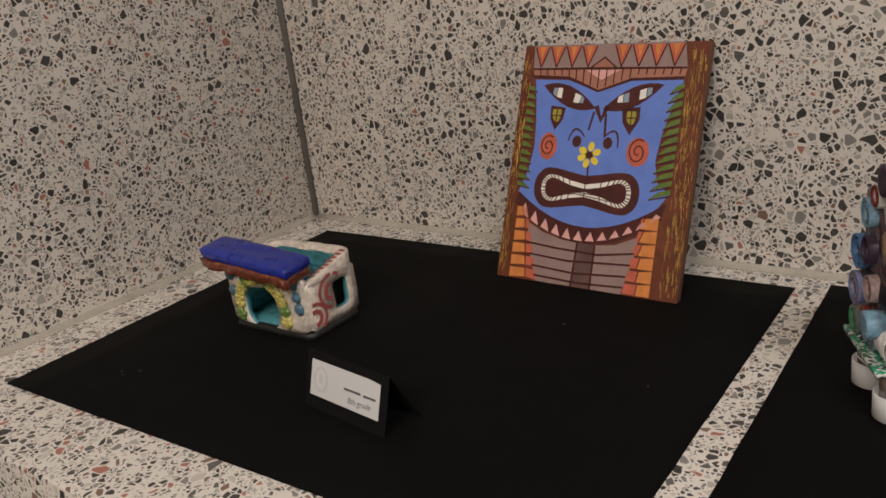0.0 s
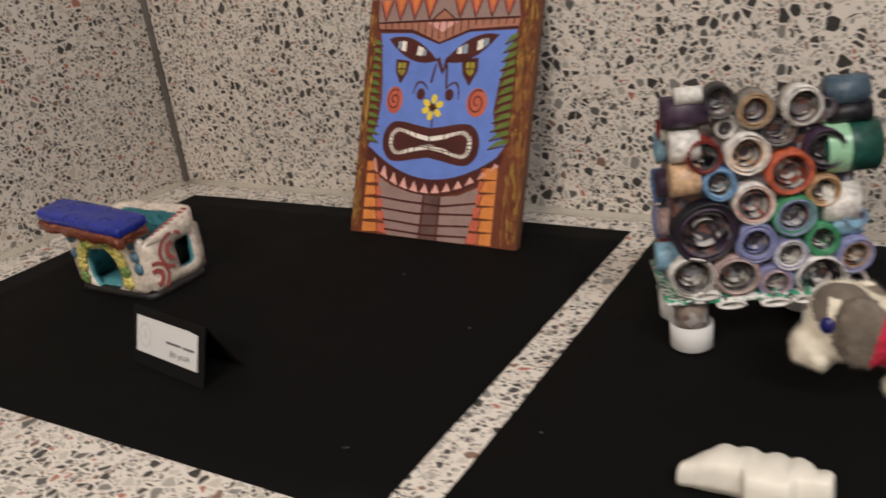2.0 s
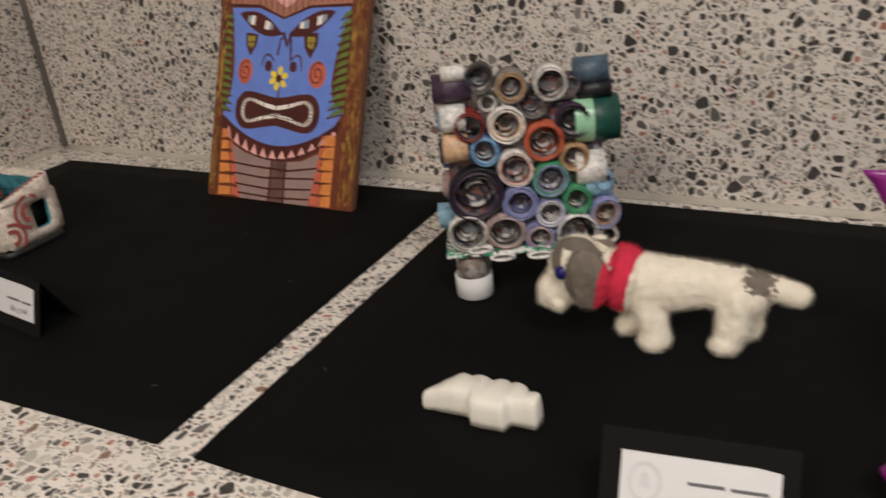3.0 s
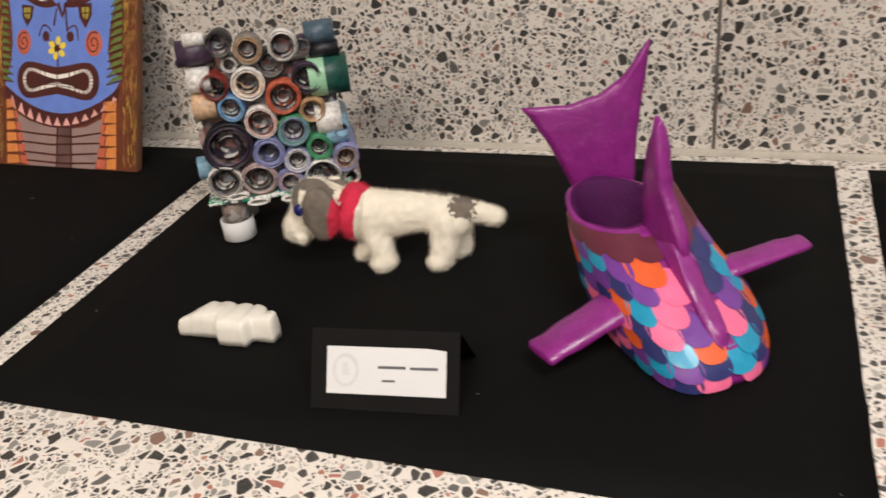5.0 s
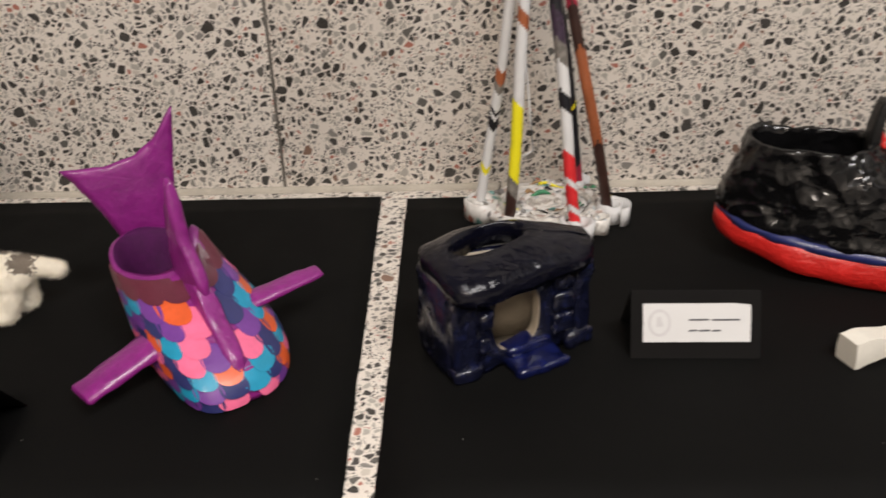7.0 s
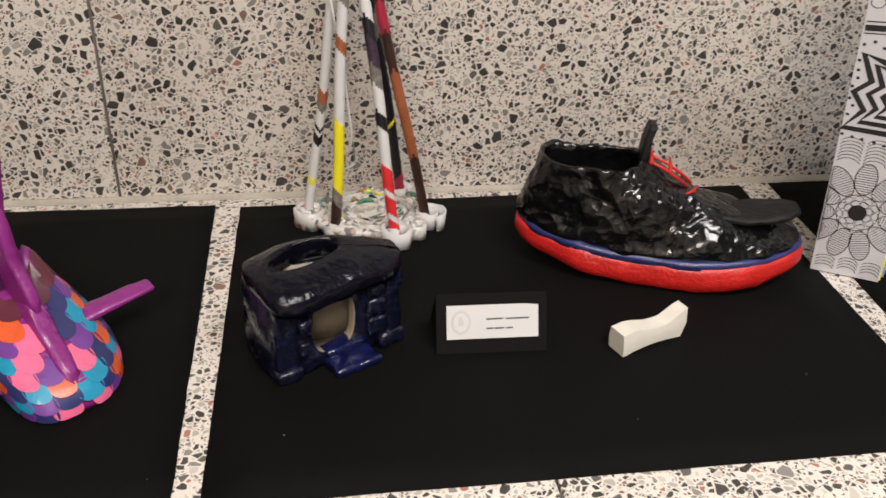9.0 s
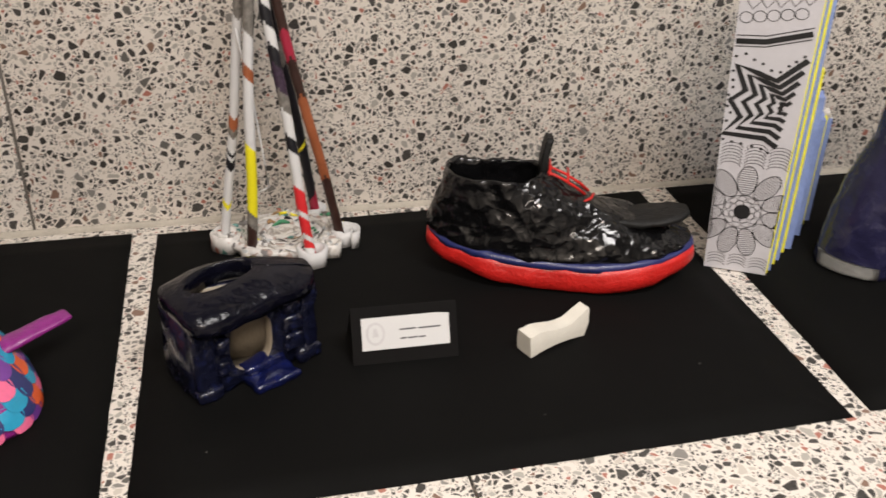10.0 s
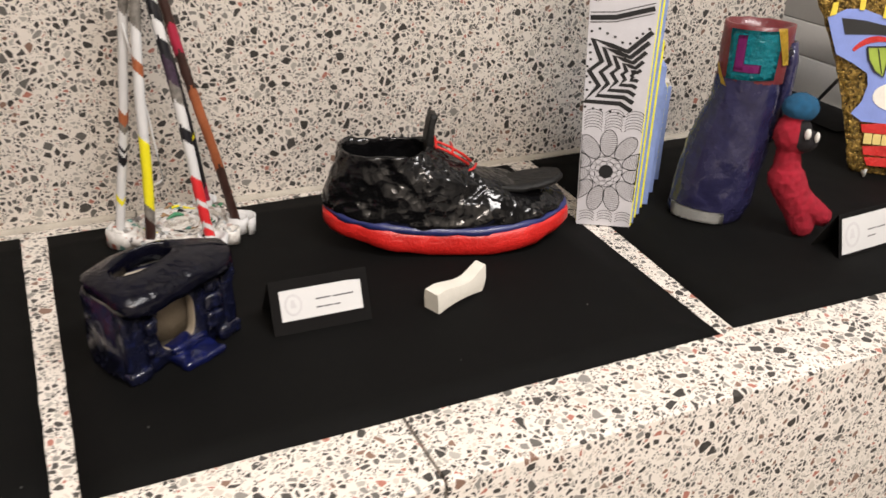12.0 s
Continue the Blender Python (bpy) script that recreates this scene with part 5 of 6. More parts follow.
def roof_z(p):
    return 0.099 + 0.012 * math.exp(-((p.x - 0.075) / 0.07) ** 2 - ((p.y - 0.04) / 0.05) ** 2) - 0.2 * max(0, 0.01 - p.y)


def match(k):
    a = outer[k] - Vector((0.065, 0.024, 0))
    ang = math.atan2(a.y * 1.6, a.x)
    return Vector((0.052 + 0.036 * math.cos(ang), 0.028 + 0.0165 * math.sin(ang), 0))


inner_pts = [match(k) for k in range(56)]
rings = []
for share, lift in ((0.5, -0.008), (0.02, -0.008), (0.0, -0.002), (0.0, 0.004), (0.04, 0.009), (0.3, 0.011), (0.65, 0.012), (0.9, 0.014), (0.98, 0.011), (1.0, 0.004), (0.98, -0.008)):
    rings.append([SM @ (q := outer[k].lerp(inner_pts[k], share), Vector((q.x, q.y, roof_z(q) + lift)))[1] for k in range(56)])
rings.append(rings[0])
loft(bm, rings, caps=(False, False))
bmesh.ops.remove_doubles(bm, verts=bm.verts, dist=0.00001)
part("roof", roughened(bm, 0.0022, 45), NAVY_TOP, shelter, "thick black-navy glazed roof with an oval hole")


def clay_block(name, lo, hi, seed):
    """A hand-pressed block of glazed clay."""
    bm = box(bmesh.new(), lo, hi, 0.0035, SM)
    bmesh.ops.subdivide_edges(bm, edges=[e for e in bm.edges if e.calc_length() > 0.008], cuts=5, use_grid_fill=True)
    return part(name, roughened(roughened(bm, 0.0042, 45, seed), 0.0018, 120, seed), NAVY_GLAZE, shelter)


for n, (x0, z0, x1, z1) in enumerate(((0.104, 0.066, 0.126, 0.082), (0.105, 0.043, 0.128, 0.061), (0.105, 0.02, 0.128, 0.039), (0.026, 0.05, 0.039, 0.066), (0.026, 0.024, 0.039, 0.042))):
    clay_block("column_drum", (x0, -0.008, z0), (x1, 0.004, z1), n * 1.7)
clay_block("corner_pier", (0.128, -0.006, 0.0), (0.1465, 0.01, 0.094), 3.1)
clay_block("corner_pier", (0.002, -0.004, 0.0), (0.026, 0.013, 0.094), 5.2)
clay_block("pier_foot", (0.118, -0.012, 0.0), (0.149, 0.006, 0.017), 7.3)
clay_block("pier_foot", (0.001, -0.008, 0.0), (0.03, 0.012, 0.014), 9.4)
STEP_BLUE = surface("cobalt_glaze", (0.005, 0.008, 0.055), 0.18, 0.6, 120, 90, 0.5, 0.0014, 0.6)
for lo, hi, tip in (((0.055, -0.029, 0.001), (0.108, 0.004, 0.0105), 4), ((0.056, -0.006, 0.009), (0.106, 0.012, 0.02), 2)):
    bm = box(bmesh.new(), lo, hi, 0.003, SM @ Matrix.Rotation(radians(tip), 4, "X"))
    bmesh.ops.subdivide_edges(bm, edges=[e for e in bm.edges if e.calc_length() > 0.02], cuts=5, use_grid_fill=True)
    part("step", roughened(bm, 0.0042, 85), STEP_BLUE, shelter, "cobalt glazed doorstep")
bm = bmesh.new()
m = SM @ plane_of((0.0, 0.067, 0), (0, -1, 0), (0, 0, 1))
pts = [(0.03 + 0.008 * math.cos(k * 0.3), 0.05 + 0.016 * math.sin(k * 0.3)) for k in range(9)]
slab(bm, stroke(pts, 0.0016, 0.3), 0.001, m, 0.0008)
part("scratched_ring", bm, surface("scratched_glaze", (0.06, 0.06, 0.07), 0.4, 0.3), shelter, smooth=False)

# ---- the tripod of rolled paper ----
tripod = thing("paper_tripod", "tall tripod of taped magazine rolls on a coiled paper base", "sculpture", (1.67, -0.09, 0))
TW, TK, TY, TR, TO, TG = WHITE_PAPER, ROLLS["black"], surface("yellow_paper", (0.85, 0.76, 0.02), 0.35, 0.1), surface("red_paper", (0.68, 0.03, 0.035), 0.35, 0.15), surface("copper_paper", (0.33, 0.10, 0.04), 0.35, 0.25), ROLLS["grey"]
DARK_BROWN = surface("dark_brown_paper", (0.04, 0.018, 0.014), 0.35, 0.3)
MAROON = surface("maroon_paper", (0.35, 0.02, 0.05), 0.3, 0.2)
APEX = Vector((1.655, -0.095, 0.405))


def paper_leg(foot, apex_off, bands, r=0.0062):
    """A thin roll from its foot to the top, in bands (share where each ends, material)."""
    p, q = Vector(foot), APEX + Vector(apex_off) * 0.55
    mats, bm, steps = [], bmesh.new(), 150
    for _, mt in bands:
        if mt not in mats:
            mats.append(mt)
    rod(bm, [p.lerp(q, k / steps) + Vector((0.0012 * math.sin(k / steps * 9 + foot[0] * 50), 0, 0)) for k in range(steps + 1)], r, 14)
    bm.faces.ensure_lookup_table()
    # the printed strips wind round the roll
    for k, f in enumerate(bm.faces):
        share = k // 14 / steps + 0.05 * abs((k % 14) / 7 - 1)
        f.material_index = next((mats.index(mt) for end, mt in bands if share <= end), mats.index(bands[-1][1]))
    ob = part("leg", roughened(bm, 0.0006, 130), mats, tripod)
    return ob


paper_leg((1.594, -0.086, 0.012), (-0.014, 0.01, 0), ((0.04, TG), (0.16, TW), (0.18, TY), (0.30, TW), (0.33, TK), (0.345, TW), (0.36, TK), (0.41, TW), (0.44, TG), (0.48, TO), (0.80, TW), (0.9, TG), (1, TK)))
paper_leg((1.627, -0.128, 0.006), (-0.008, -0.012, 0), ((0.13, DARK_BROWN), (0.18, TG), (0.40, TY), (0.62, TW), (0.66, TO), (0.76, TW), (1, TG)), 0.0068)
paper_leg((1.703, -0.158, 0.01), (0.004, -0.014, 0), ((0.07, TR), (0.09, TW), (0.15, TR), (0.17, TW), (0.25, TR), (0.37, TW), (0.42, TK), (0.5, TW), (0.56, TG), (0.64, ROLLS["plum"]), (0.7, TK), (0.76, TW), (0.82, TK), (0.88, TW), (1, TK)), 0.0068)
paper_leg((1.724, -0.03, 0.01), (0.008, 0.012, 0), ((0.1, MAROON), (0.3, TK), (0.31, TY), (0.6, TK), (0.68, TG), (1, TK)), 0.0066)
paper_leg((1.748, -0.113, 0.01), (0.016, 0.0, 0), ((0.16, DARK_BROWN), (0.24, DARK_BROWN), (0.52, TO), (0.64, DARK_BROWN), (0.73, MAROON), (1, DARK_BROWN)), 0.0064)
bm = bmesh.new()
rod(bm, [(1.63, -0.10, 0.30), (1.645, -0.10, 0.2), (1.652, -0.10, 0.13), (1.656, -0.10, 0.09), (1.65, -0.1, 0.086), (1.642, -0.1, 0.083)], 0.0014, 6)
part("loose_string", bm, WHITE_PAPER, tripod, "loose glue string")
bm = bmesh.new()
limb_pts = [APEX + Vector((0, 0, z)) for z in (-0.045, -0.02, 0.01)]
rod(bm, limb_pts, [0.017, 0.019, 0.014], 14)
part("taped_top", roughened(bm, 0.003, 80), PRINT_AND_SHADE, tripod)
# coiled base
TC = Vector((1.672, -0.092, 0))
for ring, (r, tube, z) in enumerate(((0.008, 0.005, 0.0165), (0.0165, 0.005, 0.0165), (0.025, 0.0055, 0.016), (0.034, 0.0055, 0.0155), (0.0435, 0.006, 0.015), (0.053, 0.006, 0.0145), (0.0625, 0.0065, 0.014))):
    bm = bmesh.new()
    n = 40
    pts = []
    for k in range(n + 1):
        a = 2 * math.pi * k / n + ring
        wob = 1 + 0.05 * noise.noise(Vector((math.cos(a) * 2, math.sin(a) * 2, ring * 3.7)))
        pts.append(TC + Vector((r * wob * math.cos(a) * 1.1, r * wob * math.sin(a) * 0.92, z + 0.002 * noise.noise(Vector((a * 2, ring, 0))))))
    rod(bm, pts, tube, 10)
    part("paper_coil", roughened(bm, 0.0012, 150), printed("coil_print", (0.70, 0.68, 0.66), ((0.66, 0.64, 0.62), (0.30, 0.40, 0.38) if ring % 2 else (0.44, 0.34, 0.30), (0.20, 0.19, 0.19)), 120) if ring in (2, 4, 6) else PRINT_PALE, tripod)
bm = slab(bmesh.new(), oval(TC.x, TC.y, 0.068, 0.057, 30), 0.012, None, 0.0015)
part("base_pad", bm, PRINT_PALE, tripod)


def ribbon_curl(c, r, start, turns, width=0.024, mat=WHITE_PAPER):
    """A flat roll curled on its edge like a snail."""
    bm = bmesh.new()
    n, rings = int(26 * turns), []
    for k in range(n + 1):
        t = k / n
        a, rr = start + 2 * math.pi * turns * t, r * (1 - 0.62 * t)
        p, o = Vector((c[0], c[1], 0.002)), Vector((math.cos(a), math.sin(a), 0))
        rings.append([p + o * rr, p + o * (rr - 0.003), p + o * (rr - 0.003) + Vector((0, 0, width)), p + o * rr + Vector((0, 0, width))])
    loft(bm, rings)
    return part("paper_curl", roughened(roughened(bm, 0.0035, 60), 0.0018, 150), mat, tripod)


PRINT_SCRAP = printed("printed_scrap", (0.70, 0.68, 0.65), ((0.62, 0.60, 0.57), (0.12, 0.30, 0.27), (0.46, 0.14, 0.09)), 150)
ribbon_curl((1.597, -0.095), 0.026, 1.0, 1.6, 0.024, PRINT_SCRAP)
ribbon_curl((1.752, -0.108), 0.024, -1.2, 1.5, 0.022)
ribbon_curl((1.706, -0.158), 0.023, 2.2, 1.4, 0.023)
ribbon_curl((1.718, -0.03), 0.02, 0.2, 1.4, 0.02)
ribbon_curl((1.732, -0.14), 0.017, 2.8, 1.2, 0.02, PRINT_PALE)
ribbon_curl((1.625, -0.128), 0.014, 2.8, 1.2, 0.016, PRINT_PALE)
ribbon_curl((1.68, -0.035), 0.016, 2.0, 1.2, 0.02, PRINT_SCRAP)
# torn strips glued over the coils
lr = random.Random(17)
SCRAPS = [WHITE_PAPER, PRINT_SCRAP, PRINT_PALE, ROLLS["green"], ROLLS["tan"], TY, ROLLS["grey"], ROLLS["black"], PRINT_PALE, WHITE_PAPER]
for k in range(34):
    a, r = lr.uniform(0, 2 * math.pi), lr.uniform(0.02, 0.074)
    c = TC + Vector((1.1 * r * math.cos(a), 0.95 * r * math.sin(a), 0.021 - 0.09 * max(0, r - 0.06)))
    way = Vector((-math.sin(a + lr.uniform(-0.6, 0.6)), math.cos(a), 0)).normalized()
    out, n, half = Vector((math.cos(a), math.sin(a), 0)), lr.uniform(0.008, 0.02), lr.uniform(0.0014, 0.0034)
    rings = []
    for j in range(7):
        t = j / 6 - 0.5
        mid = c + way * n * 2 * t - out * 0.012 * t * t + UP * (0.003 * math.cos(t * 5 + k) + 0.0005)
        tip = (out * 0.4 + UP * (0.9 if k % 3 else 0.3)).normalized()
        rings.append([mid - tip * half, mid - tip * half + out * 0.0007, mid + tip * half + out * 0.0007, mid + tip * half])
    loft(bm := bmesh.new(), rings)
    part("paper_strip", roughened(bm, 0.0016, 160), SCRAPS[k % 10], tripod)

# ---- the papier-mache shoe ----
SHOE_BLACK = crumpled("gloss_black_paint", (0.0045, 0.0045, 0.005), 0.13, 0.55, 36.0, 0.0078)
SHOE_RED = surface("red_paint", (0.58, 0.016, 0.013), 0.45, 0.2, 250, 40, 0.7, 0.0016, 0.12)
SHOE_BLUE = surface("dark_blue_paint", (0.02, 0.028, 0.13), 0.4, 0.2, 250, 40, 0.5, 0.001, 0.2)
SHOE_MATT = surface("matt_black_paper", (0.008, 0.008, 0.008), 0.55, 0.5, 260, 70, 0.7, 0.0016, gloss=0.3)
shoe = thing("paper_shoe", "glossy black papier-mache shoe with a red sole and blue stripe", "shoe", (2.02, -0.21, 0))
SA = radians(-14)
SD, SS = Vector((math.cos(SA), math.sin(SA), 0)), Vector((-math.sin(SA), math.cos(SA), 0))
S0 = Vector((1.851, -0.180, 0))


def shoe_ring(z, lo, hi, half, toe, inset=0.0, n=56):
    """A level line of the shoe: from lo to hi along it, half wide, toe: how much fuller the front is."""
    out = []
    mid, span = (lo + hi) / 2, (hi - lo) / 2 - inset
    for k in range(n):
        t = 2 * math.pi * k / n
        c, s = math.cos(t), math.sin(t)
        r = (abs(c) ** 2.5 + abs(s) ** 2.5) ** (-1 / 2.5)
        x = mid + span * c * r
        g = (x - lo) / (hi - lo)
        y = (half - inset) * s * r * (1 + toe * (g - 0.45) - 0.10 * math.exp(-((g - 0.42) / 0.12) ** 2) * (1 if s < 0 else 0.6))
        rock = 0.024 * max(0, 0.42 - g) ** 1.5 / 0.27 + 0.020 * max(0, g - 0.62) ** 1.5 / 0.235
        out.append(S0 + SD * x + SS * (y - 0.016 * math.sin(g * 3.0)) + Vector((0, 0, z + rock * max(0, 1 - z / 0.12))))
    return out


bm = bmesh.new()
loft(bm, [shoe_ring(0.0015, 0.016, 0.33, 0.056, 0.3), shoe_ring(0.006, 0.006, 0.345, 0.0645, 0.3), shoe_ring(0.018, 0.0, 0.351, 0.067, 0.3), shoe_ring(0.029, 0.0, 0.350, 0.065, 0.3), shoe_ring(0.036, 0.001, 0.349, 0.0635, 0.3), shoe_ring(0.037, 0.01, 0.34, 0.055, 0.3)])
bmesh.ops.subdivide_edges(bm, edges=[e for e in bm.edges if e.calc_length() > 0.009], cuts=1, use_grid_fill=True)
part("sole", roughened(roughened(bm, 0.0034, 26), 0.0009, 90, 5.0), SHOE_RED, shoe, "red painted sole")
bm = bmesh.new()
loft(bm, [shoe_ring(0.034, 0.004, 0.347, 0.059, 0.3), shoe_ring(0.035, 0.001, 0.350, 0.0635, 0.3), shoe_ring(0.042, 0.002, 0.349, 0.0625, 0.3), shoe_ring(0.044, 0.008, 0.342, 0.058, 0.3)])
part("stripe", roughened(bm, 0.0045, 30), SHOE_BLUE, shoe, "dark blue stripe above the sole")
bm = bmesh.new()
levels = [(0.040, 0.005, 0.346, 0.059, 0.3), (0.046, 0.003, 0.347, 0.0605, 0.3), (0.052, 0.003, 0.343, 0.059, 0.28), (0.062, 0.004, 0.325, 0.0565, 0.25), (0.070, 0.006, 0.298, 0.054, 0.2), (0.080, 0.008, 0.268, 0.0515, 0.12), (0.092, 0.011, 0.242, 0.049, 0.05), (0.105, 0.014, 0.214, 0.0465, 0), (0.118, 0.017, 0.188, 0.0445, 0), (0.130, 0.020, 0.166, 0.0425, 0), (0.140, 0.022, 0.152, 0.041, 0)]
rings = [shoe_ring(*l) for l in levels]
rings += [shoe_ring(0.1435, 0.024, 0.15, 0.040, 0, 0.002), shoe_ring(0.141, 0.026, 0.148, 0.039, 0, 0.005), shoe_ring(0.12, 0.02, 0.165, 0.043, 0, 0.006), shoe_ring(0.08, 0.016, 0.2, 0.047, 0, 0.008), shoe_ring(0.05, 0.016, 0.25, 0.05, 0, 0.012)]
loft(bm, rings)
bmesh.ops.subdivide_edges(bm, edges=[e for e in bm.edges if e.calc_length() > 0.006], cuts=2, use_grid_fill=True)
roughened(bm, 0.0058, 24)
roughened(bm, 0.0026, 62, 4.0)
roughened(bm, 0.0006, 150, 2.0)
part("upper", bm, SHOE_BLACK, shoe, "crumpled glossy black upper")


def shoe_at(x, y, z):
    return S0 + SD * x + SS * y + Vector((0, 0, z))


def strap(name, rows, material, thick, label=""):
    """A band through rows of (along, across, height, half width)."""
    bm, rings = bmesh.new(), []
    for k, (x, y, z, w) in enumerate(rows):
        nx = rows[min(k + 1, len(rows) - 1)]
        pv = rows[max(k - 1, 0)]
        d = (shoe_at(*nx[:3]) - shoe_at(*pv[:3])).normalized()
        n = d.cross(SS).normalized()
        c = shoe_at(x, y, z)
        rings.append([c - SS * w - n * thick / 2, c + SS * w - n * thick / 2, c + SS * w * 1.0 + n * thick / 2, c - SS * w + n * thick / 2])
    loft(bm, rings)
    bmesh.ops.subdivide_edges(bm, edges=bm.edges, cuts=2, use_grid_fill=True)
    return part(name, roughened(bm, 0.0018, 80), material, shoe, label)


strap("tongue_tab", [(0.146, 0.0, 0.125, 0.015), (0.146, 0.0, 0.145, 0.0165), (0.148, 0.0, 0.165, 0.0165), (0.152, 0.0, 0.183, 0.013)], SHOE_MATT, 0.009, "black tab standing up at the throat")
strap("tongue", [(0.196, -0.008, 0.112, 0.020), (0.215, -0.012, 0.098, 0.023), (0.240, -0.016, 0.086, 0.027), (0.27, -0.018, 0.084, 0.03), (0.295, -0.018, 0.088, 0.031), (0.318, -0.018, 0.093, 0.026), (0.333, -0.018, 0.096, 0.012)], SHOE_MATT, 0.005, "long matt black tongue curling over the toe")
for pts in ([(0.150, -0.026, 0.147), (0.168, -0.024, 0.138), (0.185, -0.022, 0.127), (0.2, -0.021, 0.116)], [(0.152, -0.012, 0.149), (0.172, -0.011, 0.140), (0.192, -0.011, 0.128), (0.206, -0.01, 0.116)], [(0.152, -0.03, 0.145), (0.154, -0.012, 0.150), (0.156, 0.012, 0.148)], [(0.176, -0.026, 0.134), (0.178, -0.01, 0.138), (0.18, 0.012, 0.137)], [(0.196, -0.034, 0.111), (0.206, -0.028, 0.1135), (0.212, -0.014, 0.114)]):
    bm = bmesh.new()
    rod(bm, [shoe_at(p[0], p[1], p[2] - 0.0012) for p in pts], 0.0019, 8)
    part("lace", bm, SHOE_RED, shoe, "red painted lace")

# ---- the tall patterned tower ----
PAPER_ART = surface("white_drawing_paper", (0.60, 0.59, 0.62), 0.6, 0.05, 500, 60, 0.2, 0.0005)
STRIPE_BLUE = surface("periwinkle_paint", (0.22, 0.30, 0.62), 0.5, 0.15, 300, 60)
STRIPE_YELLOW = surface("lemon_paint", (0.83, 0.78, 0.05), 0.5, 0.12, 300, 60)
MARKER = surface("black_marker", (0.012, 0.012, 0.013), 0.5, 0.3)
tower = thing("patterned_tower", "tall white cardboard tower with ink patterns and striped sides", "sculpture", (2.3, -0.24, 0))
BU = Vector((0.071, -0.041, 0)).normalized()
BN = Vector((BU.y, -BU.x, 0))
B0 = Vector((2.217, -0.265, 0.002))
TALL = 0.43
FACE = plane_of(B0, BU, Vector((0, 0, 1)) - BU * 0.062)
bm = slab(bmesh.new(), [(0, 0), (0.079, 0), (0.075, TALL), (-0.020, TALL)], -0.006, FACE)
part("front_panel", bm, PAPER_ART, tower, "white panel with ink patterns", smooth=False)
# striped layers stepping back and to the side
step = [(0.0, 0.0815, TALL, STRIPE_YELLOW, 0.010), (0.006, 0.086, TALL, STRIPE_BLUE, 0.020), (0.010, 0.092, TALL - 0.02, STRIPE_YELLOW, 0.014), (0.016, 0.0985, TALL - 0.04, STRIPE_BLUE, 0.026), (0.022, 0.106, 0.26, STRIPE_YELLOW, 0.014), (0.026, 0.1165, 0.22, STRIPE_BLUE, 0.036), (0.032, 0.121, 0.19, STRIPE_YELLOW, 0.014), (0.036, 0.131, 0.175, STRIPE_BLUE, 0.042), (0.05, 0.139, 0.165, STRIPE_YELLOW, 0.016), (0.055, 0.148, 0.16, STRIPE_BLUE, 0.03)]
depth = -0.006
for x0, x1, tall, colour, thick in step:
    bm = slab(bmesh.new(), [(x0, 0), (x1, 0), (x1 - 0.004 * tall / TALL, tall), (x0 + 0.001, tall)], -thick, FACE, depth)
    part("striped_layer", roughened(bm, 0.0004, 90), colour, tower, smooth=False)
    depth -= thick
bm = slab(bmesh.new(), [(0.055, 0.1602), (0.146, 0.1602), (0.143, 0.167), (0.06, 0.167)], -0.026, FACE, depth + 0.028)
part("cap", bm, PRINT_PALE, tower, smooth=False)


def ink(name, shapes, level=0):
    # the panel, and the drawing with it, widens upwards
    wider = [[(x - (0.077 - x) * 0.26 * y / TALL, y) for x, y in pts] for pts in shapes]
    return coats(name, MARKER, wider, FACE, 0.0002 + 0.0002 * level, 0.0002, tower)


def loop(x, y, a, b, w, turn=0.0, n=24):
    pts = oval(x, y, a, b, n, turn)
    return stroke(pts + [pts[0]], w)


# the flower
fx, fy = 0.036, 0.086
shapes = [oval(fx, fy, 0.0098, 0.0103, 18)]
ink("flower_eye", shapes)
shapes = [loop(fx, fy, 0.0225, 0.0235, 0.0008)]
for r, count in ((0.0125, 8), (0.0185, 11)):
    for k in range(count):
        a = 2 * math.pi * k / count + r * 90
        shapes.append(loop(fx + r * math.cos(a), fy + r * math.sin(a), 0.0046, 0.0036, 0.0006, math.degrees(a) + 90, 10))
ink("flower_ring", shapes)
shapes, lr = [], random.Random(2)
for a in (90, 57, 123, 24, 156, -9, 189, -42, 222, -75, 255):
    d = 0.0435
    reach = 0.020
    c, s = math.cos(radians(a)), math.sin(radians(a))
    px, py = fx + d * c, fy + d * s
    held = lambda p: (min(0.0782, max(0.0012, p[0])), min(0.165, max(0.0015, p[1])))
    ring = [held(p) for p in oval(px, py, reach, 0.0112, 22, a)]
    shapes.append(stroke(ring + ring[:1], 0.0009))
    for j in range(-6, 7):
        t = j * 0.003
        half = 0.0106 * math.sqrt(max(0, 1 - (t / reach) ** 2))
        p, q = held((px + t * c - half * s, py + t * s + half * c)), held((px + t * c + half * s, py + t * s - half * c))
        if math.dist(p, q) > 0.004 and 0.0012 < (p[0] + q[0]) / 2 < 0.0782:
            shapes.append(stroke((p, q), 0.0006))
ink("petal_hatching", shapes)
shapes = []
for z0, rows_up in ((0.004, 4), (0.146, 7)):
    for row in range(rows_up):
        lift, k0 = 0.0042 * row, 12 if z0 < 0.1 else 10
        for bump in range(3):
            cx = (0.014, 0.04, 0.066)[bump]
            pts = [(cx + 0.0115 * math.cos(radians(a)), z0 + lift + (0.007 + 0.0012 * (bump == 1)) * math.sin(radians(a))) for a in range(k0, 180 - k0, 13)]
            shapes.append(stroke([p for p in pts if 0.0015 < p[0] < 0.0775], 0.0007))
ink("wave_hatching", [s for s in shapes if len(s) > 4])
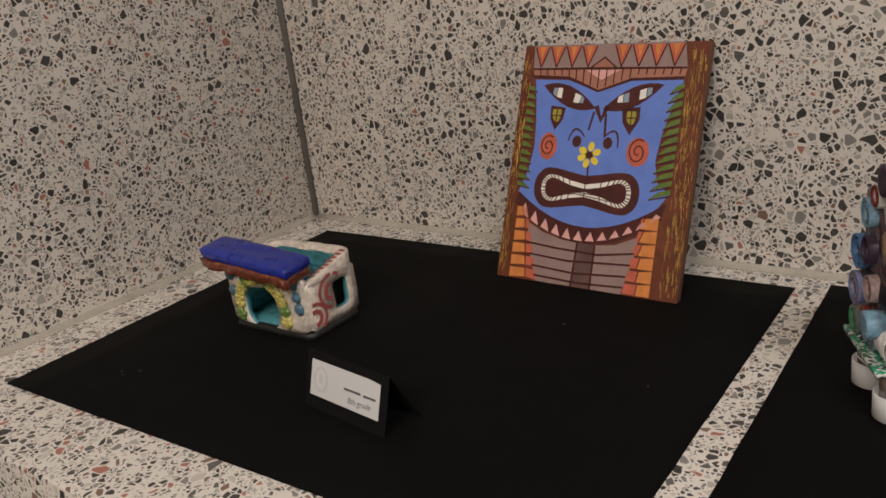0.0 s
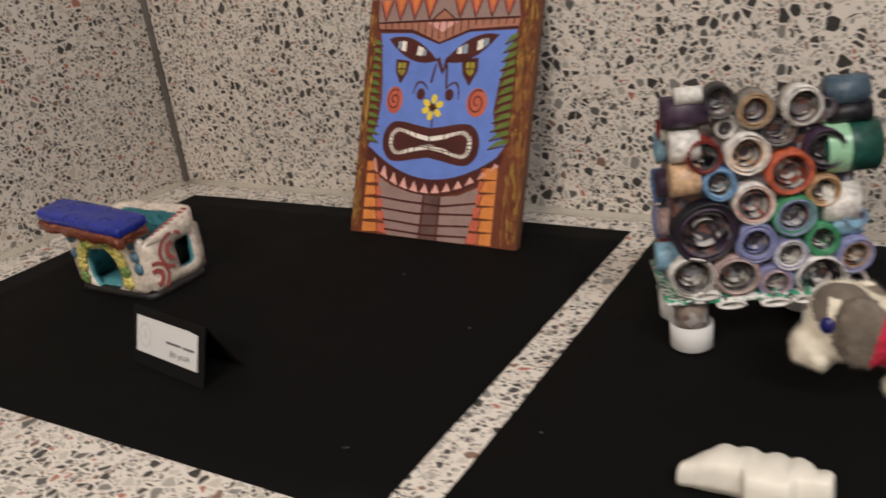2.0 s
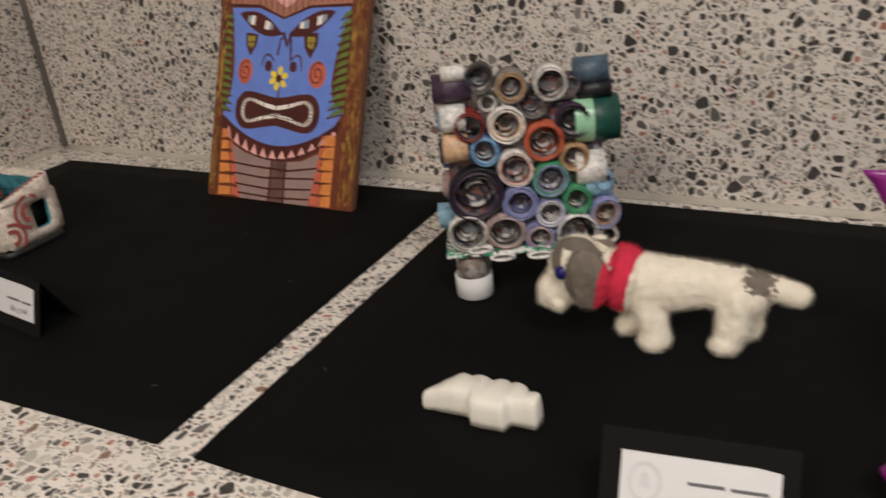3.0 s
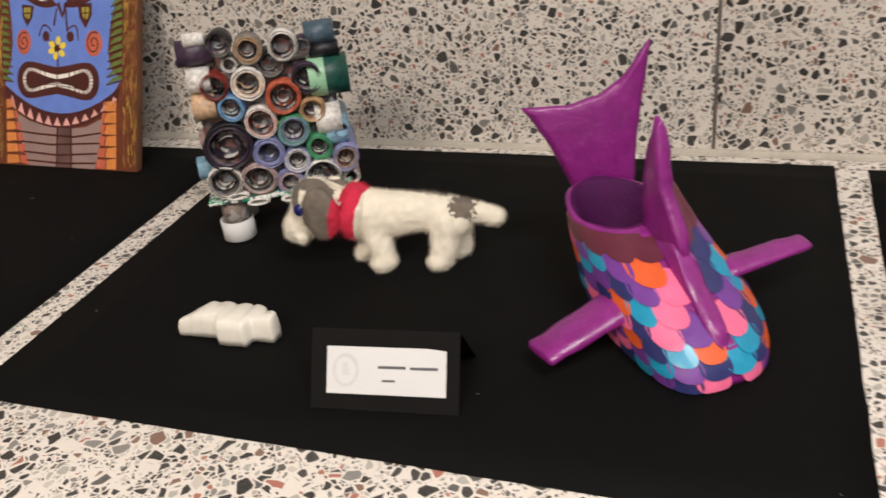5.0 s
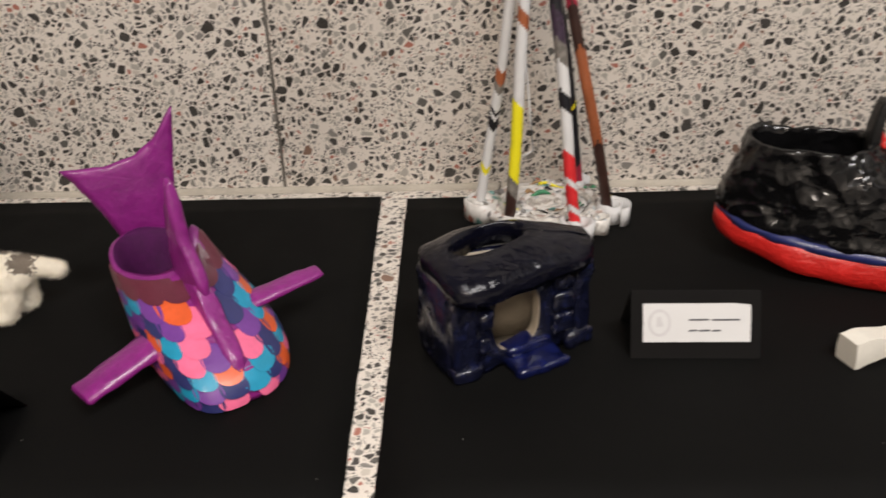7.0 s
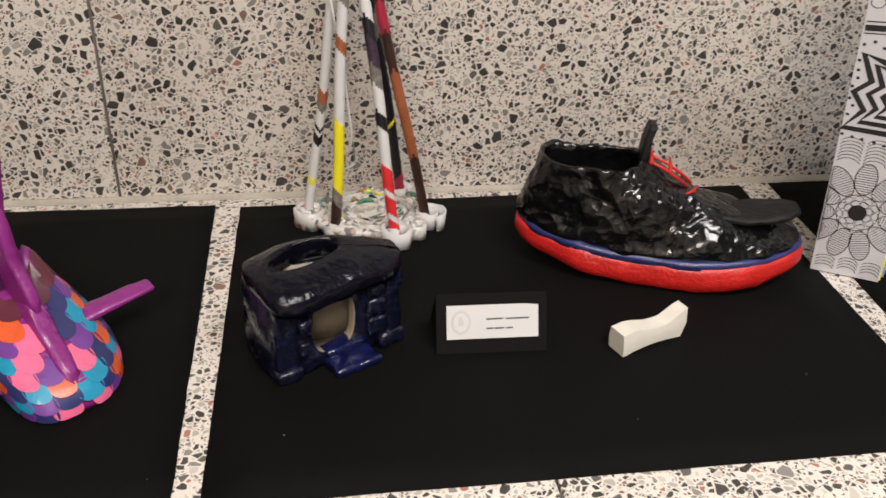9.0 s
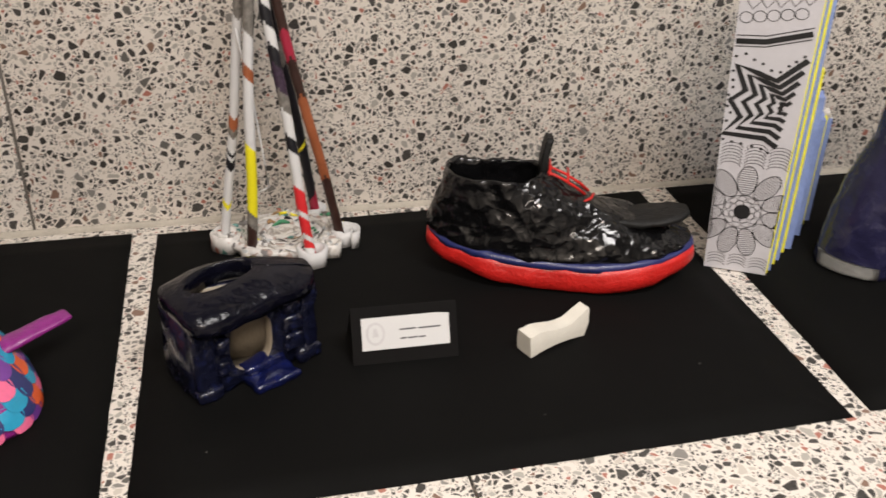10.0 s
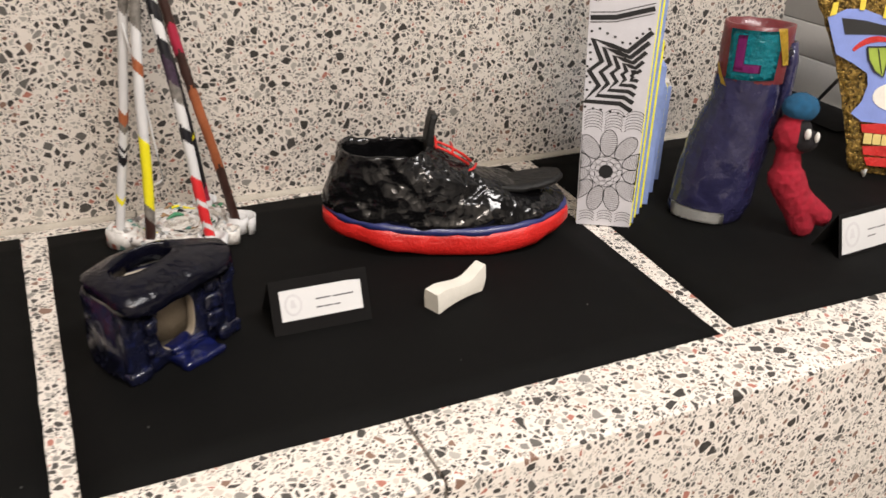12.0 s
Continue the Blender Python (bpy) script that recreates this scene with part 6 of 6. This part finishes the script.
# the zigzag star
star = [(0.006, 0.276), (0.028, 0.268), (0.0475, 0.261), (0.073, 0.289), (0.0745, 0.232), (0.0745, 0.178), (0.060, 0.178), (0.045, 0.188), (0.0005, 0.189), (0.017, 0.212), (0.004, 0.232), (0.018, 0.246)]
cx, cy = 0.064, 0.228
shapes = []
for k, share in enumerate((1.0, 0.77, 0.55, 0.34, 0.15)):
    pts = [(cx + (x - cx) * share, cy + (y - cy) * share) for x, y in star]
    keep = pts[:4]
    shapes.append(stroke(pts[3:4] + pts[2::-1] + pts[:6:-1] + pts[6:5:-1], 0.0066 * (0.7 + 0.3 * share)))
ink("zigzag_band", shapes)
dots = [(0.004, 0.286), (0.013, 0.29), (0.022, 0.284), (0.031, 0.28), (0.04, 0.273), (0.049, 0.272), (0.056, 0.28), (0.062, 0.286), (0.069, 0.293), (0.003, 0.268), (0.004, 0.257), (0.005, 0.248), (0.0015, 0.238), (0.0015, 0.224), (0.006, 0.216), (0.003, 0.205), (0.002, 0.181), (0.012, 0.179), (0.022, 0.178), (0.034, 0.176), (0.044, 0.174), (0.052, 0.17)]
ink("dot", [oval(x, y, 0.0018, 0.0018, 8) for x, y in dots])
shapes = [stroke(((0.0015, 0.304), (0.03, 0.306), (0.072, 0.32)), 0.0066, 1.0), stroke(((0.0015, 0.311), (0.03, 0.313), (0.072, 0.327)), 0.0012), stroke(((0.0015, 0.298), (0.03, 0.300), (0.072, 0.3135)), 0.0012)]
for row, y in enumerate((0.331, 0.344, 0.372, 0.385, 0.41)):
    for k in range(6):
        x = 0.008 + k * 0.0125 + 0.005 * (row % 2)
        if x < 0.07:
            shapes.append(loop(x, y + 0.18 * x, 0.0062, 0.0065, 0.0008, 0, 12) if row % 2 == 0 else stroke([(x - 0.006, y + 0.18 * x + 0.005), (x, y + 0.18 * x - 0.004), (x + 0.006, y + 0.18 * x + 0.005)], 0.0009))
shapes += [stroke(((0.0015, y), (0.035, y + 0.003), (0.073, y + 0.014)), 0.0018) for y in (0.355, 0.362, 0.397)]
ink("band_pattern", shapes)

# ---- the leaning blue pouch vase ----
VASE_BLUE = surface("indigo_wrap", (0.022, 0.021, 0.066), 0.25, 0.25, 120, 40, 0.5, 0.0022, 0.6)
VASE_MAROON = surface("maroon_wrap", (0.14, 0.02, 0.024), 0.4, 0.25, 220, 60, 0.5, 0.0015, 0.3)
VASE_TEAL = surface("teal_tape", (0.005, 0.30, 0.38), 0.13, 0.12, 220, 60, 0.8, 0.003, 0.8)
VASE_MAGENTA = surface("magenta_tape", (0.32, 0.03, 0.22), 0.3, 0.12)
VASE_GOLD = surface("gold_tape", (0.62, 0.42, 0.05), 0.3, 0.3, 220, 90, 0.6, 0.0015, 0.5)
GREY_TAPE = surface("pale_grey_tape", (0.55, 0.55, 0.53), 0.4, 0.1, 220, 60, 0.4, 0.001, 0.3)
vase = thing("wrapped_vase", "indigo paper-wrapped leaning vase with maroon collar and teal patch", "vase", (2.44, -0.30, 0))
VA, VB = Vector((0.78, -0.626, 0)).normalized(), Vector((-0.626, -0.78, 0)).normalized()
V0 = Vector((2.421, -0.302, 0.0015))
VPROF = ((0.0, 0.007, 0.052), (0.006, 0.007, 0.056), (0.03, 0.0095, 0.0585), (0.06, 0.013, 0.0595), (0.1, 0.018, 0.059), (0.14, 0.0235, 0.0555), (0.18, 0.030, 0.0505), (0.212, 0.034, 0.047), (0.25, 0.034, 0.047), (0.297, 0.033, 0.047))


def vase_at(z, turn, out=0.0):
    """The skin at height z; turn 0 faces the bench's front, degrees to the side."""
    for (z0, c0, r0), (z1, c1, r1) in zip(VPROF, VPROF[1:]):
        if z <= z1:
            break
    t = min(1, max(0, (z - z0) / (z1 - z0)))
    c, r = c0 + (c1 - c0) * t, r0 + (r1 - r0) * t + out
    a = radians(turn)
    return V0 + VA * (c + r * math.sin(a)) + VB * (r * 0.72 * math.cos(a)) + Vector((0, 0, z))


turns = [360 * k / 40 for k in range(40)]
bm = bmesh.new()
zs = [0.0, 0.003, 0.008, 0.02, 0.035, 0.05, 0.07, 0.09, 0.11, 0.13, 0.15, 0.17, 0.19, 0.205, 0.222]
loft(bm, [[vase_at(z, a) for a in turns] for z in zs], caps=(True, False))
roughened(bm, 0.003, 24)
bmesh.ops.subdivide_edges(bm, edges=bm.edges, cuts=1, use_grid_fill=True)
part("body", roughened(roughened(bm, 0.0022, 70), 0.0008, 160), VASE_BLUE, vase)
bm = bmesh.new()
rings = [[vase_at(z, a, o) for a in turns] for z, o in ((0.218, 0.0008), (0.24, 0.0012), (0.265, 0.0012), (0.285, 0.001), (0.297, 0.0008), (0.297, -0.003), (0.27, -0.004), (0.2, -0.006))]
loft(bm, rings, caps=(False, True))
part("collar", roughened(bm, 0.0018, 50), VASE_MAROON, vase, "maroon paper collar")


def patch(name, corners, material, lift, label="", n=8):
    """A bent sheet on the vase between four (height, turn) corners."""
    bm, grid = bmesh.new(), []
    (z0, a0), (z1, a1), (z2, a2), (z3, a3) = corners
    for j in range(n + 1):
        t = j / n
        grid.append([vase_at((z0 + (z1 - z0) * s) * (1 - t) + (z3 + (z2 - z3) * s) * t, (a0 + (a1 - a0) * s) * (1 - t) + (a3 + (a2 - a3) * s) * t, lift) for s in (k / n for k in range(n + 1))])
    vs = [[bm.verts.new(p) for p in row] for row in grid]
    for j in range(n):
        for k in range(n):
            bm.faces.new((vs[j][k], vs[j][k + 1], vs[j + 1][k + 1], vs[j + 1][k]))
    ob_bm = bmesh.ops.solidify(bm, geom=bm.faces[:], thickness=0.0008)
    return part(name, bm, material, vase, label)


patch("patch", ((0.221, -46), (0.225, 34), (0.293, 36), (0.291, -50)), VASE_TEAL, 0.0030, "glossy teal square patch")
patch("letter_stroke", ((0.236, -34), (0.236, -19), (0.285, -19), (0.283, -34)), VASE_MAGENTA, 0.0042)
patch("letter_stroke", ((0.233, -34), (0.234, 8), (0.246, 8), (0.245, -34)), VASE_MAGENTA, 0.0042)
patch("gold_strip", ((0.246, 44), (0.246, 58), (0.297, 40), (0.297, 24)), VASE_GOLD, 0.0046, "crinkled gold strip")
patch("gold_strip", ((0.212, -52), (0.210, -40), (0.240, -66), (0.240, -74)), VASE_GOLD, 0.0046, "crinkled gold strip")
patch("toe_strip", ((0.004, -58), (0.003, 24), (0.022, 20), (0.027, -62)), GREY_TAPE, 0.006, "pale grey strip round the foot")
bm = bmesh.new()
rows = []
for z, o in ((0.13, 0.004), (0.17, 0.010), (0.21, 0.013), (0.25, 0.013), (0.275, 0.008)):
    rows.append([vase_at(z, a, w) for a, w in ((60, 0.001), (78, o), (98, o), (120, 0.001), (98, o - 0.004), (78, o - 0.004))])
loft(bm, rows)
part("side_flap", roughened(bm, 0.002, 60), VASE_BLUE, vase, "folded indigo flap at the side")

# ---- the red felt figure ----
FELT_RED = surface("crimson_felt", (0.36, 0.010, 0.028), 0.95, 0.18, 1400, 110, 0.8, 0.0012)
FELT_BLACK = surface("black_felt", (0.012, 0.010, 0.012), 0.95, 0.2, 1400, 110, 0.8, 0.0012)
FELT_WHITE = surface("white_felt", (0.78, 0.76, 0.72), 0.9, 0.08, 1400, 110, 0.6, 0.0012)
FELT_BLUE = surface("blue_felt", (0.012, 0.09, 0.19), 0.95, 0.25, 1400, 110, 0.8, 0.0012)
D0 = Vector((2.52, -0.425, 0.0))


def at_doll(a, b, z):
    """a: to the side, b: towards the bench's front."""
    return D0 + VA * a + VB * b + Vector((0, 0, z))


bm = bmesh.new()
limb(bm, at_doll(-0.012, 0.0, 0.0195), at_doll(-0.026, 0, 0.050), 0.0185, 0.0225)
limb(bm, at_doll(0.013, -0.004, 0.034), at_doll(-0.020, 0, 0.055), 0.0150, 0.020)
limb(bm, at_doll(-0.026, 0, 0.050), at_doll(-0.048, 0, 0.088), 0.0235, 0.0265)
limb(bm, at_doll(-0.058, 0.004, 0.080), at_doll(-0.04, 0.014, 0.070), 0.013, 0.012)
limb(bm, at_doll(-0.048, 0, 0.09), at_doll(-0.053, 0, 0.128), 0.0225, 0.0165)
ball(bm, at_doll(-0.053, 0.0, 0.156), (0.0265, 0.0245, 0.030), None, 0, 20)
limb(bm, at_doll(-0.040, 0.004, 0.148), at_doll(-0.034, 0.008, 0.150), 0.0185, 0.0165)
ball(bm, at_doll(-0.050, 0.0, 0.194), (0.026, 0.024, 0.020), None, 0, 18)
bm = roughened(fused(bm, 0.0016, 4), 0.0012, 120)
for f in bm.faces:
    c = f.calc_center_median()
    q = Vector(((c - D0).dot(VA), (c - D0).dot(VB), c.z))
    if q.z > 0.181 - 0.1 * (q.x + 0.04):
        f.material_index = 3
    elif q.x > -0.048 and q.y > -0.008 and ((q.x + 0.028) / 0.024) ** 2 + ((q.z - 0.160) / 0.027) ** 2 < 1.1:
        f.material_index = 1
for a, b, z, w in ((-0.037, 0.0245, 0.164, 0.0046), (-0.0235, 0.0215, 0.160, 0.0034)):
    ball(bm, at_doll(a, b, z), (w, w, 0.008), None, 2, 12)
fuzz(bm, 9000, 0.0034, 8, 0.00015)
tagged(part("felt_figure", bm, [FELT_RED, FELT_BLACK, FELT_WHITE, FELT_BLUE]), "small red felted wool figure with a blue woolly cap", "felt toy")

# ---- the gold-edged mask on its stand ----
FOIL = surface("gold_foil", (0.30, 0.19, 0.045), 0.28, 0.5, 300, 120, 1.0, 0.004, 0.2, 0.8, second=(0.10, 0.06, 0.02))
mask = thing("foil_mask", "crumpled gold foil mask shape with blue, red and yellow paint", "mask", (2.86, -0.27, 0))
MK = plane_of((2.793, -0.254, 0.002), VA, Vector((0, 0, 1)) - VB * 0.14)
AX = 0.07


def mirrored(pts):
    return pts + [(2 * AX - x, y) for x, y in reversed(pts)]


outline = [(0.004, 0.0), (-0.002, 0.004), (-0.016, 0.058), (-0.032, 0.11), (-0.053, 0.171), (-0.08, 0.23), (-0.107, 0.282), (-0.1, 0.315), (-0.05, 0.335), (0.02, 0.345)]
rim = mirrored(outline)
bm = bmesh.new()
loft(bm, [[MK @ Vector((AX + (x - AX) * s, 0.16 + (y - 0.16) * s, z)) for x, y in rim] for s, z in ((1.0, -0.004), (1.0, 0.004), (0.9, 0.009), (0.5, 0.01))])
bmesh.ops.subdivide_edges(bm, edges=bm.edges, cuts=3, use_grid_fill=True)
part("foil_backing", roughened(roughened(bm, 0.003, 70), 0.0018, 190, 2.0), FOIL, mask, "crumpled gold foil backing", smooth=False)


def coat(name, shapes, material, level):
    return coats(name, material, shapes, MK, 0.0125 + 0.0012 * level, 0.0012, mask)


left_edge = [(0.0, 0.09), (-0.02, 0.102), (-0.007, 0.123), (-0.003, 0.152), (-0.008, 0.171), (-0.033, 0.185), (-0.063, 0.198), (-0.079, 0.234), (-0.088, 0.256), (-0.061, 0.272), (-0.035, 0.274), (0.006, 0.262), (0.04, 0.262)]
coat("blue_field", [mirrored(left_edge)], surface("soft_blue_paint", (0.24, 0.32, 0.72), 0.5, 0.1), 0)
both = lambda pts: [pts, [(2 * AX - x, y) for x, y in reversed(pts)]]
coat("dark_band", both([(-0.066, 0.257), (-0.056, 0.231), (-0.02, 0.234), (0.011, 0.235), (0.007, 0.250), (-0.03, 0.256)]), MARKER, 1)
coat("red_arc", both(stroke(bow((-0.038, 0.206), (0.022, 0.226), (-0.018, 0.236)), 0.010, 0.5)), SHOE_RED, 1)
leaf = [(-0.017, 0.214), (0.011, 0.217), (0.019, 0.201), (0.017, 0.168), (0.002, 0.176), (-0.011, 0.194)]
coat("green_leaf", both(leaf), surface("leaf_green_paint", (0.36, 0.48, 0.06), 0.5, 0.15), 2)
coat("leaf_edge", both(stroke(leaf + leaf[:1], 0.0024)), MARKER, 3)
coat("leaf_vein", both(stroke(((0.0, 0.213), (0.006, 0.195), (0.014, 0.172)), 0.0014)), MARKER, 3)
coat("white_oval", [oval(0.045, 0.136, 0.037, 0.024, 20)], CREAM, 1)
coat("red_band", [mirrored([(0.005, 0.072), (0.0, 0.085), (0.03, 0.09)]), mirrored([(0.015, 0.034), (0.010, 0.048), (0.05, 0.0525)]), mirrored([(0.024, 0.016), (0.016, 0.030), (0.055, 0.032)])], SHOE_RED, 1)
coat("yellow_block", [[(x, 0.053), (x + 0.013, 0.053), (x + 0.012, 0.071), (x - 0.001, 0.071)] for x in (0.010, 0.0245, 0.039, 0.0535, 0.068, 0.0825, 0.097, 0.1115)], surface("pale_yellow_paint", (0.80, 0.62, 0.22), 0.5, 0.12), 1)
coat("yellow_tip", [[(-0.086, 0.258), (-0.084, 0.280), (-0.076, 0.282), (-0.076, 0.262)], [(-0.042, 0.272), (-0.044, 0.295), (-0.035, 0.296), (-0.034, 0.272)], [(-0.004, 0.262), (-0.004, 0.283), (0.004, 0.283), (0.006, 0.261)]], YELLOW, 2)
bm = bmesh.new()
rod(bm, [(3.015, 0.045, 0.004), (2.90, -0.10, 0.115), (2.85, -0.175, 0.175)], 0.0035, 10)
part("stand_leg", bm, surface("black_metal", (0.012, 0.012, 0.012), 0.4, 0.2, 300, 50, 0.1, 0.0003, 0.0, 0.3), mask, "thin black stand leg")
bm = bmesh.new()
rod(bm, [MK @ Vector((0.02, 0.004, 0.01)), MK @ Vector((0.02, -0.0005, 0.028)), MK @ Vector((0.02, 0.012, 0.032))], 0.0025, 8)
part("stand_hook", bm, GREY_TAPE, mask)
# a dark plate at the bench's far end
bm = box(bmesh.new(), (2.93, -0.10, 0.0035), (3.06, 0.30, 0.006), 0.0008)
tagged(part("black_board", bm, BLACK_CARD), "flat black board lying at the bench's far end", "board")


# ---- lint on the black paper ----
lr = random.Random(21)
bm = bmesh.new()
for x, y in ((0.522, -0.229), (0.66, -0.319), (0.671, -0.524), (0.116, -0.524), (0.136, -0.514), (0.128, -0.53), (1.565, -0.507), (1.45, -0.55), (1.9, -0.52), (2.1, -0.47), (0.8, -0.45), (1.2, -0.5)):
    a, n = lr.uniform(0, 3.1), lr.uniform(0.0012, 0.0026)
    d = Vector((math.cos(a), math.sin(a), 0)) * n
    rod(bm, [Vector((x, y, 0.0018)) - d, Vector((x, y, 0.0026)), Vector((x, y, 0.0018)) + Vector((d.y, d.x, 0)) * 0.8], 0.00026, 5)
tagged(part("lint", bm, surface("lint_fibre", (0.20, 0.195, 0.185), 0.9, 0.1)), "scattered pale lint specks lying on the black paper", "lint", kind="stuff")
